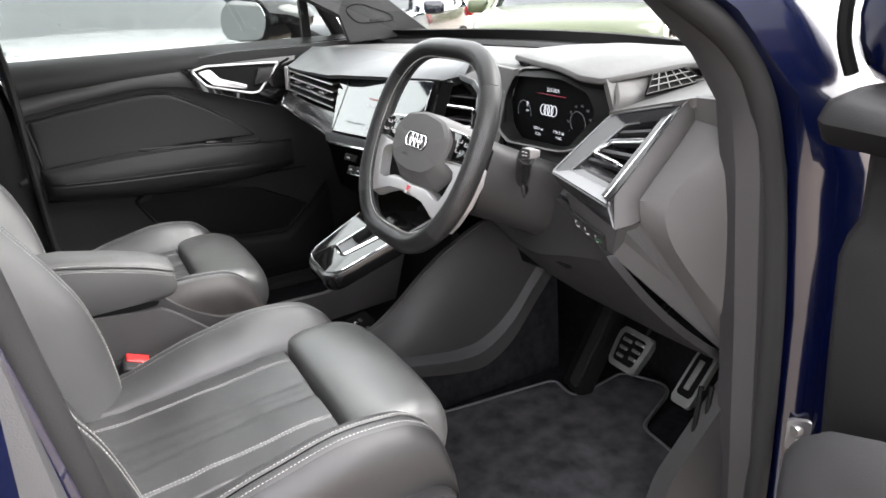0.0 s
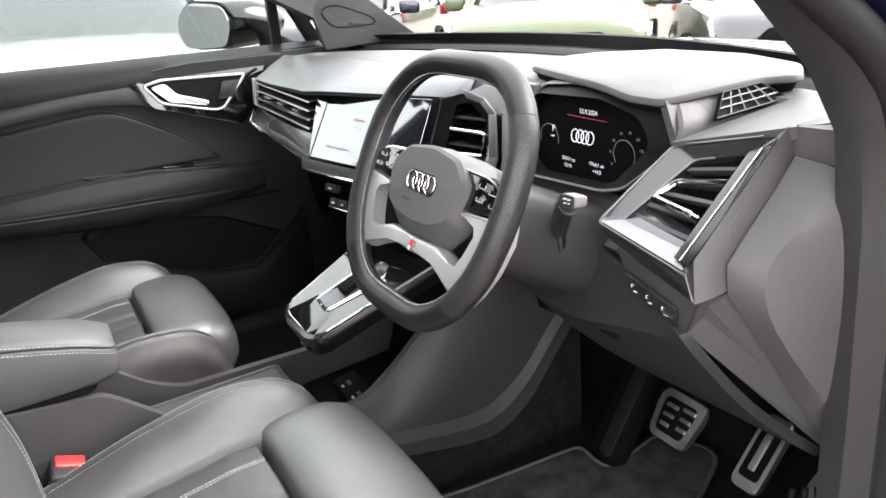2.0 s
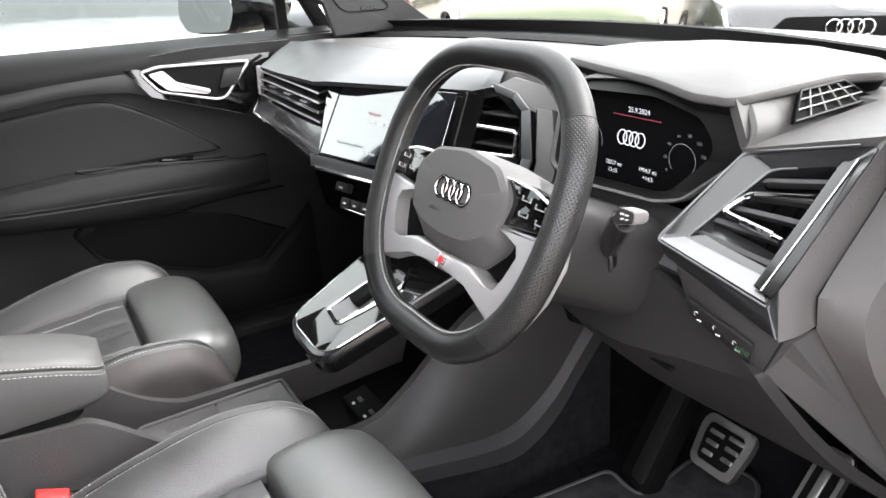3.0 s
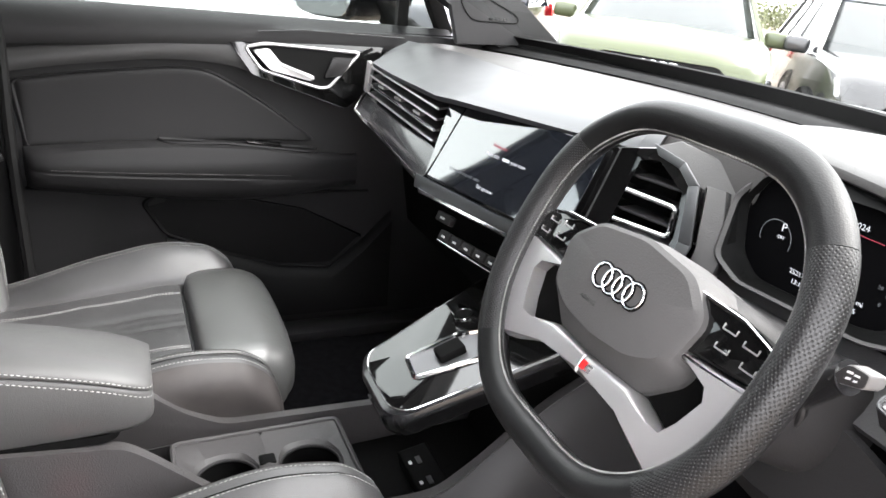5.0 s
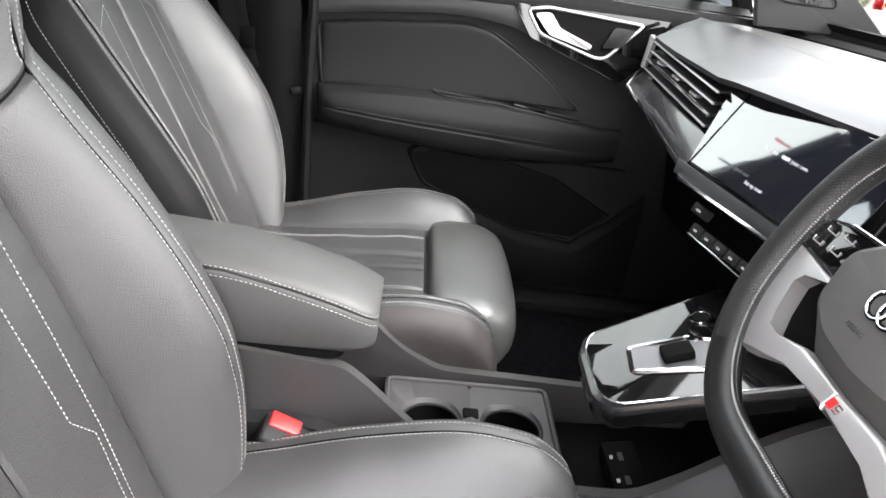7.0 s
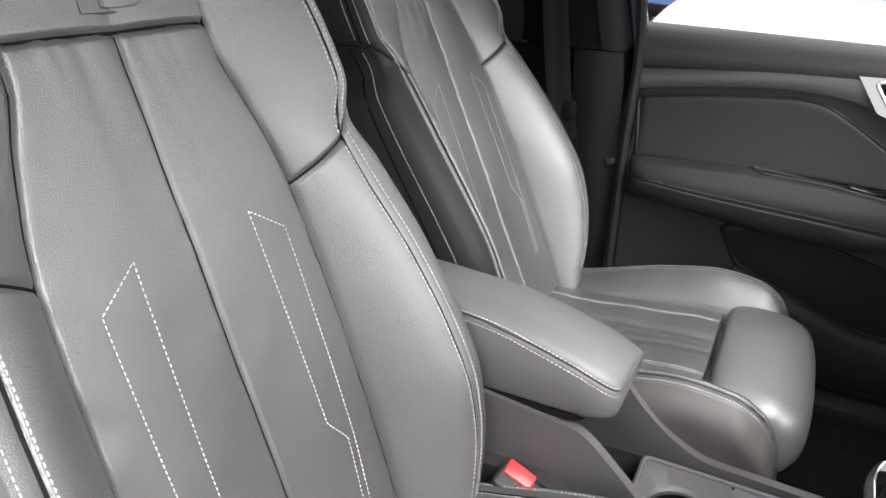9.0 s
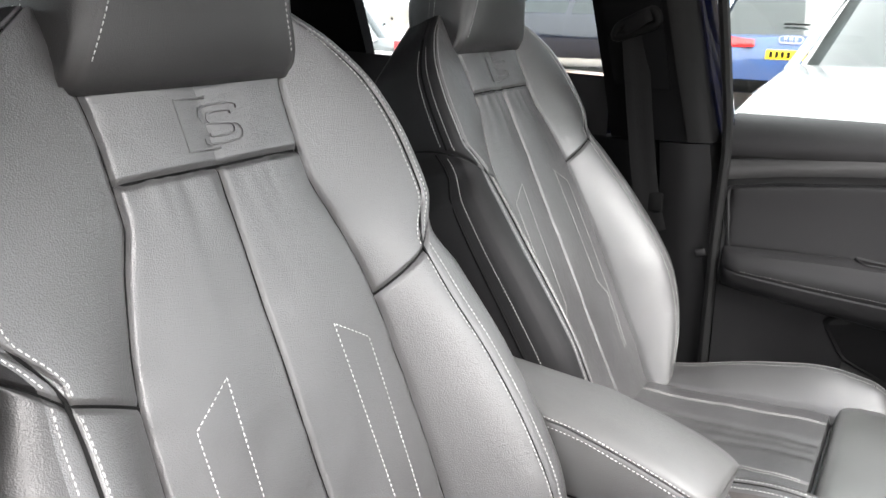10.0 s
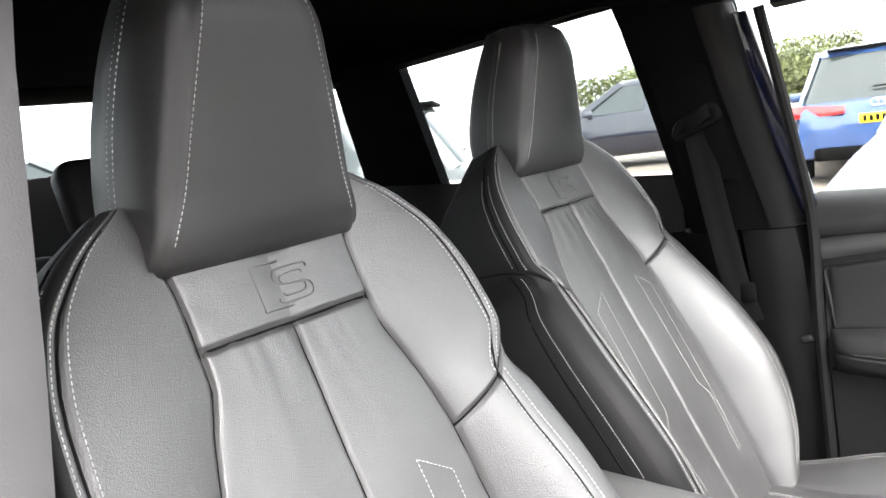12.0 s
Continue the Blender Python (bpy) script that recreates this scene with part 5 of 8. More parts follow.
# ---- centre console ----
def console():
    root = thing("centre_console", (0, 0.2, 0.43), "black centre console with two cup holders and a floating gear panel", "console")
    # side walls
    near_prof = [(-0.42, 0.44), (-0.42, 0.790), (-0.10, 0.779), (0.060, 0.761), (0.082, 0.758), (0.106, 0.739), (0.165, 0.683), (0.24, 0.620), (0.33, 0.603), (0.42, 0.599), (0.455, 0.602), (0.510, 0.638), (0.570, 0.688), (0.62, 0.722), (0.70, 0.762), (0.82, 0.79), (0.84, 0.44)]
    far_prof = [(-0.42, 0.44), (-0.42, 0.790), (0.04, 0.758), (0.065, 0.742), (0.112, 0.685), (0.155, 0.648), (0.205, 0.621), (0.44, 0.613), (0.48, 0.635), (0.545, 0.690), (0.60, 0.735), (0.70, 0.78), (0.80, 0.80), (0.82, 0.44)]
    for x0, dx, prof, mat_ in ((0.081, 0.014, near_prof, CONSOLE), (-0.105, -0.014, far_prof, CONSOLE)):
        bm = bmesh.new()
        slab(bm, [Vector((x0, v.x, v.y)) for v in round_poly([(p[0], p[1], 0) for p in prof], 0.02)], (dx, 0, 0), 0.004, 3)
        part("side_wall", bm, mat_, root, "grained grey-black console side")
    # ledge under the lid and the trim lip along the near wall
    bm = bmesh.new()
    slab(bm, [Vector((0.0955, v.x, v.y)) for v in round_poly([(-0.30, 0.40, 0), (-0.30, 0.690, 0), (0.05, 0.690, 0), (0.13, 0.655, 0), (0.20, 0.600, 0), (0.20, 0.40, 0)], 0.02)], (0.022, 0, 0), 0.008, 3)
    part("lower_cladding", bm, HARD, root, "black plastic lower cladding")
    # leaf-shaped flank beside the driver's footwell: main face, band lit by a lighter colour, lower band
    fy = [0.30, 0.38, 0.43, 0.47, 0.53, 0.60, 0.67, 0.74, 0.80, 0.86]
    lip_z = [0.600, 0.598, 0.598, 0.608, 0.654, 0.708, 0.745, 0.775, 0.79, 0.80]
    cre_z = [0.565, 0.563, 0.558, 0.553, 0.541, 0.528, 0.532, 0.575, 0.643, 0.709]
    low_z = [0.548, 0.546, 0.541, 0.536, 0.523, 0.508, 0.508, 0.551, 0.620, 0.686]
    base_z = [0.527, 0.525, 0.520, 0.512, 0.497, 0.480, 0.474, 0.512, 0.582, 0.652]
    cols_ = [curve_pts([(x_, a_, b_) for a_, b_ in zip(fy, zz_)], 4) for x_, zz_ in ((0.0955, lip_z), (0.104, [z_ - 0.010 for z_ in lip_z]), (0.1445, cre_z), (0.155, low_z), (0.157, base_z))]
    for nm_, i_, mat_, lab_ in (("flank", 0, HARD, "broad black flank panel"), ("flank_crease", 2, SOFT_DARK, "raised band along the flank, paler tone for the light on it"), ("flank_base", 3, HARD, "lower band of the flank")):
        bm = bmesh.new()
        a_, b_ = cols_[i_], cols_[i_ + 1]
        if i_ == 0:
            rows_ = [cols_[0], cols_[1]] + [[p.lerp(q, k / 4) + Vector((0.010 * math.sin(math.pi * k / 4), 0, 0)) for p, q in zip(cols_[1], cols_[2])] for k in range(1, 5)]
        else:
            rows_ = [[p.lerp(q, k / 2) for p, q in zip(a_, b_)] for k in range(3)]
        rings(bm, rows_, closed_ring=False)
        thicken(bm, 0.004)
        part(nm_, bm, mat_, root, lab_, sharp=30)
    bm = bmesh.new()
    rings(bm, [cols_[4], [Vector((0.160, p.y, 0.41)) for p in cols_[4]]], closed_ring=False)
    thicken(bm, 0.006)
    part("lower_flank", bm, CARPET, root)
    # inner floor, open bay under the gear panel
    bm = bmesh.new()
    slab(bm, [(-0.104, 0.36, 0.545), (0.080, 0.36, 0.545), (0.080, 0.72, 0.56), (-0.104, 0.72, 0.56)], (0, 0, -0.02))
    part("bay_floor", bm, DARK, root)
    bm = bmesh.new()
    m = Matrix.Rotation(radians(12), 4, "X")
    box(bm, (0.022, 0.466, 0.566), (0.110, 0.046, 0.030), 0.004, m, 3)
    usb = part("socket_block", bm, DARK, root, "black block with two small sockets")
    for k in (-1, 1):
        bm = bmesh.new()
        box(bm, (0.022 + 0.022 * k, 0.4615, 0.5815), (0.015, 0.007, 0.002), 0.0008, m)
        part("socket", bm, BINDING, usb)
        bm = bmesh.new()
        box(bm, (0.022 + 0.022 * k, 0.449, 0.5790), (0.006, 0.004, 0.0014), 0, m)
        part("socket_symbol", bm, PALE, usb)
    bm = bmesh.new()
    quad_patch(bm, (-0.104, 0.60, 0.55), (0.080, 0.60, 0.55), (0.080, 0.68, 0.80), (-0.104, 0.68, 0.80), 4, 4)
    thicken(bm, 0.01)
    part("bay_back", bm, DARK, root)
    # cup holder panel: a plate with two wells cut by building the plate round them
    cx0, cz = -0.010, 0.606
    wells = [(cx0, 0.197), (cx0, 0.306)]
    bm = bmesh.new()
    xs, y0, y1 = 0.082, 0.130, 0.366
    mid = 0.2515
    for (wx, wy), (ya, yb) in zip(wells, ((y0, mid), (mid, y1))):
        n = 48
        inner, outer = [], []
        for k in range(n):
            t = 2 * math.pi * k / n
            c, s = math.cos(t), math.sin(t)
            inner.append(Vector((wx + 0.041 * c, wy + 0.041 * s, cz)))
            f = min((xs - wx) / c if c > 1e-6 else ((-xs - 0.012 - wx) / c if c < -1e-6 else 9), (yb - wy) / s if s > 1e-6 else ((ya - wy) / s if s < -1e-6 else 9))
            outer.append(Vector((wx + f * c, wy + f * s, cz + 0.004)))
        low = [p + Vector((0, 0, -0.004)) for p in inner]
        deep = [Vector((wx + (p.x - wx) * 0.9, wy + (p.y - wy) * 0.9, cz - 0.055)) for p in inner]
        rings(bm, [outer, [p.lerp(q, 0.82) for p, q in zip(outer, inner)], [p + Vector((0, 0, -0.006)) for p in inner], low, deep], cap=False)
        bm.faces.new([bm.verts.new(p) for p in deep])
    cup = part("cup_holder", bm, CONSOLE, root, "satin grey cup holder insert", sharp=30)
    bm = bmesh.new()
    sweep(bm, round_poly([(-0.092, y0 + 0.004, cz + 0.004), (-0.092, y1 - 0.003, cz + 0.004), (0.080, y1 - 0.003, cz + 0.004), (0.080, y0 + 0.004, cz + 0.004)], 0.012), circle(0.004, 8), closed=True)
    part("insert_rim", bm, CONSOLE, cup)
    bm = bmesh.new()
    slab(bm, [(-0.095, y1 - 0.001, cz + 0.002), (0.081, y1 - 0.001, cz + 0.002), (0.081, y1 + 0.006, 0.545), (-0.095, y1 + 0.006, 0.545)], (0, -0.006, 0), 0.001)
    part("insert_front", bm, HARD, cup)
    for (wx, wy) in wells:
        bm = bmesh.new()
        tube(bm, [(wx + 0.0405 * math.cos(t), wy + 0.0405 * math.sin(t), cz - 0.004) for t in [2 * math.pi * k / 36 for k in range(36)]], 0.0022, closed=True, n=6)
        part("cup_rim", bm, HARD, root)
        bm = bmesh.new()
        bmesh.ops.create_cone(bm, cap_ends=True, segments=36, radius1=0.036, radius2=0.0405, depth=0.05, matrix=Matrix.Translation((wx, wy, cz - 0.030)))
        bmesh.ops.delete(bm, geom=[f for f in bm.faces if f.normal.z > 0.9], context="FACES_ONLY")
        part("cup_well", bm, DARK, root)
    bm = bmesh.new()
    box(bm, (cx0 - 0.02, mid, cz - 0.005), (0.020, 0.022, 0.02), 0.003)
    part("cup_clip", bm, DARK, root)
    # floating gear panel
    g0, g1 = 0.383, 0.70
    gz = lambda y: 0.737 + (y - 0.385) * 0.36
    outline = [(-0.052, g0 + 0.004), (-0.020, g0 - 0.008), (0.075, g0 - 0.010), (0.100, g0 + 0.006), (0.128, 0.62), (0.13, g1), (-0.115, g1), (-0.112, 0.62)]
    pl = round_poly([(x, y, 0) for x, y in outline], 0.014, 4)
    c0 = Vector((0.01, 0.54, 0))
    lp = lambda k, dz: [Vector(((c0 + (p - c0) * k).x, (c0 + (p - c0) * k).y, gz((c0 + (p - c0) * k).y) + dz)) for p in pl]
    bm = bmesh.new()
    rings(bm, [lp(0.80, -0.045), lp(0.95, -0.036), lp(0.995, -0.020), lp(1.0, -0.012)])
    part("gear_panel_underside", bm, PIANO, root, "graphite gloss panel underside")
    bm = bmesh.new()
    rings(bm, [lp(1.0, -0.012), lp(1.006, -0.006), lp(0.995, 0.0), lp(0.955, 0.002)], cap=False)
    rim_ = part("gear_panel_rim", bm, GREY_GLOSS, root, "graphite rim of the gear panel")
    bm = bmesh.new()
    tube(bm, lp(0.957, 0.0024), 0.0010, closed=True, n=6)
    part("rim_line", bm, CHROME, rim_)
    bm = bmesh.new()
    rings(bm, [lp(0.955, 0.0015), lp(0.95, 0.0025), lp(0.5, 0.0025), lp(0.1, 0.0025)])
    top = part("gear_panel_top", bm, PIANO, root, "piano black panel face")
    bm = bmesh.new()
    w = [(0.000, 0.430), (0.046, 0.424), (0.070, 0.520), (0.050, 0.545), (0.022, 0.545), (0.0, 0.50)]
    slot = [Vector((x, y, gz(y) + 0.0045)) for x, y in w]
    sweep(bm, round_poly(slot, 0.006), [(-0.003, -0.002), (0.003, -0.002), (0.002, 0.002), (-0.002, 0.002)], closed=True)
    sel = part("selector_frame", bm, CHROME, top)
    bm = bmesh.new()
    slab(bm, [p + Vector((0, 0, -0.003)) for p in round_poly(slot, 0.006)], (0, 0, 0.0012))
    part("selector_bed", bm, FACET, sel)
    bm = bmesh.new()
    box(bm, (0.030, 0.478, gz(0.478) + 0.008), (0.026, 0.038, 0.014), 0.003, Matrix.Rotation(radians(20), 4, "X"))
    part("gear_selector", bm, DARK, sel)
    bm = bmesh.new()
    box(bm, (0.050, 0.522, gz(0.522) + 0.005), (0.018, 0.020, 0.005), 0.002, Matrix.Rotation(radians(20), 4, "X"))
    part("parking_button", bm, HARD, sel)
    for k, ch in enumerate("RND"):
        text_part("selector_letter", ch, 0.007, Matrix.Translation((0.012 + 0.010 * k * 0, 0.505 - 0.012 * k, gz(0.505 - 0.012 * k) + 0.006)) @ Matrix.Rotation(radians(20), 4, "X"), PALE, sel)
    bm = bmesh.new()
    ctr = Vector((-0.036, 0.527, gz(0.527) + 0.004))
    tube(bm, [ctr + Vector((0.0125 * math.cos(t), 0.0125 * math.sin(t), 0.0045 * math.sin(t))) for t in [2 * math.pi * k / 24 for k in range(24)]], 0.0016, closed=True, n=6)
    part("start_button_ring", bm, CHROME, top)
    bm = bmesh.new()
    bmesh.ops.create_cone(bm, cap_ends=True, segments=24, radius1=0.0115, radius2=0.0105, depth=0.003, matrix=Matrix.Translation(ctr) @ Matrix.Rotation(radians(20), 4, "X"))
    part("start_button", bm, DARK, top)
    bm = bmesh.new()
    ctr = Vector((0.066, 0.60, gz(0.60) + 0.004))
    bmesh.ops.create_cone(bm, cap_ends=True, segments=24, radius1=0.014, radius2=0.013, depth=0.008, matrix=Matrix.Translation(ctr) @ Matrix.Rotation(radians(20), 4, "X"))
    part("volume_wheel", bm, DARK, top)
    bm = bmesh.new()
    c = Vector((0.03, 0.655, gz(0.655) + 0.004))
    slab(bm, [c + Vector((-0.006, -0.004, -0.0015)), c + Vector((0.006, -0.004, -0.0015)), c + Vector((0, 0.006, 0.002))], (0, 0, 0.0006))
    part("hazard_triangle", bm, RED, top)


def armrest():
    root = thing("armrest", (0.0, -0.1, 0.764), "padded black leather armrest lid with double stitching on the console", "armrest")
    bm = bmesh.new()
    loops = []
    ends = [(0.1145, 0.40), (0.113, 0.58), (0.109, 0.74), (0.101, 0.87), (0.088, 0.96), (0.068, 1.0), (0.02, 1.0), (-0.05, 1.0), (-0.2, 1.0), (-0.36, 1.0)]
    for y, k in ends:
        seam = 0.8525 - 0.24 * y - 0.5 * y * y - 2.5 * max(0.0, y - 0.06) ** 2 if y > -0.05 else 0.8633 - 0.06 * (y + 0.05)
        top, bot = seam + 0.015, 0.771
        w = 0.092 * (1 - 0.42 * (1 - k))
        f = 0.35 + 0.65 * k
        hi, lo = (top - seam) * f, (seam - bot) * (0.55 + 0.45 * k)
        pr = [(-w * 0.82, seam - hi * 3.0), (-w * 0.80, seam - hi * 2.2), (-w * 0.70, seam - hi * 1.5), (-w * 0.4, seam - hi * 0.5), (0, seam + hi * 0.3), (w * 0.5, seam + hi * 0.85), (w * 0.86, seam + hi * 0.90), (w * 0.955, seam + hi * 0.60), (w * 0.992, seam + 0.0045), (w * 0.985, seam + 0.0012), (w * 0.968, seam), (w * 0.985, seam - 0.0012), (w * 0.995, seam - 0.0045), (w * 0.985, seam - lo * 0.45), (w * 0.955, seam - lo * 0.85), (w * 0.90, seam - lo), (-w * 0.74, seam - lo), (-w * 0.82, seam - lo * 0.8)]
        loops.append([Vector((0.001 + x, y, z)) for x, z in pr])
    rings(bm, loops)
    part("lid", bm, LID_LEATHER, root, sharp=60)
    bm = bmesh.new()
    for j, up in ((8, 0.0010), (12, -0.0010)):
        for s in (1,):
            pts = [lp[j] + Vector((0.0006, 0, up)) for lp in reversed(loops)]
            stitches(bm, curve_pts(pts, 5), (1, 0, 0.2))
    part("stitching", bm, THREAD, root, kind="stuff")
    bm = bmesh.new()
    slab(bm, round_poly([(-0.09, -0.40, 0.764), (0.088, -0.40, 0.764), (0.088, 0.080, 0.764), (-0.09, 0.080, 0.764)], 0.02), (0, 0, 0.009))
    part("lid_base", bm, DARK, root)


def buckle(x, y, z, label):
    root = thing("seat_belt_buckle", (x, y, z - 0.09), label, "buckle", "belt buckles")
    m = Matrix.Rotation(radians(-24), 4, "X") @ Matrix.Rotation(radians(14), 4, "Y")
    bm = bmesh.new()
    box(bm, (x - 0.001, y - 0.010, z - 0.046), (0.038, 0.066, 0.090), 0.006, m, 3)
    part("case", bm, HARD, root)
    bm = bmesh.new()
    box(bm, (x + 0.001, y, z + 0.000), (0.020, 0.036, 0.005), 0.002, m, 3)
    part("release_button", bm, RED, root, "red release button")
    bm = bmesh.new()
    box(bm, (x - 0.004, y - 0.015, z - 0.085), (0.030, 0.012, 0.07), 0.003, m)
    part("stem", bm, DARK, root)


console()
armrest()
buckle(0.121, 0.024, 0.695, "black belt buckle with a red button beside the driver's seat")


# ---- passenger door ----
def passenger_door():
    root = thing("passenger_door", (-0.74, 0.3, 0.45), "closed passenger door with black trim, silver handle and stitched armrest", "car door")
    D = lambda y, z, x=-0.705: Vector((x, y, z))
    def face(y, z):
        """Inner trim depth: curves inwards to the front and out to the belt."""
        return -0.722 + 0.03 * max(0, y) ** 1.5 + 0.015 * math.exp(-((z - 0.80) / 0.10) ** 2)
    bm = bmesh.new()
    ylist = [-0.075 + 1.05 * k / 40 for k in range(41)]
    zlist = [0.395 + 0.70 * k / 40 for k in range(41)]
    sheet(bm, lambda y, z: Vector((face(y, z) - 0.012, y, z)), ylist, zlist)
    part("door_card", bm, DOOR_TRIM, root)
    # belt pad
    bm = bmesh.new()
    loops = []
    for y in [-0.08 + 0.86 * k / 16 for k in range(17)]:
        b = 1.062 + 0.010 * math.sin((y + 0.1) * 2) - 0.01 * max(0, y - 0.5)
        f = face(y, 1.06)
        top = 1.123 - 0.022 * (y + 0.1)
        loops.append([Vector((f + 0.004, y, b - 0.016)), Vector((f + 0.010, y, b)), Vector((f + 0.004, y, b + 0.022)), Vector((f - 0.015, y, top - 0.012)), Vector((f - 0.040, y, top)), Vector((f - 0.06, y, top)), Vector((f - 0.06, y, b - 0.016))])
    rings(bm, loops)
    part("belt_pad", bm, DOOR_TRIM, root, "soft grained window-sill pad", sharp=50)
    # trim strip under the belt, ending in a slant at the handle panel
    SY, SL, SH = [-0.111, 0.045, 0.205, 0.30, 0.345], [0.993, 1.015, 1.028, 1.021, 1.008], [1.032, 1.053, 1.069, 1.075, 1.078]
    bm = bmesh.new()
    def strip(u, v):
        y = -0.085 + (0.43 - 0.052 * v) * u
        lo, hi = spl(y, SY, SL), spl(y, SY, SH)
        z = lo + (hi - lo) * v
        return Vector((face(y, z) + 0.003 + 0.006 * math.sin(math.pi * min(1.0, 0.12 + v)) - 0.008 * max(0.0, (v - 0.8) / 0.2), y, z))
    sheet(bm, strip, [k / 24 for k in range(25)], [0, 0.04, 0.1, 0.25, 0.5, 0.75, 0.9, 1.0])
    thicken(bm, 0.006)
    part("decor_strip", bm, material("dark_decor_weave", (0.023, 0.0226, 0.0228), 0.45, grain=0.5, grain_scale=500, spec=0.3), root, "dark decor strip", sharp=50)
    # upper inset panel, framed by a narrow bright-edged step
    shape = [(-0.054, 0.858), (-0.070, 0.981), (0.044, 0.997), (0.215, 1.011), (0.262, 1.006), (0.300, 0.988), (0.372, 0.944), (0.472, 0.868), (0.307, 0.866)]
    poly = round_poly([(a, b, 0) for a, b in shape], 0.016)
    ctr_ = Vector((0.17, 0.925, 0))
    bm = bmesh.new()
    loops = []
    for grow_, dx in ((1.04, -0.012), (1.03, -0.0065), (1.015, -0.005), (1.0, -0.0085)):
        loops.append([Vector((face(v.x, v.y) + dx, ctr_.x + (v.x - ctr_.x) * grow_, ctr_.y + (v.y - ctr_.y) * grow_)) for v in poly])
    rings(bm, loops, cap=False)
    part("inset_frame", bm, DOOR_TRIM, root, sharp=25)
    bm = bmesh.new()
    def inset(u, v):
        y = -0.066 + 0.532 * u
        lo = spl(y, [-0.066, 0.307, 0.472], [0.859, 0.866, 0.868])
        hi = spl(y, [-0.070, 0.044, 0.215, 0.262, 0.300, 0.372, 0.472], [0.981, 0.997, 1.011, 1.006, 0.988, 0.944, 0.869])
        edge = min(u / 0.02, (1 - u) / 0.03, v / 0.06, (1 - v) / 0.05, 1.0)
        return Vector((face(y, lo + (hi - lo) * v) - 0.0095 + 0.0045 * edge ** 0.5, y, lo + (hi - lo) * v))
    sheet(bm, inset, [0, 0.01, 0.02] + [0.04 + 0.92 * k / 30 for k in range(31)] + [0.97, 0.985, 1.0], [0, 0.03, 0.06] + [0.1 + 0.8 * k / 8 for k in range(9)] + [0.95, 0.975, 1.0])
    part("upper_inset", bm, DOOR_VINYL, root, "padded black vinyl inset", sharp=60)
    # armrest: a shelf with a stitched edge over a tapering underside
    bm = bmesh.new()
    loops = []
    for y, k in [(-0.066, 0.30), (-0.060, 0.62), (-0.045, 0.88), (-0.02, 1), (0.06, 1), (0.14, 1), (0.22, 0.98), (0.30, 0.93), (0.36, 0.86), (0.42, 0.74), (0.47, 0.58), (0.52, 0.40), (0.57, 0.22)]:
        f = face(y, 0.83) - 0.012
        crest = spl(y, [-0.06, 0.09, 0.30, 0.50], [0.838, 0.834, 0.827, 0.818])
        seam = spl(y, [-0.06, 0.09, 0.30, 0.50], [0.827, 0.814, 0.802, 0.786])
        under = spl(y, [-0.08, 0.13, 0.30, 0.42, 0.57], [0.787, 0.763, 0.748, 0.752, 0.770])
        shelf = spl(y, [-0.08, 0.17, 0.30, 0.52], [0.861, 0.872, 0.868, 0.838])
        d = 0.054 * k
        pr = [(0, shelf), (d * 0.45, shelf - 0.001), (d * 0.75, shelf - 0.006), (d * 0.94, crest + 0.010), (d, crest), (d * 1.0, seam + 0.0035), (d * 0.955, seam), (d * 0.99, seam - 0.0035), (d * 0.93, seam * 0.6 + under * 0.4), (d * 0.72, under + 0.008), (d * 0.45, under), (0, under - 0.004)]
        loops.append([Vector((f + x, y, z)) for x, z in pr])
    rings(bm, loops)
    arm = part("door_armrest", bm, DOOR_TRIM, root, "padded armrest with a stitched seam", sharp=35)
    bm = bmesh.new()
    stitches(bm, curve_pts([lp[5].lerp(lp[4], 0.25) + Vector((0.0004, 0, 0)) for lp in loops[3:10]], 6), (1, 0, 0.1), 0.0030, 0.0030, 0.0005)
    part("stitching", bm, RIM_THREAD, arm, kind="stuff")
    # grip recess along the shelf
    bm = bmesh.new()
    rc = [(0.165, 0.875, -0.716), (0.185, 0.871, -0.692), (0.30, 0.868, -0.690), (0.43, 0.852, -0.690), (0.47, 0.846, -0.694), (0.485, 0.850, -0.712)]
    line = round_poly([(x, y, z) for y, z, x in rc], 0.010)
    sweep(bm, line, circle(0.0028, 6), closed=True)
    pull = part("pull_rim", bm, DOOR_TRIM, arm)
    bm = bmesh.new()
    slab(bm, [v + Vector((0, 0, -0.003)) for v in line], (0, 0, 0.0030))
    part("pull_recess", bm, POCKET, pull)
    bm = bmesh.new()
    slab(bm, round_poly([(-0.710, 0.335, 0.8675), (-0.694, 0.335, 0.8665), (-0.694, 0.405, 0.8575), (-0.710, 0.405, 0.8590)], 0.003), (0, 0, 0.005), 0.0015)
    part("window_switch", bm, PIANO, pull)
    # gloss black handle panel
    bm = bmesh.new()
    poly = round_poly([(0.297, 1.078, 0), (0.347, 1.006, 0), (0.536, 0.940, 0), (0.585, 0.985, 0), (0.625, 1.085, 0), (0.45, 1.088, 0)], 0.005)
    slab(bm, [Vector((face(v.x, 1.03) - 0.004 + 0.16 * (1.08 - v.y), v.x, v.y)) for v in poly], (0.010, 0, 0), 0.003)
    hp = part("handle_panel", bm, PIANO, root, "piano black handle panel")
    ring = [(0.334, 1.057), (0.372, 1.065), (0.566, 1.054), (0.500, 0.984), (0.480, 0.982), (0.364, 1.015)]
    hx = lambda y, z: face(y, 1.03) + 0.008 + 0.16 * (1.08 - z)
    bm = bmesh.new()
    sweep(bm, round_poly([(hx(y, z), y, z) for y, z in ring], 0.010), circle(0.0034, 8, 0.0034), closed=True, up=(1, 0, 0))
    part("handle_ring", bm, SATIN, hp, "chrome surround")
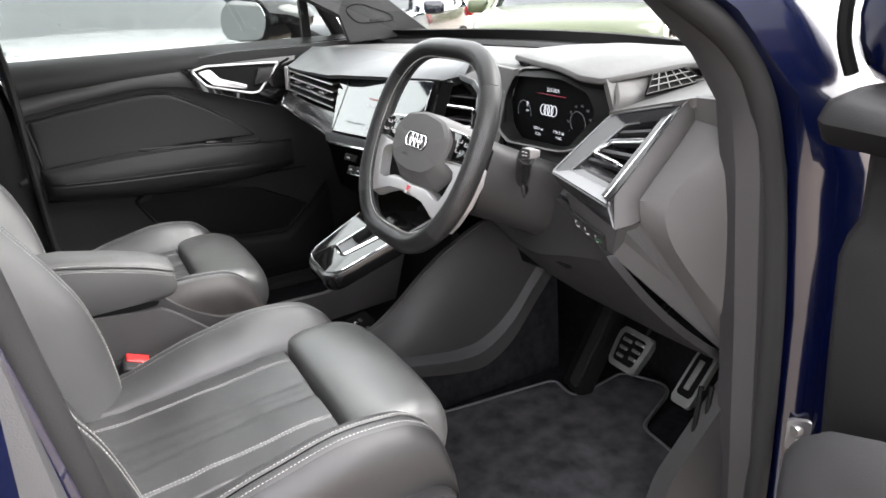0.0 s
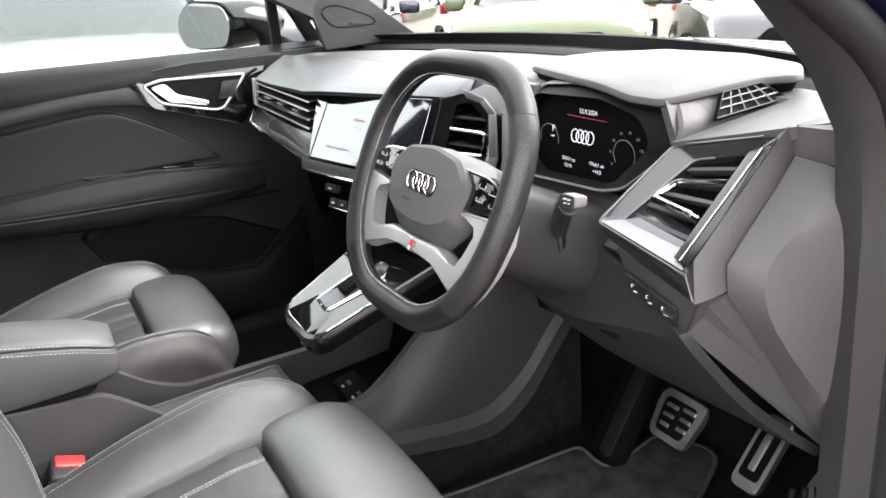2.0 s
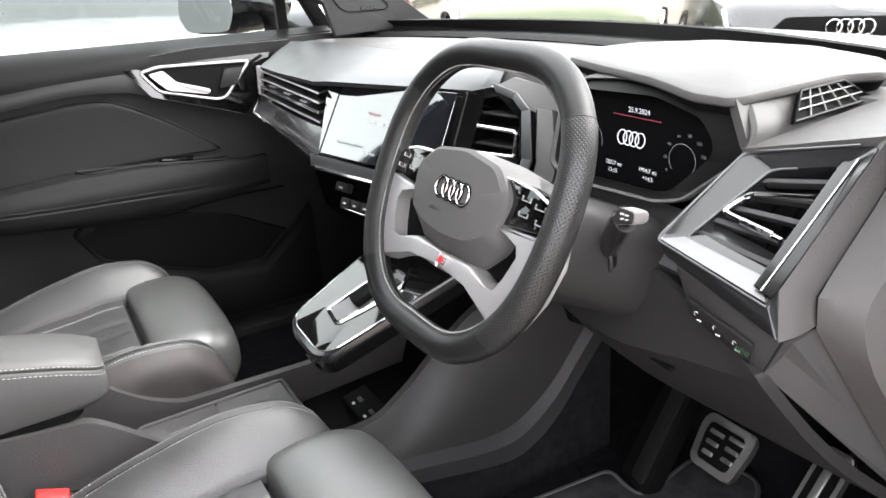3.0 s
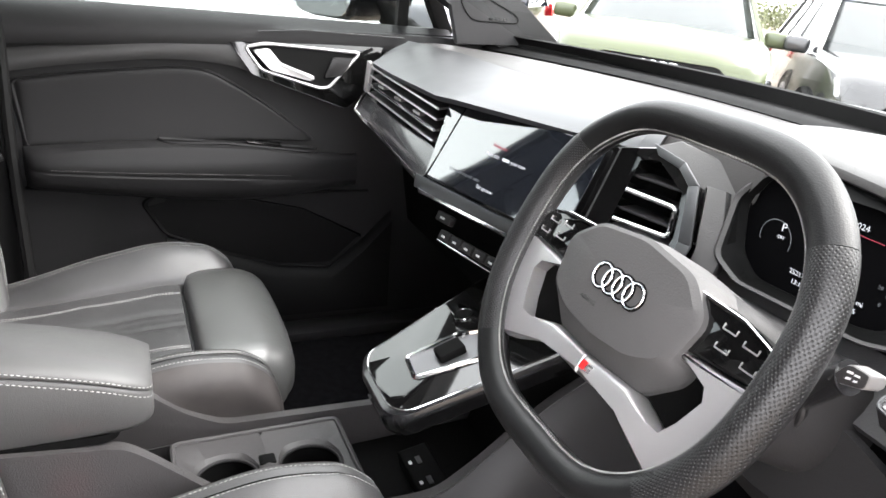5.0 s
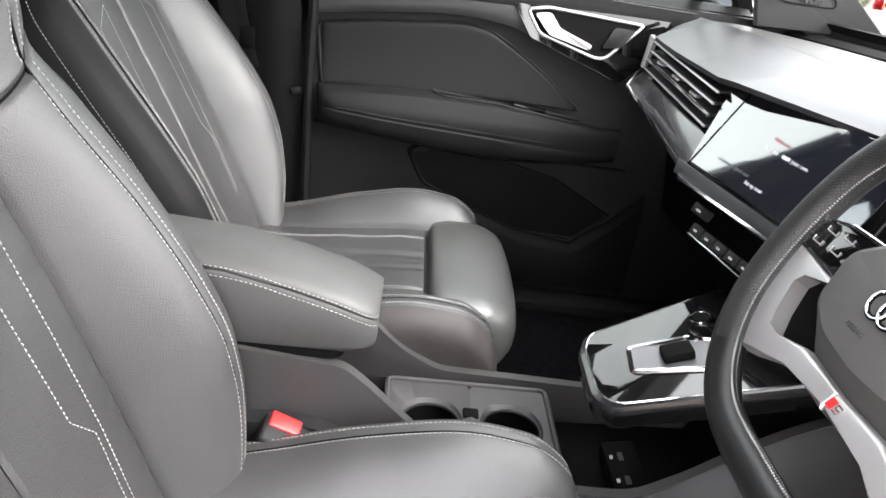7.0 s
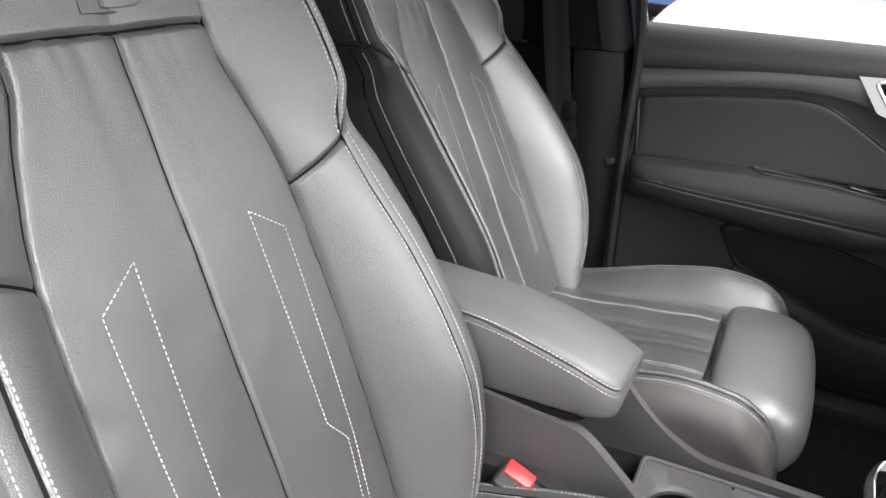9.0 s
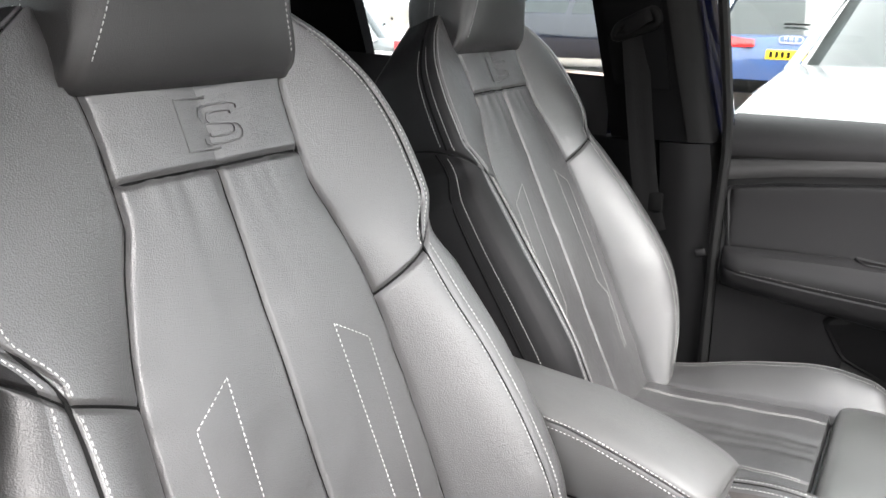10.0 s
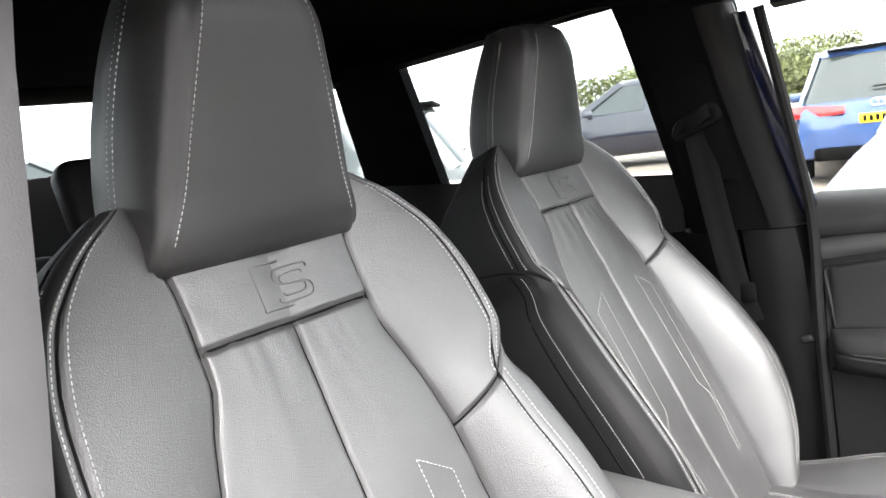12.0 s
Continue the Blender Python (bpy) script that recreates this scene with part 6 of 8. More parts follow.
    bm = bmesh.new()
    slab(bm, round_poly([(hx(y, z) - 0.004, y, z) for y, z in ring], 0.010), (0.0025, 0, 0))
    part("handle_bowl", bm, DARK, hp)
    bm = bmesh.new()
    slab(bm, round_poly([(hx(y, z), y, z) for y, z in [(0.348, 1.052), (0.380, 1.057), (0.402, 1.030), (0.470, 1.006), (0.464, 0.996), (0.382, 1.016)]], 0.006), (0.009, 0, 0), 0.003)
    part("lever", bm, SATIN, hp, "silver release lever")
    bm = bmesh.new()
    slab(bm, round_poly([(hx(y, z), y, z) for y, z in [(0.508, 1.044), (0.550, 1.043), (0.527, 1.008), (0.490, 1.004)]], 0.004), (0.005, 0, 0), 0.002)
    part("lock_switch", bm, HARD, hp)
    bm = bmesh.new()
    tube(bm, [(face(y, 1.09) + 0.012, y, z) for y, z in [(0.36, 1.088), (0.45, 1.094), (0.66, 1.088)]], 0.0012, n=6)
    part("chrome_line", bm, GREY_GLOSS, root)
    # map pocket
    bm = bmesh.new()
    pocket = [(0.132, 0.738), (0.165, 0.762), (0.265, 0.757), (0.455, 0.712), (0.594, 0.637), (0.520, 0.568), (0.400, 0.580), (0.287, 0.618), (0.172, 0.668)]
    ring_ = round_poly([(a, b, 0) for a, b in pocket], 0.012)
    pc_ = Vector((0.36, 0.665, 0))
    bm = bmesh.new()
    loops = [[Vector((face(v.x, v.y) + dx, pc_.x + (v.x - pc_.x) * k, pc_.y + (v.y - pc_.y) * k)) for v in ring_] for k, dx in ((1.03, -0.012), (1.01, -0.008), (0.99, -0.010), (0.96, -0.016), (0.5, -0.018))]
    rings(bm, loops)
    pk = part("map_pocket", bm, POCKET, root, "map pocket, its shade painted as a darker plastic", sharp=30)
    bm = bmesh.new()
    loops = []
    for y, t in ((0.172, 0.660), (0.23, 0.640), (0.287, 0.615), (0.40, 0.575), (0.52, 0.560), (0.60, 0.632), (0.66, 0.70)):
        f = face(y, 0.6)
        loops.append([Vector((f - 0.012, y, t)), Vector((f - 0.002, y, t - 0.004)), Vector((f + 0.010, y, t - 0.022)), Vector((f + 0.016, y, 0.46)), Vector((f - 0.012, y, 0.45))])
    rings(bm, loops)
    # darkened likewise: the dash's shadow on the lower door is in the colour
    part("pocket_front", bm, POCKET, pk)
    bm = bmesh.new()
    tube(bm, [(face(y, 0.78) - 0.008, y, z) for y, z in [(-0.07, 0.782), (0.13, 0.764), (0.35, 0.755), (0.6, 0.752)]], 0.003, n=6)
    part("card_joint", bm, DARK, root)
    # outer skin, window frame and glass
    bm = bmesh.new()
    quad_patch(bm, (-0.80, -0.10, 0.42), (-0.80, 0.95, 0.42), (-0.79, 0.95, 1.08), (-0.785, -0.10, 1.115), 8, 8, (-0.03, 0, 0))
    thicken(bm, 0.01)
    part("outer_skin", bm, BLUE, root, "navy blue painted skin")
    bm = bmesh.new()
    slab(bm, [(-0.772, -0.12, 1.11), (-0.772, 0.77, 1.10), (-0.745, 0.69, 1.24), (-0.64, 0.16, 1.475), (-0.635, -0.16, 1.50)], (-0.004, 0, 0))
    g = part("window_pane", bm, GLASS, root)
    g.visible_shadow = False
    bm = bmesh.new()
    fr = [(-0.77, 0.785, 1.09), (-0.745, 0.70, 1.24), (-0.655, 0.14, 1.485), (-0.665, -0.10, 1.49)]
    sweep(bm, round_poly(fr, 0.05, closed=False), [(-0.015, -0.012), (0.015, -0.012), (0.015, 0.012), (-0.015, 0.012)], up=(1, 0, 0.3))
    part("window_frame", bm, RUBBER, root)
    bm = bmesh.new()
    sweep(bm, [(-0.768, 0.678, 1.095), (-0.745, 0.672, 1.26)], [(-0.012, -0.008), (0.012, -0.008), (0.012, 0.008), (-0.012, 0.008)], up=(1, 0, 0))
    part("window_divider", bm, RUBBER, root, "black quarter-window bar")
    # sail panel with speaker
    bm = bmesh.new()
    sail = [(0.735, 1.19), (0.765, 1.085), (1.03, 1.088), (0.90, 1.185), (0.70, 1.32)]
    slab(bm, [(-0.655 + 0.0 * y - 0.09 * (z - 1.085) * 0 , y, z) for y, z in sail], (-0.02, 0, 0), 0.004)
    sl = part("sail_panel", bm, SOFT, root)
    bm = bmesh.new()
    tube(bm, round_poly([(-0.6535, y, z) for y, z in [(0.757, 1.178), (0.80, 1.190), (0.90, 1.150), (0.905, 1.132), (0.79, 1.135)]], 0.02), 0.0012, closed=True, n=5, up=(1, 0, 0))
    part("speaker_edge", bm, DARK, sl)
    bm = bmesh.new()
    for k in range(5):
        box(bm, (-0.6535, 0.835 + 0.009 * k, 1.140), (0.0008, 0.006, 0.005))
    part("badge_bars", bm, GREY_GLOSS, sl)
    # door mirror
    mir = thing("door_mirror", (-0.85, 0.72, 1.1), "black door mirror with a clear glass", "mirror")
    bm = bmesh.new()
    loops = []
    for y, k in ((0.63, 0.98), (0.64, 1.0), (0.70, 0.98), (0.76, 0.80), (0.80, 0.45)):
        pr = round_poly([(-1.085, 1.135, 0), (-1.075, 1.195, 0), (-1.03, 1.225, 0), (-0.91, 1.215, 0), (-0.875, 1.16, 0), (-0.90, 1.095, 0), (-1.05, 1.092, 0)], 0.03)
        c = Vector((-0.97, 1.155, 0))
        loops.append([Vector(((c + (p - c) * k).x, y + 0.5 * ((c + (p - c) * k).x + 0.86), (c + (p - c) * k).y)) for p in pr])
    rings(bm, loops)
    part("housing", bm, PIANO, mir)
    bm = bmesh.new()
    pr = round_poly([(-1.075, 1.138, 0), (-1.067, 1.190, 0), (-1.026, 1.217, 0), (-0.915, 1.207, 0), (-0.885, 1.158, 0), (-0.907, 1.102, 0), (-1.045, 1.099, 0)], 0.025)
    slab(bm, [(p.x, 0.618 + 0.5 * (p.x + 0.86) + 0.10 * (p.y - 1.155), p.y) for p in pr], (0, -0.002, 0))
    part("glass", bm, MIRROR, mir)
    bm = bmesh.new()
    tube(bm, [(-0.92, 0.70, 1.11), (-0.80, 0.73, 1.08), (-0.74, 0.74, 1.08)], 0.025, n=10)
    part("foot", bm, DARK, mir)


passenger_door()


# ---- floor, mats and pedals ----
def cabin_floor():
    bm = bmesh.new()
    def fl(x, y):
        z = 0.405 + 0.55 * max(0, y - 0.98)
        return Vector((x, y, z))
    sheet(bm, fl, [-0.72 + 1.44 * k / 16 for k in range(17)], [-2.1 + 3.3 * k / 60 for k in range(61)])
    thicken(bm, 0.02)
    ob = part("cabin_floor", bm, CARPET, None, "black carpeted cabin floor", kind="structure", category="floor")
    root = thing("floor_mat", (0.4, 0.55, 0.425), "black velour floor mat with a bound edge on the carpet", "floor mat", "floor mats")
    edge = [(0.170, 0.16), (0.190, 0.48), (0.206, 0.56), (0.232, 0.795), (0.276, 0.786), (0.306, 0.790), (0.305, 0.83), (0.290, 0.925), (0.372, 0.966), (0.400, 0.952), (0.458, 0.826), (0.570, 0.815), (0.622, 0.79), (0.625, 0.40), (0.60, 0.16)]
    pl = round_poly([(x, y, 0.426) for x, y in edge], 0.022)
    bm = bmesh.new()
    slab(bm, pl, (0, 0, 0.008), 0.002)
    part("velour", bm, MAT, root)
    bm = bmesh.new()
    tube(bm, [p + Vector((0, 0, 0.006)) for p in pl], 0.0045, closed=True, n=6)
    part("binding", bm, BINDING, root)
    root = thing("floor_mat", (-0.4, 0.55, 0.425), "black velour passenger floor mat on the carpet", "floor mat", "floor mats")
    pl = round_poly([(x, y, 0.426) for x, y in [(-0.17, 0.16), (-0.18, 0.85), (-0.60, 0.85), (-0.63, 0.16)]], 0.03)
    bm = bmesh.new()
    slab(bm, pl, (0, 0, 0.008), 0.002)
    # carpet's darker tone instead of MAT, painting in the footwell's shade
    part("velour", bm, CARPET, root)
    # foot rest
    root = thing("foot_rest", (0.26, 0.85, 0.44), "ribbed black plastic foot rest beside the pedals", "foot rest")
    a, b, c, d = Vector((0.246, 0.803, 0.438)), Vector((0.312, 0.790, 0.436)), Vector((0.308, 0.925, 0.64)), Vector((0.262, 0.915, 0.64))
    n = (b - a).cross(d - a).normalized()
    bm = bmesh.new()
    slab(bm, round_poly([a, b, c, d], 0.012), n * -0.03, 0.004)
    part("plate", bm, DARK, root)
    bm = bmesh.new()
    e = lambda s, t: a.lerp(b, s).lerp(d.lerp(c, s), t) + n * 0.002
    slab(bm, round_poly([e(0.42, 0.05), e(0.86, 0.05), e(0.86, 0.95), e(0.42, 0.95)], 0.008), n * 0.004, 0.0015)
    part("rubber_pad", bm, RUBBER, root)


def pedal(name, c, w, h, lean, label, slots):
    root = thing(name, c, label, "pedal", "pedals")
    m = Matrix.Translation(c) @ Matrix.Rotation(radians(lean), 4, "X") @ Matrix.Rotation(radians(-4), 4, "Z")
    P = lambda x, z, d=0.0: m @ Vector((x, -d, z))
    bm = bmesh.new()
    k = 0.82 if slots > 1 else 1.0
    poly = round_poly([P(-w / 2 * k, -h / 2), P(w / 2 * k, -h / 2), P(w / 2, h / 2 * 0.4), P(w / 2 * 0.95, h / 2), P(-w / 2 * 0.95, h / 2), P(-w / 2, h / 2 * 0.4)], 0.010)
    n = (m.to_3x3() @ Vector((0, -1, 0))).normalized()
    slab(bm, poly, n * 0.012, 0.004, 3)
    part("steel_face", bm, STEEL, root, "brushed steel pedal face")
    cc = Vector(c)
    bm = bmesh.new()
    slab(bm, [cc + (p - cc) * 0.72 + n * 0.0122 for p in poly], n * 0.0015, 0.0006)
    rub = part("rubber_insert", bm, DARK, root)
    if slots > 1:
        for i in range(2):
            for j in range(3):
                bm = bmesh.new()
                q = P((i - 0.5) * w * 0.36 + 0.004, (j - 1) * h * 0.20 + (0.004 if i else 0), 0.0145)
                box(bm, q, (0.024 - 0.003 * (2 - j), 0.004, 0.0065), 0.0015, m.to_3x3().to_4x4())
                part("steel_bar", bm, STEEL, rub)
    else:
        bm = bmesh.new()
        box(bm, P(0, 0, 0.0145), (0.012, 0.004, h * 0.5), 0.002, m.to_3x3().to_4x4())
        part("steel_bar", bm, STEEL, rub)
    bm = bmesh.new()
    top = P(0.004, h * 0.3, -0.008)
    tube(bm, [top, top + Vector((0.012, 0.06, 0.09)), top + Vector((0.015, 0.07, 0.25))], 0.009, n=8, up=(1, 0, 0))
    part("arm", bm, DARK, root)


cabin_floor()
pedal("brake_pedal", (0.408, 0.845, 0.564), 0.088, 0.078, -38, "steel and rubber brake pedal above the mat", 6)
pedal("accelerator_pedal", (0.532, 0.885, 0.556), 0.046, 0.118, -42, "steel and rubber accelerator pedal above the mat", 1)


# ---- body shell round the cabin ----
def shell():
    # roof lining
    bm = bmesh.new()
    def roof(u, v):
        x = -0.60 + 1.20 * u
        y = 0.12 - 2.05 * v
        z = 1.49 + 0.055 * math.sin(math.pi * (0.18 + 0.62 * v)) + (0.045 + 0.08 * v) * (1 - (2 * u - 1) ** 4)
        return Vector((x, y, z))
    sheet(bm, roof, [k / 16 for k in range(17)], [k / 24 for k in range(25)])
    bmesh.ops.solidify(bm, geom=list(bm.faces), thickness=0.03)
    part("ceiling", bm, LINER, None, "black fabric roof lining of the car", kind="structure", category="ceiling")
    bm = bmesh.new()
    sheet(bm, lambda u, v: roof(u, v) + Vector(((u - 0.5) * 0.06, 0, 0.045)), [k / 16 for k in range(17)], [k / 24 for k in range(25)])
    thicken(bm, 0.006)
    part("roof_skin", bm, BLUE, None, "navy blue painted car roof", kind="structure", category="roof")
    # out of view: added header that closes the roof and shades the headrests
    bm = bmesh.new()
    sheet(bm, lambda u, v: Vector((-0.60 + 1.20 * u, 0.14 + 0.18 * v, 1.505 - 0.075 * v + 0.03 * (1 - (2 * u - 1) ** 4) - 0.02 * (2 * u - 1) ** 2)), [k / 12 for k in range(13)], [k / 4 for k in range(5)])
    thicken(bm, 0.012)
    part("windscreen_header", bm, LINER, None, "unseen black lining over the windscreen, added to shade the seat tops", kind="structure", category="trim")
    bm = bmesh.new()
    slab(bm, [(-0.75, 1.0, 0.40), (0.75, 1.0, 0.40), (0.75, 1.0, 1.06), (-0.75, 1.0, 1.06)], (0, 0.03, 0))
    part("firewall", bm, CARPET, None, "black carpeted front wall of the footwells", kind="structure", category="wall")
    # windscreen and its frame
    bm = bmesh.new()
    def ws(u, v):
        x = (-0.72 + 1.44 * u) * (1 - 0.18 * v)
        y = 1.13 - 0.22 * (2 * u - 1) ** 2 - 1.0 * v + 0.08 * (2 * u - 1) ** 2 * v
        return Vector((x, y, 1.085 + 0.42 * v + 0.03 * math.sin(math.pi * v)))
    sheet(bm, ws, [k / 20 for k in range(21)], [k / 12 for k in range(13)])
    w = part("windscreen", bm, GLASS, None, "clear curved windscreen", kind="structure", category="window")
    w.visible_shadow = False
    bm = bmesh.new()
    sweep(bm, [ws(k / 20, 0) + Vector((0, -0.012, 0.002)) for k in range(21)], [(-0.03, -0.008), (0.02, -0.012), (0.02, 0.010), (-0.01, 0.012)], up=(0, 0, 1))
    part("windscreen_seal", bm, RUBBER, None, "black rubber strip at the foot of the windscreen", kind="structure", category="trim")
    bm = bmesh.new()
    def band(u, v):
        g0, x0 = ws(u, 0.045), (-0.70 + 1.40 * u)
        y0 = 1.06 - 0.18 * (abs(x0) / 0.7) ** 2.2
        p = [Vector((x0, y0 - 0.035, 1.074)), Vector((x0, y0 - 0.02, 1.083)), Vector((x0, y0 + 0.02, 1.083)), g0 + Vector((0, -0.006, -0.002)), g0]
        k = min(3, int(v * 4))
        return p[k].lerp(p[k + 1], v * 4 - k)
    sheet(bm, band, [k / 20 for k in range(21)], [k / 8 for k in range(9)])
    thicken(bm, 0.004)
    part("windscreen_band", bm, RUBBER, None, "black band along the foot of the windscreen", kind="structure", category="trim", sharp=60)
    # pillars of the windscreen
    for s in (-1, 1):
        bm = bmesh.new()
        pts = curve_pts([(s * 0.70, 0.93, 1.075), (s * 0.695, 0.80, 1.165), (s * 0.665, 0.55, 1.295), (s * 0.62, 0.25, 1.415), (s * 0.585, 0.05, 1.475)], 6)
        sweep(bm, pts, [(-0.035, -0.03), (0.03, -0.03), (0.045, 0.0), (0.03, 0.03), (-0.035, 0.03)], up=(0, 0.5, 1))
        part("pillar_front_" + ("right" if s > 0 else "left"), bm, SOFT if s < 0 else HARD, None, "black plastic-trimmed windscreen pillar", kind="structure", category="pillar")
    # bonnet and wings seen through the glass
    bm = bmesh.new()
    sheet(bm, lambda u, v: Vector(((-0.78 + 1.56 * u) * (1 - 0.08 * v), 1.12 + 0.85 * v, 1.055 + 0.02 * math.sin(math.pi * u) - 0.03 * v - 0.14 * v ** 3)), [k / 12 for k in range(13)], [k / 12 for k in range(13)])
    thicken(bm, 0.01)
    part("bonnet", bm, BLUE, None, "navy blue painted bonnet", kind="structure", category="bonnet")
    # passenger centre pillar
    bm = bmesh.new()
    loops = []
    for z, y0, y1, x in ((0.44, -0.215, -0.082, -0.712), (0.70, -0.215, -0.084, -0.712), (0.83, -0.215, -0.086, -0.712), (1.0, -0.218, -0.092, -0.705), (1.065, -0.222, -0.10, -0.699)):
        loops.append([Vector((x - 0.05, y0, z)), Vector((x - 0.01, y0 + 0.01, z)), Vector((x, y0 + 0.05, z)), Vector((x, y1 - 0.045, z)), Vector((x - 0.012, y1 - 0.012, z)), Vector((x - 0.05, y1, z)), Vector((x - 0.09, y1, z)), Vector((x - 0.09, y0, z))])
    rings(bm, loops)
    part("pillar_centre_left", bm, PILLAR, None, "grey-black plastic centre pillar trim", kind="structure", category="pillar", sharp=50)
    bm = bmesh.new()
    slab(bm, [(-0.716, -0.36, 0.44), (-0.716, -0.212, 0.44), (-0.703, -0.219, 1.066), (-0.703, -0.36, 1.066)], (-0.06, 0, 0), 0.004)
    part("pillar_rear_lower_left", bm, LINER, None, "black trim behind the centre pillar", kind="structure", category="pillar")
    bm = bmesh.new()
    slab(bm, [(-0.735, -0.112, 1.085), (-0.735, -0.070, 1.085), (-0.648, -0.142, 1.48), (-0.648, -0.180, 1.48)], (-0.02, 0, 0), 0.003)
    part("door_frame_paint_left", bm, BLUE, None, "navy blue painted strip beside the door seal", kind="structure", category="pillar")
    bm = bmesh.new()
    loops = []
    for z, y0, y1, x in ((1.068, -0.325, -0.10, -0.698), (1.2, -0.34, -0.125, -0.672), (1.35, -0.36, -0.15, -0.640), (1.50, -0.38, -0.17, -0.60), (1.56, -0.39, -0.17, -0.58)):
        loops.append([Vector((x - 0.05, y0, z)), Vector((x - 0.01, y0 + 0.01, z)), Vector((x, y0 + 0.05, z)), Vector((x, y1 - 0.045, z)), Vector((x - 0.012, y1 - 0.012, z)), Vector((x - 0.05, y1, z)), Vector((x - 0.09, y1, z)), Vector((x - 0.09, y0, z))])
    rings(bm, loops)
    part("pillar_upper_left", bm, LINER, None, "black upper centre pillar trim", kind="structure", category="pillar", sharp=50)
    bm = bmesh.new()
    loops = []
    for z, y1, x in ((1.068, -0.10, -0.698), (1.2, -0.125, -0.672), (1.35, -0.15, -0.640), (1.50, -0.17, -0.60)):
        loops.append([Vector((x + 0.003, y1 - 0.050, z)), Vector((x + 0.001, y1 - 0.036, z)), Vector((x - 0.010, y1 - 0.009, z)), Vector((x - 0.05, y1 + 0.003, z)), Vector((x - 0.05, y1 - 0.05, z))])
    rings(bm, loops)
    part("pillar_edge_left", bm, POCKET, None, "grey-black edge of the centre pillar trim", kind="structure", category="pillar", sharp=60)
    bm = bmesh.new()
    tube(bm, curve_pts([(-0.70, -0.080, 0.44), (-0.705, -0.083, 0.85), (-0.712, -0.080, 1.06), (-0.690, -0.088, 1.20), (-0.640, -0.118, 1.48)], 6), 0.010, n=8, up=(1, 0, 0))
    part("seal_left", bm, RUBBER, None, "black rubber door seal", kind="structure", category="seal")
    bm = bmesh.new()
    box(bm, (-0.709, -0.108, 0.843), (0.012, 0.024, 0.016), 0.005, Matrix.Rotation(radians(20), 4, "X"), 3)
    part("pillar_catch", bm, DOOR_TRIM, None, "small rounded catch on the centre pillar trim", kind="structure", category="trim")
    bm = bmesh.new()
    slab(bm, [(-0.79, -0.14, 1.10), (-0.66, -0.19, 1.49), (-0.66, -0.22, 1.49), (-0.79, -0.17, 1.10)], (-0.02, 0, 0))
    part("pillar_paint_left", bm, BLUE, None, "navy blue painted pillar face", kind="structure", category="pillar")
    # driver's centre pillar: trim, flocked seal, painted jamb
    bm = bmesh.new()
    loops = []
    for z, y1, x in ((0.40, -0.015, 0.70), (0.60, -0.03, 0.705), (0.85, -0.045, 0.705), (1.05, -0.067, 0.652), (1.25, -0.080, 0.616), (1.40, -0.104, 0.588), (1.55, -0.13, 0.552)):
        loops.append([Vector((x, y1 - 0.30, z)), Vector((x, y1 - 0.05, z)), Vector((x + 0.010, y1 - 0.018, z)), Vector((x + 0.04, y1 - 0.008, z)), Vector((x + 0.10, y1 - 0.01, z)), Vector((x + 0.10, y1 - 0.30, z))])
    rings(bm, loops)
    part("pillar_centre_right", bm, SOFT, None, "grey-black centre pillar trim", kind="structure", category="pillar", sharp=50)
    bm = bmesh.new()
    line = curve_pts([(0.735, 0.10, 0.415), (0.737, 0.02, 0.44), (0.737, -0.02, 0.55), (0.737, -0.04, 0.80), (0.732, -0.065, 1.0), (0.705, -0.10, 1.25), (0.665, -0.135, 1.42), (0.625, -0.14, 1.52)], 6)
    tube(bm, line, 0.016, n=10, up=(1, 0, 0))
    part("seal_right", bm, SEAL, None, "grey flocked door seal on the centre pillar", kind="structure", category="seal")
    bm = bmesh.new()
    loops = []
    for z, y1, x in ((0.30, 0.0, 0.76), (0.50, -0.02, 0.765), (0.85, -0.05, 0.765), (1.05, -0.08, 0.755), (1.25, -0.115, 0.73), (1.45, -0.15, 0.69)):
        loops.append([Vector((x - 0.01, y1 + 0.005, z)), Vector((x + 0.03, y1 - 0.03, z)), Vector((x + 0.06, y1 - 0.09, z)), Vector((x + 0.065, y1 - 0.40, z)), Vector((x, y1 - 0.40, z))])
    rings(bm, loops)
    part("jamb_rear_right", bm, BLUE, None, "navy blue painted door jamb with a white sticker", kind="structure", category="jamb", sharp=50)
    bm = bmesh.new()
    slab(bm, [(0.805, -0.098, 0.90), (0.813, -0.125, 0.90), (0.813, -0.130, 1.00), (0.805, -0.103, 1.00)], (0.002, 0.002, 0))
    part("jamb_sticker", bm, PALE, None, "white data sticker on the blue jamb", category="sticker")
    # front door jamb: trim, seal, paint, check strap
    bm = bmesh.new()
    loops = []
    for z, y, x in ((0.38, 0.76, 0.72), (0.50, 0.765, 0.722), (0.80, 0.745, 0.722), (1.0, 0.728, 0.72), (1.09, 0.716, 0.715), (1.15, 0.675, 0.71), (1.22, 0.60, 0.70)):
        loops.append([Vector((x - 0.03, y - 0.012, z)), Vector((x, y - 0.02, z)), Vector((x + 0.022, y - 0.004, z)), Vector((x + 0.022, y + 0.10, z)), Vector((x - 0.03, y + 0.10, z))])
    rings(bm, loops)
    part("jamb_trim_right", bm, SOFT_DARK, None, "grey plastic trim beside the footwell", kind="structure", category="trim", sharp=50)
    bm = bmesh.new()
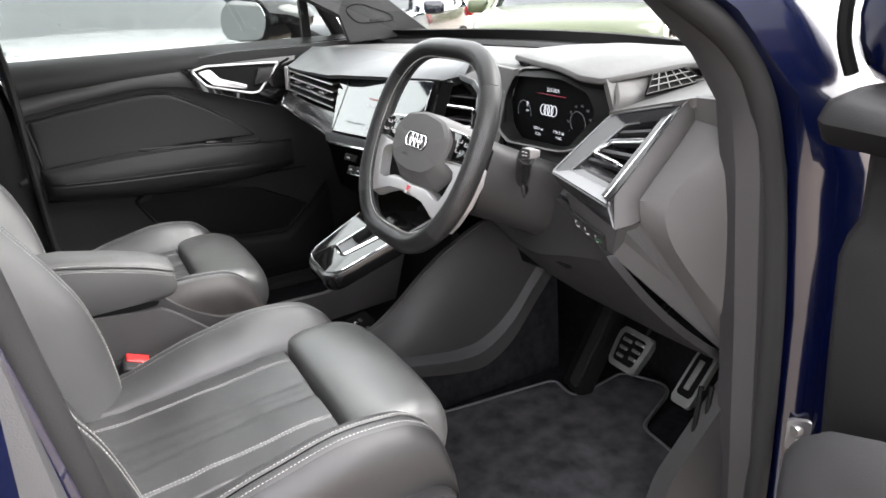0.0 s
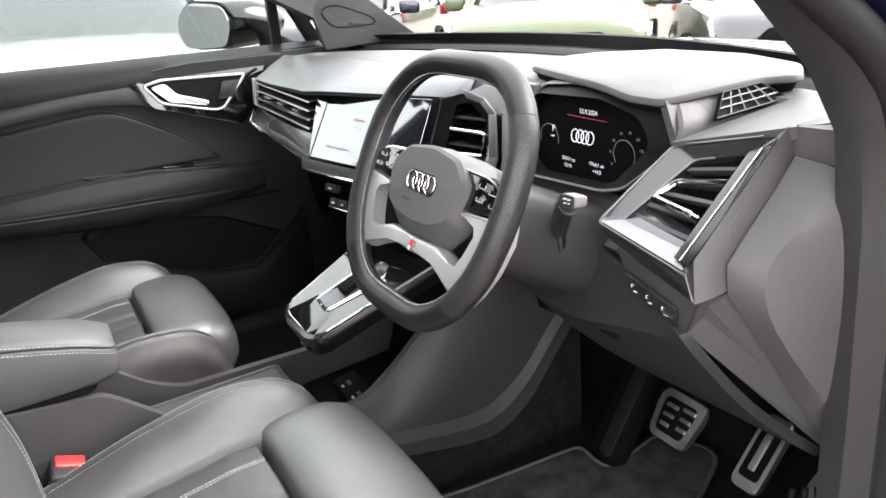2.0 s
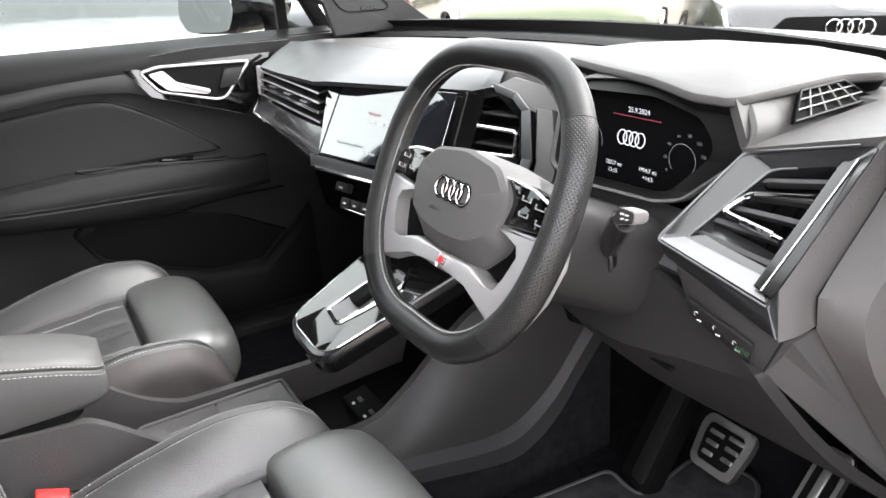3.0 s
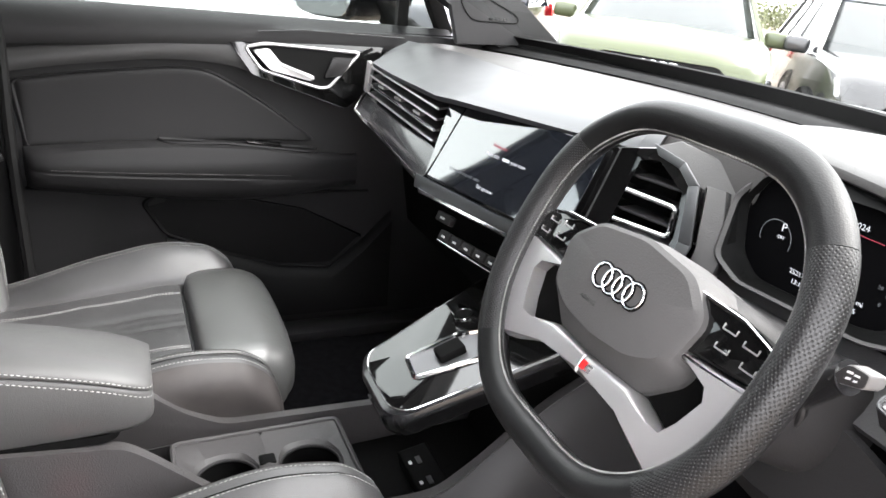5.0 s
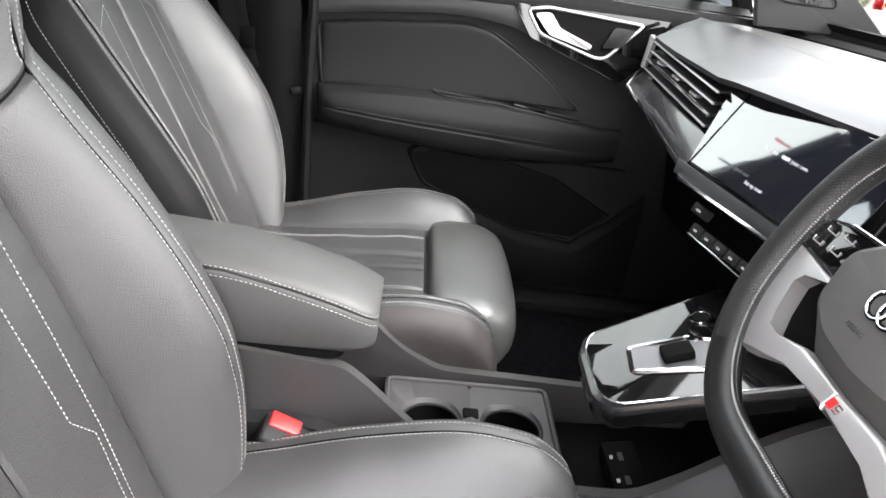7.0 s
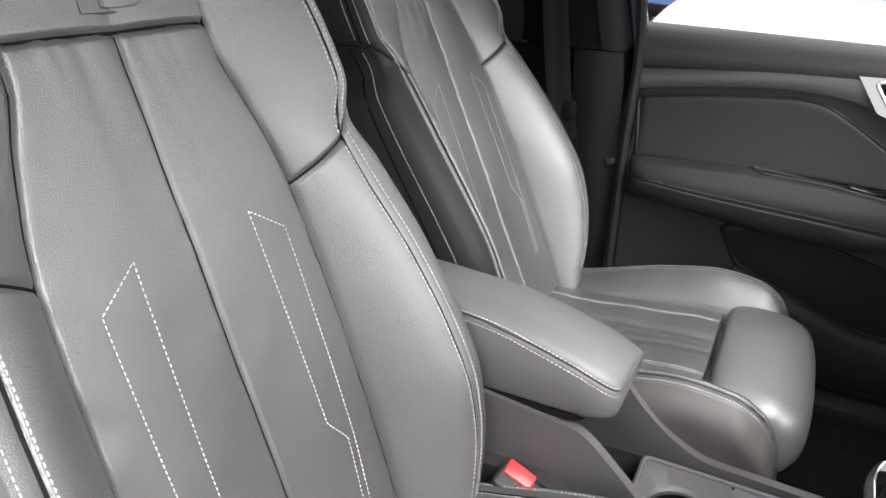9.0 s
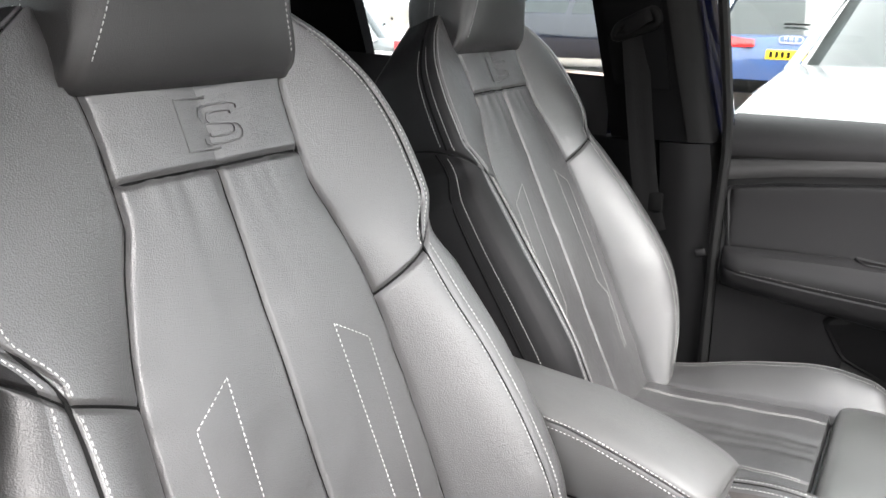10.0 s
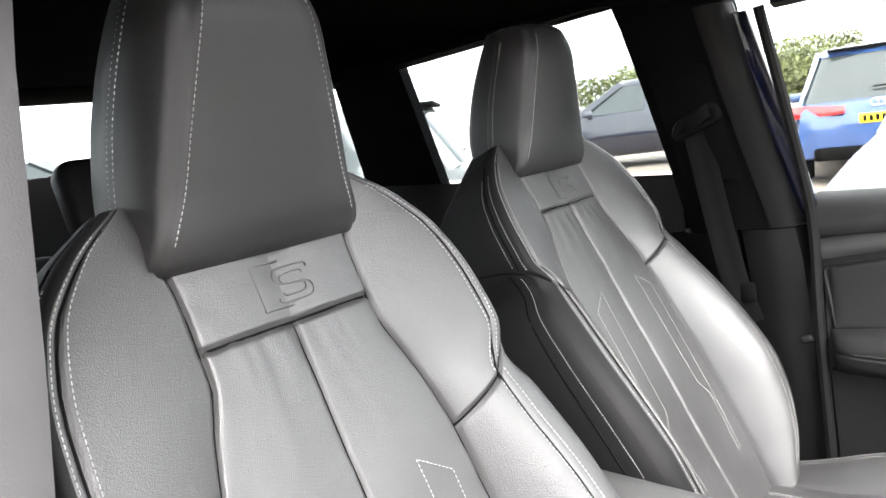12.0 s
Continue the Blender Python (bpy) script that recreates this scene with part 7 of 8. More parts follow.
    line = curve_pts([(0.745, 0.10, 0.415), (0.745, 0.60, 0.410), (0.747, 0.745, 0.43), (0.748, 0.770, 0.52), (0.748, 0.765, 0.80), (0.742, 0.745, 1.0), (0.736, 0.70, 1.13), (0.725, 0.60, 1.215), (0.68, 0.35, 1.36), (0.63, 0.10, 1.47), (0.615, -0.14, 1.52)], 6)
    tube(bm, line, 0.016, n=10, up=(1, 0.2, 0))
    part("seal_front_right", bm, SEAL, None, "grey flocked door seal round the opening", kind="structure", category="seal")
    bm = bmesh.new()
    loops = []
    for z, y, x in ((0.25, 0.78, 0.765), (0.50, 0.795, 0.765), (0.80, 0.79, 0.765), (1.0, 0.77, 0.765), (1.10, 0.735, 0.762), (1.20, 0.645, 0.752), (1.30, 0.49, 0.73), (1.40, 0.28, 0.69), (1.48, 0.08, 0.65)):
        k = 1.0 if z < 1.05 else (0.5 if z < 1.15 else 0.1)
        loops.append([Vector((x - 0.02, y, z)), Vector((x + 0.015 * k, y + 0.005, z)), Vector((x + 0.04 * k, y + 0.05, z)), Vector((x + 0.055 * k, y + 0.14, z)), Vector((x - 0.02, y + 0.2, z))])
    rings(bm, loops)
    part("jamb_front_right", bm, BLUE, None, "glossy navy blue painted door jamb", kind="structure", category="jamb", sharp=60)
    # sills
    for s in (-1, 1):
        bm = bmesh.new()
        slab(bm, [(s * 0.66, y, z) for y, z in [(-0.4, 0.399), (0.80, 0.40), (0.80, 0.43), (-0.4, 0.43)]], (s * 0.07, 0, 0), 0.008)
        part("sill_" + ("right" if s > 0 else "left"), bm, HARD, None, "black plastic sill cover", kind="structure", category="sill")
        bm = bmesh.new()
        slab(bm, [(s * 0.735, y, z) for y, z in [(-1.4, 0.22), (1.0, 0.22), (1.0, 0.40), (-1.4, 0.40)]], (s * 0.08, 0, 0), 0.02)
        part("sill_paint_" + ("right" if s > 0 else "left"), bm, BLUE, None, "navy blue painted sill", kind="structure", category="sill")
    # kick panel with a ribbed step on the driver's side
    bm = bmesh.new()
    slab(bm, round_poly([(0.665, 0.60, 0.41), (0.655, 0.66, 0.53), (0.675, 0.77, 0.68), (0.69, 0.90, 0.72), (0.69, 0.95, 0.41)], 0.02), (0.03, 0, 0), 0.006)
    part("kick_panel", bm, HARD, None, "black plastic kick panel by the pedals", kind="structure", category="trim")
    bm = bmesh.new()
    for k in range(3):
        tube(bm, curve_pts([(0.668 + 0.008 * k, 0.735 + 0.012 * k, 0.665), (0.676 + 0.008 * k, 0.715 + 0.012 * k, 0.60), (0.676 + 0.008 * k, 0.700 + 0.012 * k, 0.52)], 4), 0.004, n=6, up=(1, 0, 0))
    part("kick_ribs", bm, DARK, None, "ribs on the kick panel", kind="structure", category="trim")
    # check strap and hinge
    st = thing("door_check", (0.80, 0.80, 0.63), "galvanised door check strap bolted to the jamb", "hinge")
    bm = bmesh.new()
    slab(bm, round_poly([(0.772, 0.79, 0.60), (0.795, 0.81, 0.60), (0.795, 0.81, 0.65), (0.772, 0.79, 0.65)], 0.006), (0.004, -0.006, 0), 0.001)
    part("plate", bm, FACET, st)
    bm = bmesh.new()
    bmesh.ops.create_cone(bm, cap_ends=True, segments=16, radius1=0.009, radius2=0.008, depth=0.010, matrix=Matrix.Translation((0.784, 0.792, 0.634)) @ Matrix.Rotation(radians(90), 4, "X"))
    part("bolt", bm, STEEL, st)
    bm = bmesh.new()
    tube(bm, [(0.785, 0.80, 0.618), (0.84, 0.80, 0.60), (0.90, 0.80, 0.60)], 0.008, n=6)
    part("strap", bm, STEEL, st)


def driver_door():
    """Stands wide open, hinged at the front of the opening."""
    root = thing("driver_door", (0.83, 0.84, 0.4), "open navy blue driver's door with black inner trim", "car door")
    hinge = Vector((0.848, 0.790, 0))
    ang = radians(-10)
    ax = Vector((math.cos(ang), math.sin(ang), 0))
    nn = Vector((-ax.y, ax.x, 0))
    P = lambda s, z, d=0.0: hinge + ax * s + nn * d + Vector((0, 0, z))
    bm = bmesh.new()
    loops = []
    for s in [0.02, 0.06, 0.2, 0.5, 0.8, 0.98]:
        loops.append([P(s, 0.42, 0.0), P(s, 0.42, 0.08), P(s, 0.75, 0.12), P(s, 1.06, 0.08), P(s, 1.06, 0.0)])
    rings(bm, loops)
    part("outer_skin", bm, BLUE, root)
    # inner card: a flat field that leans back, over a bulging map pocket
    bm = bmesh.new()
    loops = []
    for s, k in ((0.008, 0.5), (0.014, 0.85), (0.03, 1), (0.3, 1), (0.6, 1), (0.95, 1)):
        loops.append([P(s, 0.46, -0.002), P(s, 0.46, -0.05 * k), P(s, 0.70, -0.06 * k), P(s - 0.004, 0.80, -0.062 * k), P(s - 0.006, 0.93, -0.066 * k), P(s - 0.004, 0.955, -0.058 * k), P(s, 0.975, -0.045 * k), P(s, 1.07, -0.045 * k), P(s, 1.07, -0.002)])
    rings(bm, loops)
    part("door_card", bm, DOOR_TRIM, root, "grey-black inner door trim", sharp=50)
    bm = bmesh.new()
    loops = []
    for s, z1, k in ((0.016, 0.688, 0.35), (0.022, 0.698, 0.75), (0.05, 0.732, 0.95), (0.09, 0.768, 1.0), (0.15, 0.795, 1.0), (0.4, 0.80, 1.0), (0.94, 0.79, 0.9)):
        out = -0.050 - 0.085 * k
        loops.append([P(s, 0.455, -0.045), P(s, 0.455, out), P(s, z1 - 0.06, out - 0.004), P(s, z1 - 0.012, out), P(s, z1, out + 0.010), P(s, z1 - 0.006, out + 0.020), P(s, z1 - 0.05, -0.056)])
    rings(bm, loops)
    part("map_pocket", bm, SOFT, root, "bulging grey plastic door pocket", sharp=50)
    bm = bmesh.new()
    box(bm, P(0.5, 0.93, -0.09), (0.7, 0.07, 0.05), 0.015, Matrix.Rotation(ang, 4, "Z"), 3)
    part("grab_handle", bm, HARD, root)
    bm = bmesh.new()
    loops = []
    for s, k in ((0.004, 0.55), (0.010, 0.9), (0.03, 1.0), (0.4, 1.0), (0.95, 1.0)):
        loops.append([P(s, 1.070, -0.115 * k), P(s, 1.092, -0.125 * k), P(s, 1.110, -0.112 * k), P(s, 1.118, -0.07 * k), P(s, 1.118, 0.02), P(s, 1.06, 0.02), P(s, 1.06, -0.08 * k)])
    rings(bm, loops)
    part("belt_pad", bm, PILLAR, root, "black soft window-sill pad", sharp=50)
    bm = bmesh.new()
    line = round_poly([P(0.03, 1.06, 0.03), P(0.10, 1.22, 0.03), P(0.45, 1.42, 0.0), P(0.95, 1.50, -0.02)], 0.06, closed=False)
    sweep(bm, line, [(-0.02, -0.02), (0.02, -0.02), (0.02, 0.02), (-0.02, 0.02)], up=nn)
    part("window_frame", bm, RUBBER, root)
    bm = bmesh.new()
    slab(bm, [P(0.06, 1.08, 0.03), P(0.14, 1.22, 0.03), P(0.45, 1.40, 0.01), P(0.95, 1.48, 0.0), P(0.97, 1.08, 0.03)], nn * 0.004)
    g = part("window_pane", bm, GLASS, root)
    g.visible_shadow = False
    bm = bmesh.new()
    slab(bm, [P(0.02, 0.50, 0.0), P(0.02, 0.50, 0.07), P(0.02, 1.04, 0.06), P(0.02, 1.04, 0.0)], ax * -0.004)
    part("hinge_face", bm, BLUE, root)
    # outside mirror seen past the sill pad
    bm = bmesh.new()
    loops = []
    for k, (s, r) in enumerate(((-0.052, 0.50), (-0.046, 0.72), (-0.030, 0.88), (0.0, 0.97), (0.06, 1.0), (0.14, 0.95), (0.18, 0.7))):
        loops.append([P(s, 1.185 + 0.085 * r * math.sin(t), 0.02 + 0.05 * r * math.cos(t)) for t in [math.pi * j / 8 for j in range(16)]])
    rings(bm, loops)
    mp_ = part("mirror_housing", bm, BLUE, root, "navy blue outside mirror", sharp=60)
    bm = bmesh.new()
    tube(bm, curve_pts([P(-0.049, 1.12, -0.01), P(-0.056, 1.16, -0.02), P(-0.056, 1.21, -0.02), P(-0.049, 1.26, -0.01)], 5), 0.008, n=8, up=(0, 1, 0))
    part("mirror_edge", bm, DARK, mp_)


def belt_gear():
    root = thing("seat_belt", (-0.66, -0.22, 0.9), "black seat belt hanging from the passenger centre pillar", "seat belt")
    bm = bmesh.new()
    pts = curve_pts([(-0.640, -0.256, 1.300), (-0.652, -0.250, 1.22), (-0.660, -0.236, 1.09), (-0.668, -0.218, 0.96), (-0.680, -0.200, 0.88)], 6)
    sweep(bm, pts, [(-0.025, -0.001), (-0.012, 0.0004), (-0.009, -0.0004), (0.009, -0.0004), (0.012, 0.0004), (0.025, -0.001), (0.025, -0.0025), (-0.025, -0.0025)], up=(1, 0.35, 0))
    part("webbing", bm, BELT, root)
    bm = bmesh.new()
    tube(bm, round_poly([(-0.632, -0.292, 1.268), (-0.632, -0.286, 1.290), (-0.630, -0.214, 1.322), (-0.632, -0.204, 1.296)], 0.012), 0.009, closed=True, n=10, up=(1, 0, 0))
    loop_ = part("guide_loop", bm, DARK, root)
    for dz in (0.0, 0.012):
        bm = bmesh.new()
        sweep(bm, curve_pts([(-0.650, -0.284, 1.272 + dz), (-0.628, -0.272, 1.280 + dz), (-0.620, -0.246, 1.292 + dz), (-0.622, -0.222, 1.306 + dz), (-0.645, -0.212, 1.308 + dz)], 4), [(-0.0012, -0.007), (0.0012, -0.007), (0.0012, 0.007), (-0.0012, 0.007)])
        part("belt_fold", bm, BELT, loop_)
    bm = bmesh.new()
    slab(bm, round_poly([(-0.672, -0.30, 1.18), (-0.622, -0.335, 1.42), (-0.626, -0.215, 1.40), (-0.674, -0.185, 1.17)], 0.01), (0.004, 0, 0), 0.002)
    part("guide_plate", bm, LINER, root)
    bm = bmesh.new()
    box(bm, (-0.676, -0.200, 0.945), (0.012, 0.03, 0.04), 0.004)
    part("tongue", bm, DARK, root)


def rear_cabin():
    # rear door, quarter and tail, with their windows cut between frames
    for s in (-1, 1):
        side = "left" if s < 0 else "right"
        bm = bmesh.new()
        quad_patch(bm, (s * 0.73, -2.0, 0.42), (s * 0.73, -0.33, 0.42), (s * 0.72, -0.33, 1.19), (s * 0.66, -2.0, 1.30), 8, 6)
        bmesh.ops.solidify(bm, geom=list(bm.faces), thickness=0.05)
        part("rear_side_" + side, bm, HARD, None, "black trimmed rear side of the cabin", kind="structure", category="side trim")
        bm = bmesh.new()
        quad_patch(bm, (s * 0.82, -2.0, 0.25), (s * 0.82, -0.12, 0.25), (s * 0.79, -0.12, 1.10), (s * 0.76, -2.0, 1.24), 8, 6)
        thicken(bm, 0.01)
        part("rear_skin_" + side, bm, BLUE, None, "navy blue painted body side", kind="structure", category="body side")
        for nm, q, lab in (("rear_window_", [(0.735, -0.34, 1.195), (0.735, -1.02, 1.24), (0.655, -1.02, 1.54), (0.635, -0.38, 1.55)], "tinted rear side window"),
                           ("quarter_window_", [(0.728, -1.20, 1.25), (0.722, -1.52, 1.28), (0.650, -1.50, 1.50), (0.650, -1.20, 1.53)], "small tinted quarter window")):
            bm = bmesh.new()
            slab(bm, [(s * x, y, z) for x, y, z in q], (s * 0.004, 0, 0))
            g = part(nm + side, bm, GLASS_DARK, None, lab, kind="structure", category="window")
            g.visible_shadow = False
        # the slabs of lining between and behind the windows
        for nm, q, lab in (("window_divider_", [(0.712, -0.97, 1.19), (0.632, -1.00, 1.57), (0.632, -1.25, 1.57), (0.706, -1.25, 1.20)], "black lining between the rear windows"),
                           ("pillar_rear_", [(0.700, -1.47, 1.20), (0.628, -1.44, 1.57), (0.600, -1.90, 1.57), (0.670, -2.0, 1.20)], "black rear pillar trim")):
            bm = bmesh.new()
            slab(bm, round_poly([(s * x, y, z) for x, y, z in q], 0.02), (s * 0.035, 0, 0), 0.008)
            part(nm + side, bm, LINER, None, lab, kind="structure", category="pillar")
        bm = bmesh.new()
        sweep(bm, [(s * 0.60, 0.1, 1.485), (s * 0.605, -0.4, 1.558), (s * 0.61, -1.2, 1.555), (s * 0.60, -1.9, 1.52)], [(-0.04, -0.015), (0.04, -0.015), (0.04, 0.04), (-0.04, 0.04)])
        part("roof_rail_" + side, bm, LINER, None, "black roof edge lining", kind="structure", category="trim")
    bm = bmesh.new()
    slab(bm, round_poly([(-0.50, -1.97, 1.43), (0.50, -1.97, 1.43), (0.46, -1.80, 1.63), (-0.46, -1.80, 1.63)], 0.05), (0, -0.004, 0))
    g = part("tailgate_window", bm, GLASS_DARK, None, "tinted tailgate window", kind="structure", category="window")
    g.visible_shadow = False
    bm = bmesh.new()
    slab(bm, [(-0.68, -1.98, 0.42), (0.68, -1.98, 0.42), (0.66, -1.98, 1.435), (-0.66, -1.98, 1.435)], (0, -0.04, 0), 0.01)
    part("tailgate", bm, HARD, None, "black tailgate lining", kind="structure", category="tailgate")
    for s in (-1, 1):
        bm = bmesh.new()
        slab(bm, [(s * 0.66, -1.98, 1.42), (s * 0.50, -1.97, 1.42), (s * 0.46, -1.80, 1.64), (s * 0.60, -1.80, 1.62)], (0, -0.03, 0), 0.008)
        part("tailgate_pillar_" + ("left" if s < 0 else "right"), bm, LINER, None, "black tailgate window frame", kind="structure", category="pillar")
    bm = bmesh.new()
    slab(bm, [(-0.6, -1.84, 1.618), (0.6, -1.84, 1.618), (0.6, -1.70, 1.640), (-0.6, -1.70, 1.640)], (0, 0, 0.02), 0.008)
    part("rear_header", bm, LINER, None, "black rear roof edge", kind="structure", category="trim")
    # rear bench
    root = thing("rear_bench", (0, -0.95, 0.43), "black leather rear bench seat with headrests", "rear seat")
    bm = bmesh.new()
    box(bm, (0, -0.80, 0.62), (1.25, 0.46, 0.14), 0.05, None, 4)
    part("cushion", bm, LEATHER_SIDE, root)
    for x in (-0.40, 0.0, 0.40):
        bm = bmesh.new()
        box(bm, (x, -1.12, 0.95), (0.41 if x else 0.36, 0.14, 0.60), 0.04, Matrix.Rotation(radians(18), 4, "X"), 4)
        part("backrest", bm, LEATHER_SIDE, root)
        bm = bmesh.new()
        box(bm, (x, -1.27, 1.34), (0.28, 0.09, 0.17), 0.035, Matrix.Rotation(radians(18), 4, "X"), 4)
        part("headrest", bm, LEATHER_SIDE, root)


shell()
driver_door()
belt_gear()
rear_cabin()

# the whole car takes its slight nose-up stance
for ob in list(scene.objects):
    if ob.parent is None and ob.type in {"MESH", "EMPTY"}:
        ob.matrix_basis = LEVEL @ ob.matrix_basis


# ---- the car park outside ----
TARMAC = material("pale_tarmac", (0.19, 0.155, 0.125), 0.85, grain=1.0, grain_scale=120, vary=0.15, vary_scale=1.5)
PAINT_WHITE = material("white_car_paint", (0.24, 0.247, 0.25), 0.2, coat=0.6, vary=0.03, rough_vary=0.02)
PAINT_GREEN = material("pale_green_car_paint", (0.066, 0.080, 0.034), 0.3, coat=0.5, vary=0.05, rough_vary=0.02)
PAINT_BLUE = material("mid_blue_car_paint", (0.032, 0.072, 0.198), 0.2, coat=1.0, vary=0.05, rough_vary=0.02)
PAINT_BLACK = material("black_car_paint", (0.01, 0.011, 0.02), 0.15, coat=1.0, vary=0.05, rough_vary=0.02)
PAINT_SILVER = material("silver_car_paint", (0.16, 0.165, 0.165), 0.3, metal=0.3, coat=0.6, rough_vary=0.02)
PAINT_GREY = material("grey_car_paint", (0.05, 0.05, 0.053), 0.2, metal=0.3, coat=1.0, rough_vary=0.02)
CAR_GLASS = material("pale_car_glass", (0.03, 0.036, 0.036), 0.05, coat=0.4, rough_vary=0.02)
LAMP_RED = material("red_lamp_lens", (0.5, 0.01, 0.012), 0.12, coat=1.0)
PLATE_YELLOW = material("yellow_plate", (0.75, 0.52, 0.02), 0.4)
LEAF = material("hedge_leaf", (0.11, 0.125, 0.045), 0.6, vary=0.5, vary_scale=0.6)

bm = bmesh.new()
sheet(bm, lambda x, y: Vector((x, y, 0)), [-600, -60, -20, -8, 0, 8, 20, 60, 600], [-600, -60, -20, -8, 0, 8, 20, 60, 600])
part("ground", bm, TARMAC, None, "pale tarmac of the car park", kind="structure", category="ground")


def parked_car(at, heading, paint, label, height=1.62, length=4.6, width=1.86, scale=1.0, mirrors=True):
    """A parked estate-like car; heading in degrees, nose along +y at 0."""
    root = new("parked_car")
    root.empty_display_size = 0.1
    tagged(root, label, "car", "parked cars")
    L, W, H = length / 2, width / 2, height

    def local(name, bm, mat, label="", parent=None, sharp=40):
        ob = part(name, bm, mat, None, label, sharp)
        ob.parent = parent if parent is not None else root
        return ob
    # body: lower shell up to the belt
    bm = bmesh.new()
    loops = []
    prof = [(-L, 0.55, 0.86, 0.80), (-L + 0.06, 0.36, 0.98, 0.93), (-L + 0.35, 0.28, 1.04, 0.985), (-1.0, 0.25, 1.04, 1.0), (0.6, 0.25, 1.04, 1.0), (1.05, 0.25, 1.05, 0.995), (1.55, 0.25, 1.02, 0.98), (L - 0.25, 0.28, 0.96, 0.93), (L - 0.06, 0.36, 0.90, 0.84), (L, 0.45, 0.82, 0.74)]
    for y, lo, hi, w in prof:
        x = W * w
        pr = [(-x * 0.92, lo), (-x, lo + 0.12), (-x, (lo + hi) / 2), (-x * 0.965, hi - 0.05), (-x * 0.90, hi), (-x * 0.4, hi + 0.02), (0, hi + 0.03), (x * 0.4, hi + 0.02), (x * 0.90, hi), (x * 0.965, hi - 0.05), (x, (lo + hi) / 2), (x, lo + 0.12), (x * 0.92, lo)]
        loops.append([Vector((a, y, b)) for a, b in pr])
    rings(bm, loops)
    local("body", bm, paint)
    # greenhouse
    bm = bmesh.new()
    low = [(-W * 0.90, -L + 0.22), (-W * 0.93, -0.6), (-W * 0.92, 0.9), (-W * 0.75, 1.12), (0, 1.22), (W * 0.75, 1.12), (W * 0.92, 0.9), (W * 0.93, -0.6), (W * 0.90, -L + 0.22), (0, -L + 0.14)]
    top = [(-W * 0.66, -L + 0.62), (-W * 0.72, -0.6), (-W * 0.70, 0.05), (-W * 0.58, 0.20), (0, 0.26), (W * 0.58, 0.20), (W * 0.70, 0.05), (W * 0.72, -0.6), (W * 0.66, -L + 0.62), (0, -L + 0.52)]
    l1 = round_poly([(a, b, 0) for a, b in low], 0.15, 3)
    l2 = round_poly([(a, b, 0) for a, b in top], 0.15, 3)
    lev = lambda t: [p.lerp(q, t) for p, q in zip(l1, l2)]
    zt = lambda t: 0.98 + (H - 0.06 - 0.98) * t
    rings(bm, [[Vector((p.x, p.y, zt(t))) for p in lev(t)] for t in (0, 0.25, 0.5, 0.75, 0.93)])
    glass = local("glasshouse", bm, CAR_GLASS)
    bm = bmesh.new()
    rings(bm, [[Vector((p.x * k, -0.7 + (p.y + 0.7) * k, z)) for p in lev(t)] for t, k, z in ((0.90, 1.01, zt(0.90)), (1.0, 0.99, zt(1.0)), (1.0, 0.90, H - 0.02), (1.0, 0.5, H), (1.0, 0.1, H + 0.003))])
    local("roof", bm, paint)
    for sx in (-1, 1):
        for (y0, y1) in ((1.02, 0.12), (-0.28, -0.42), (-L + 0.34, -L + 0.70)):
            bm = bmesh.new()
            a, b = Vector((sx * W * 0.925, y0, 0.99)), Vector((sx * W * 0.70, y1, H - 0.07))
            sweep(bm, [a, b], [(-0.05, -0.015), (0.05, -0.015), (0.05, 0.02), (-0.05, 0.02)], up=(sx, 0, 0.4))
            local("pillar", bm, paint)
        if mirrors:
            bm = bmesh.new()
            box(bm, (sx * (W + 0.06), 0.72, 1.06), (0.22, 0.12, 0.14), 0.04, None, 3)
            local("door_mirror", bm, paint)
        for yy in (L - 0.95, -L + 0.92):
            bm = bmesh.new()
            m = Matrix.Translation((sx * (W - 0.10), yy, 0.34)) @ Matrix.Rotation(radians(90), 4, "Y")
            bmesh.ops.create_cone(bm, cap_ends=True, segments=32, radius1=0.34, radius2=0.34, depth=0.22, matrix=m)
            bmesh.ops.bevel(bm, geom=list(bm.edges), offset=0.03, segments=2, affect="EDGES")
            wheel = local("wheel", bm, RUBBER)
            bm = bmesh.new()
            tube(bm, [(sx * (W + 0.008), yy + 0.235 * math.cos(t), 0.34 + 0.235 * math.sin(t)) for t in [2 * math.pi * k / 32 for k in range(32)]], 0.018, closed=True, n=6, up=(1, 0, 0))
            for k in range(5):
                t = 2 * math.pi * k / 5 + 0.3
                sweep(bm, [(sx * (W + 0.012), yy, 0.34), (sx * (W + 0.008), yy + 0.23 * math.cos(t), 0.34 + 0.23 * math.sin(t))], [(-0.035, -0.01), (0.035, -0.01), (0.035, 0.01), (-0.035, 0.01)], up=(1, 0, 0))
            local("rim", bm, SATIN, parent=wheel)
            bm = bmesh.new()
            tube(bm, [(sx * (W - 0.005), yy + 0.385 * math.cos(t), 0.34 + 0.385 * math.sin(t)) for t in [math.pi * (k / 16) for k in range(17)]], 0.035, n=6, up=(1, 0, 0))
            local("wheel_arch", bm, DARK)
        # lamps
        bm = bmesh.new()
        slab(bm, round_poly([(sx * W * 0.91, L - 0.22, 0.76), (sx * W * 0.62, L - 0.03, 0.74), (sx * W * 0.60, L - 0.04, 0.83), (sx * W * 0.93, L - 0.30, 0.90)], 0.02), (0, 0.03, 0.005), 0.008)
        local("headlamp", bm, CHROME)
        bm = bmesh.new()
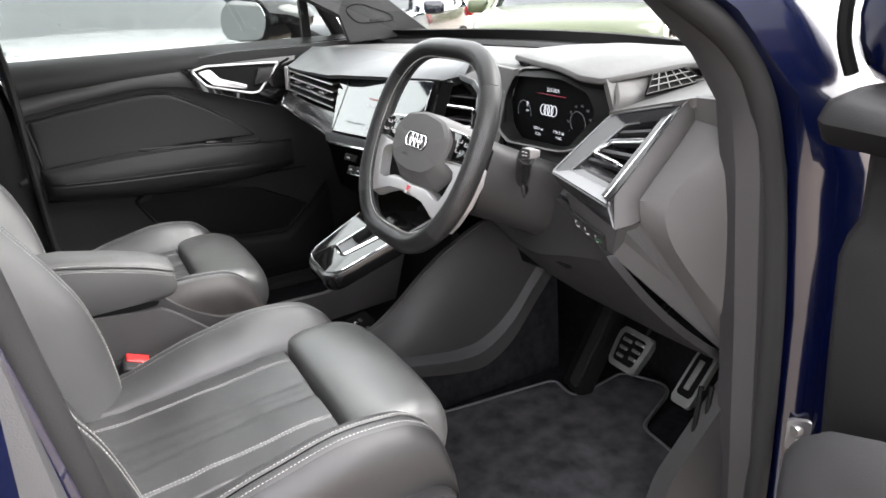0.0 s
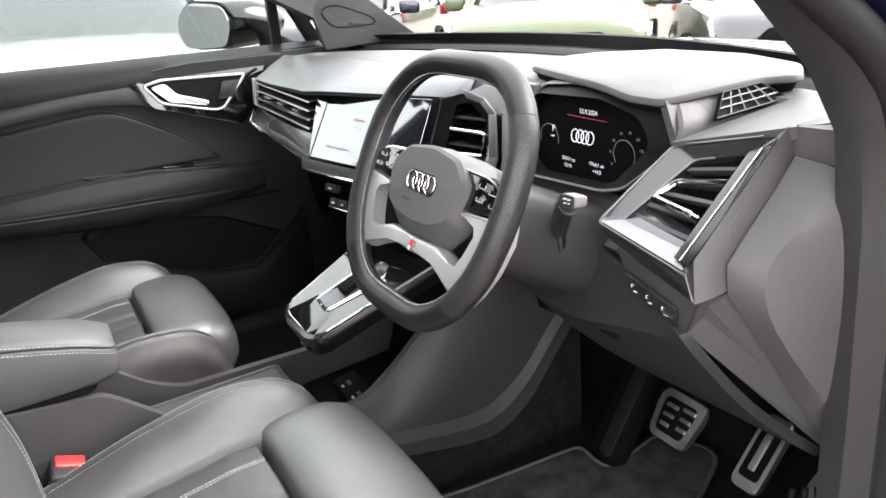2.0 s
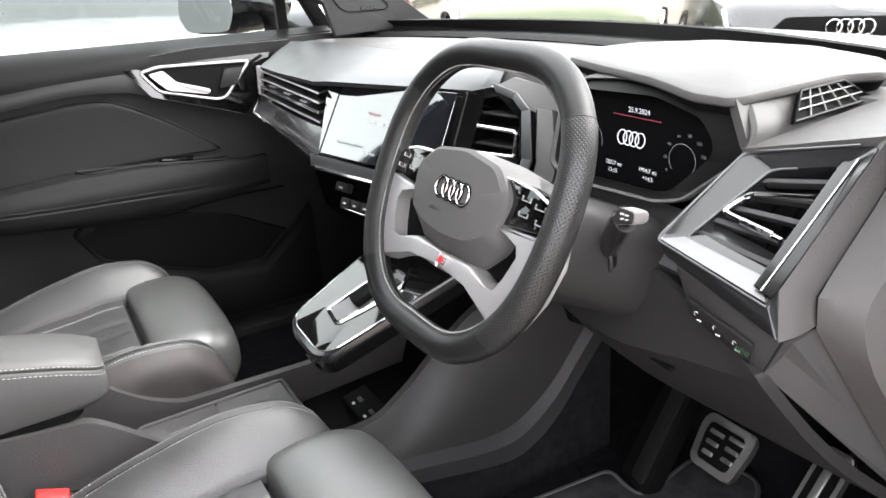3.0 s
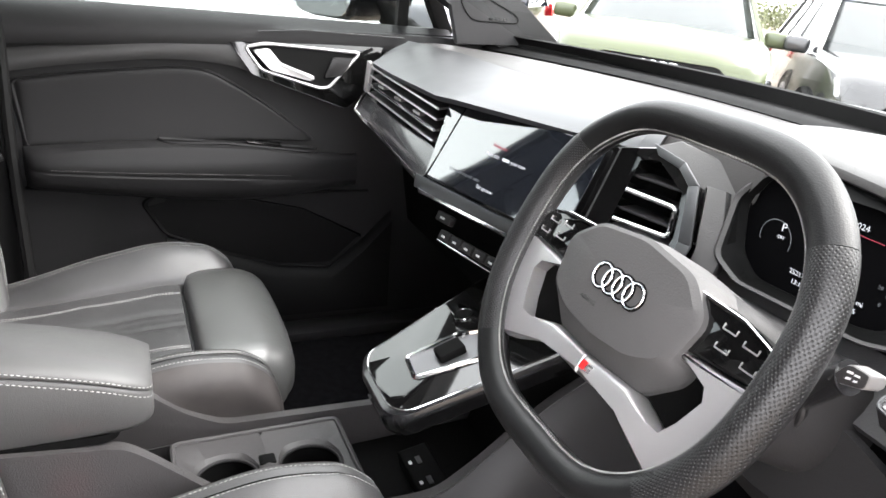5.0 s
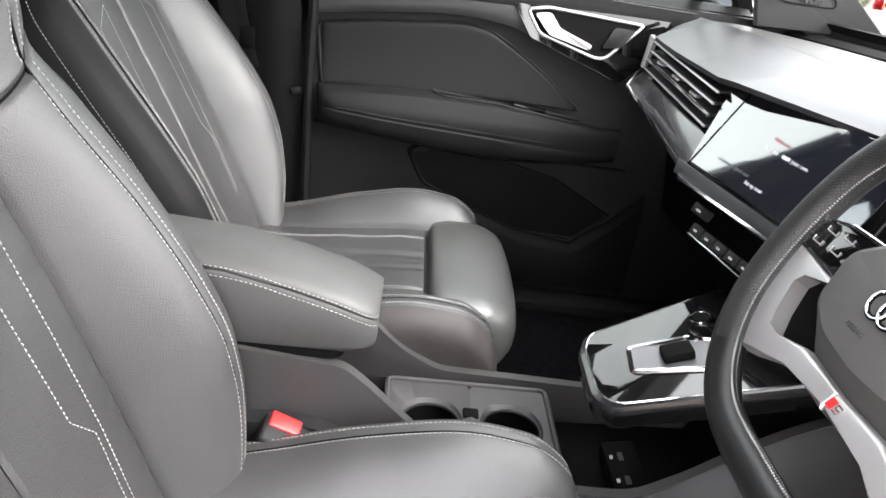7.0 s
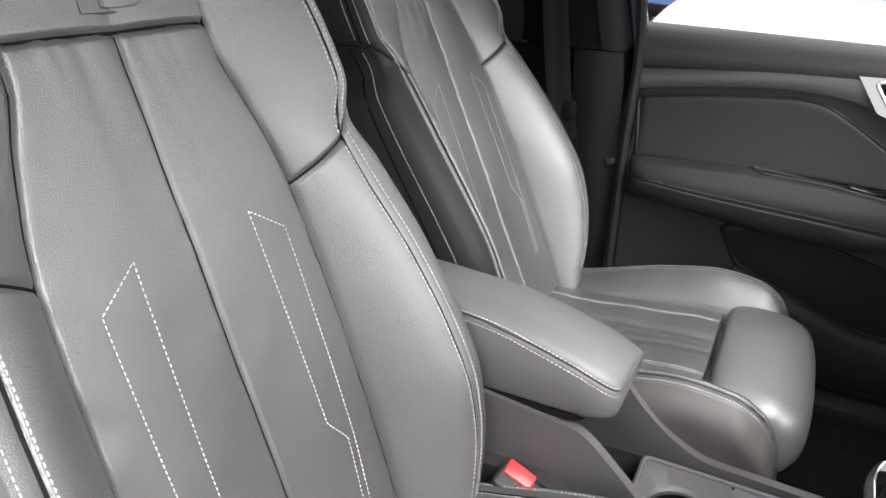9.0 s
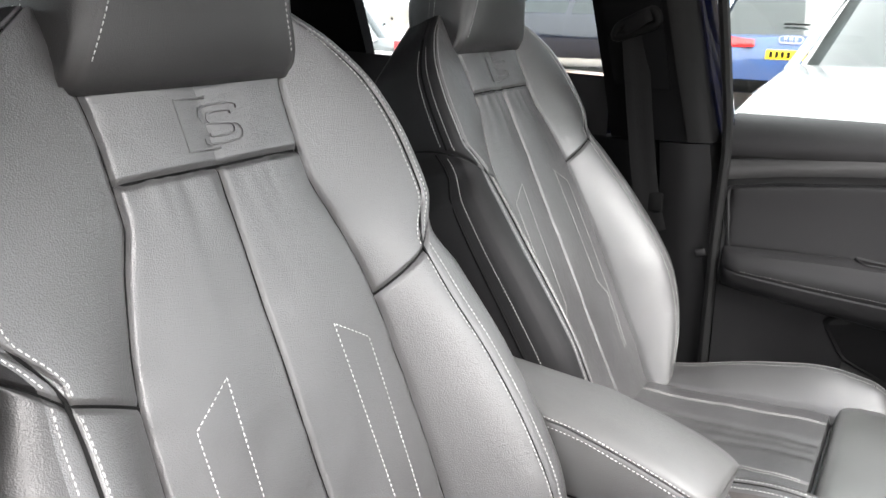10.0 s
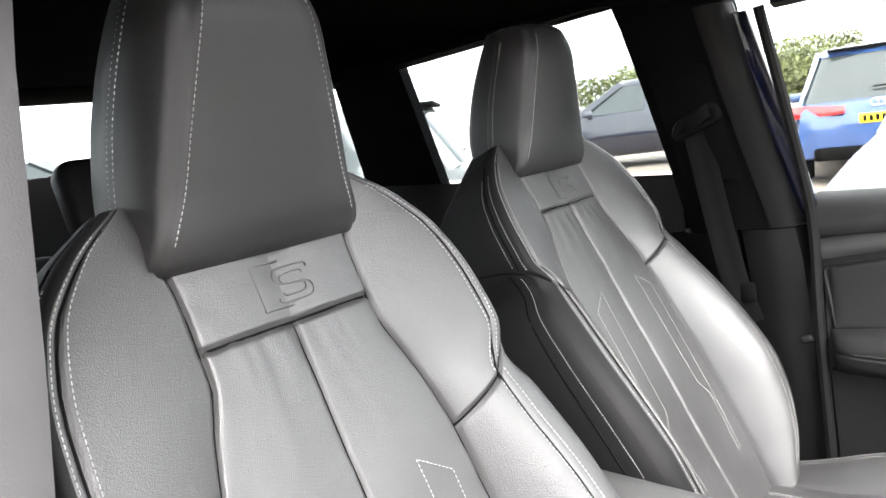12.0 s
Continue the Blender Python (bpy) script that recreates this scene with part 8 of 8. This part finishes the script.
        slab(bm, round_poly([(sx * W * 0.985, -L + 0.16, 0.86), (sx * W * 0.40, -L + 0.00, 0.88), (sx * W * 0.40, -L + 0.01, 0.97), (sx * W * 0.97, -L + 0.18, 1.02)], 0.02), (sx * 0.02, -0.07, 0), 0.008)
        local("tail_lamp", bm, LAMP_RED)
    # nose: dark grille with rings, plates
    bm = bmesh.new()
    slab(bm, round_poly([(-0.52, L - 0.005, 0.46), (0.52, L - 0.005, 0.46), (0.60, L - 0.01, 0.70), (0.45, L - 0.02, 0.85), (-0.45, L - 0.02, 0.85), (-0.60, L - 0.01, 0.70)], 0.04), (0, 0.03, 0), 0.01)
    gr = local("grille", bm, DARK)
    bm = bmesh.new()
    for k in range(4):
        c = (k - 1.5) * 0.075
        tube(bm, [(c + 0.055 * math.cos(t), L + 0.03, 0.775 + 0.055 * math.sin(t)) for t in [2 * math.pi * j / 24 for j in range(24)]], 0.007, closed=True, n=5, up=(0, 1, 0))
    local("badge", bm, CHROME, parent=gr)
    bm = bmesh.new()
    for k in range(4):
        c = (k - 1.5) * 0.06
        tube(bm, [(c + 0.043 * math.cos(t), -L - 0.012, 1.0 - 0.02 + 0.043 * math.sin(t)) for t in [2 * math.pi * j / 24 for j in range(24)]], 0.006, closed=True, n=5, up=(0, 1, 0))
    local("badge", bm, CHROME)
    bm = bmesh.new()
    box(bm, (0, -L - 0.005, 0.80), (0.52, 0.02, 0.115), 0.006)
    pl = local("rear_plate", bm, PLATE_YELLOW)
    bm = bmesh.new()
    for k in range(7):
        box(bm, (-0.2 + 0.066 * k + (0.02 if k > 3 else 0), -L - 0.017, 0.80), (0.035, 0.003, 0.07))
    local("plate_bars", bm, DARK, parent=pl)
    bm = bmesh.new()
    box(bm, (0, -L + 0.03, 0.40), (1.5, 0.12, 0.16), 0.04)
    local("rear_bumper", bm, DARK)
    bm = bmesh.new()
    box(bm, (0, -L + 0.60, H - 0.05), (1.15, 0.26, 0.035), 0.012)
    local("spoiler", bm, DARK)
    bm = bmesh.new()
    box(bm, (0.05, -L + 0.20, 1.16), (0.30, 0.02, 0.02), 0.006)
    local("wiper", bm, DARK)
    root.matrix_basis = pose(at[0], at[1], 0, 0, 0, heading) @ Matrix.Scale(scale, 4)
    return root


parked_car((-4.40, 0.40), -90, PAINT_WHITE, "white car parked nose-on beside the passenger door", height=1.64, length=5.3, mirrors=False)
parked_car((-5.5, 5.37), 229.5, PAINT_GREEN, "pale green car parked facing on the tarmac", height=1.62)
parked_car((-4.05, 6.95), 229.5, PAINT_GREY, "dark grey car with a ringed grille parked on the tarmac")
parked_car((-7.1, 3.5), 229.5, PAINT_BLACK, "dark car parked in the facing row on the tarmac")
parked_car((-11.63, -1.86), 101.8, PAINT_BLUE, "blue estate car seen from behind on the tarmac", height=1.70, length=5.0, width=1.97)
parked_car((-14.1, -6.9), 205, PAINT_BLACK, "black car parked across the tarmac", scale=1.12)
parked_car((-3.3, -5.6), 217, PAINT_SILVER, "silver car with a black tail spoiler parked behind", height=1.6)
parked_car((-2.0, -8.4), 95, PAINT_SILVER, "silver grey car parked behind the tail")


def wood(name, c, size, count, seed, label):
    rng = random.Random(seed)
    bm = bmesh.new()
    for _ in range(count):
        x, y = rng.uniform(-1, 1), rng.uniform(-1, 1)
        top = size[2] * (0.55 + 0.45 * math.sin(3 * x + seed) * math.cos(2.3 * x)) 
        z = rng.random() ** 0.7 * max(0.3 * size[2], top)
        p = Vector((c[0] + x * size[0], c[1] + y * size[1], z))
        r = rng.uniform(0.05, 0.15)
        n = Vector((rng.gauss(0, 1), rng.gauss(0, 1), rng.gauss(0.4, 1))).normalized()
        t = n.orthogonal().normalized()
        b = n.cross(t)
        q = [bm.verts.new(p + t * r * math.cos(a) + b * r * math.sin(a) + n * rng.uniform(-0.1, 0.1)) for a in (0, 1.25, 2.5, 3.77, 5.0)]
        bm.faces.new(q)
    ob = part(name, bm, LEAF, None, label, kind="stuff", category="trees")


wood("far_trees", (-60, -21), (8, 10, 5.6), 42000, 3, "yellowing green trees beyond the car park")
wood("far_trees", (-20, 60), (40, 6, 5), 26000, 5, "green trees beyond the car park")
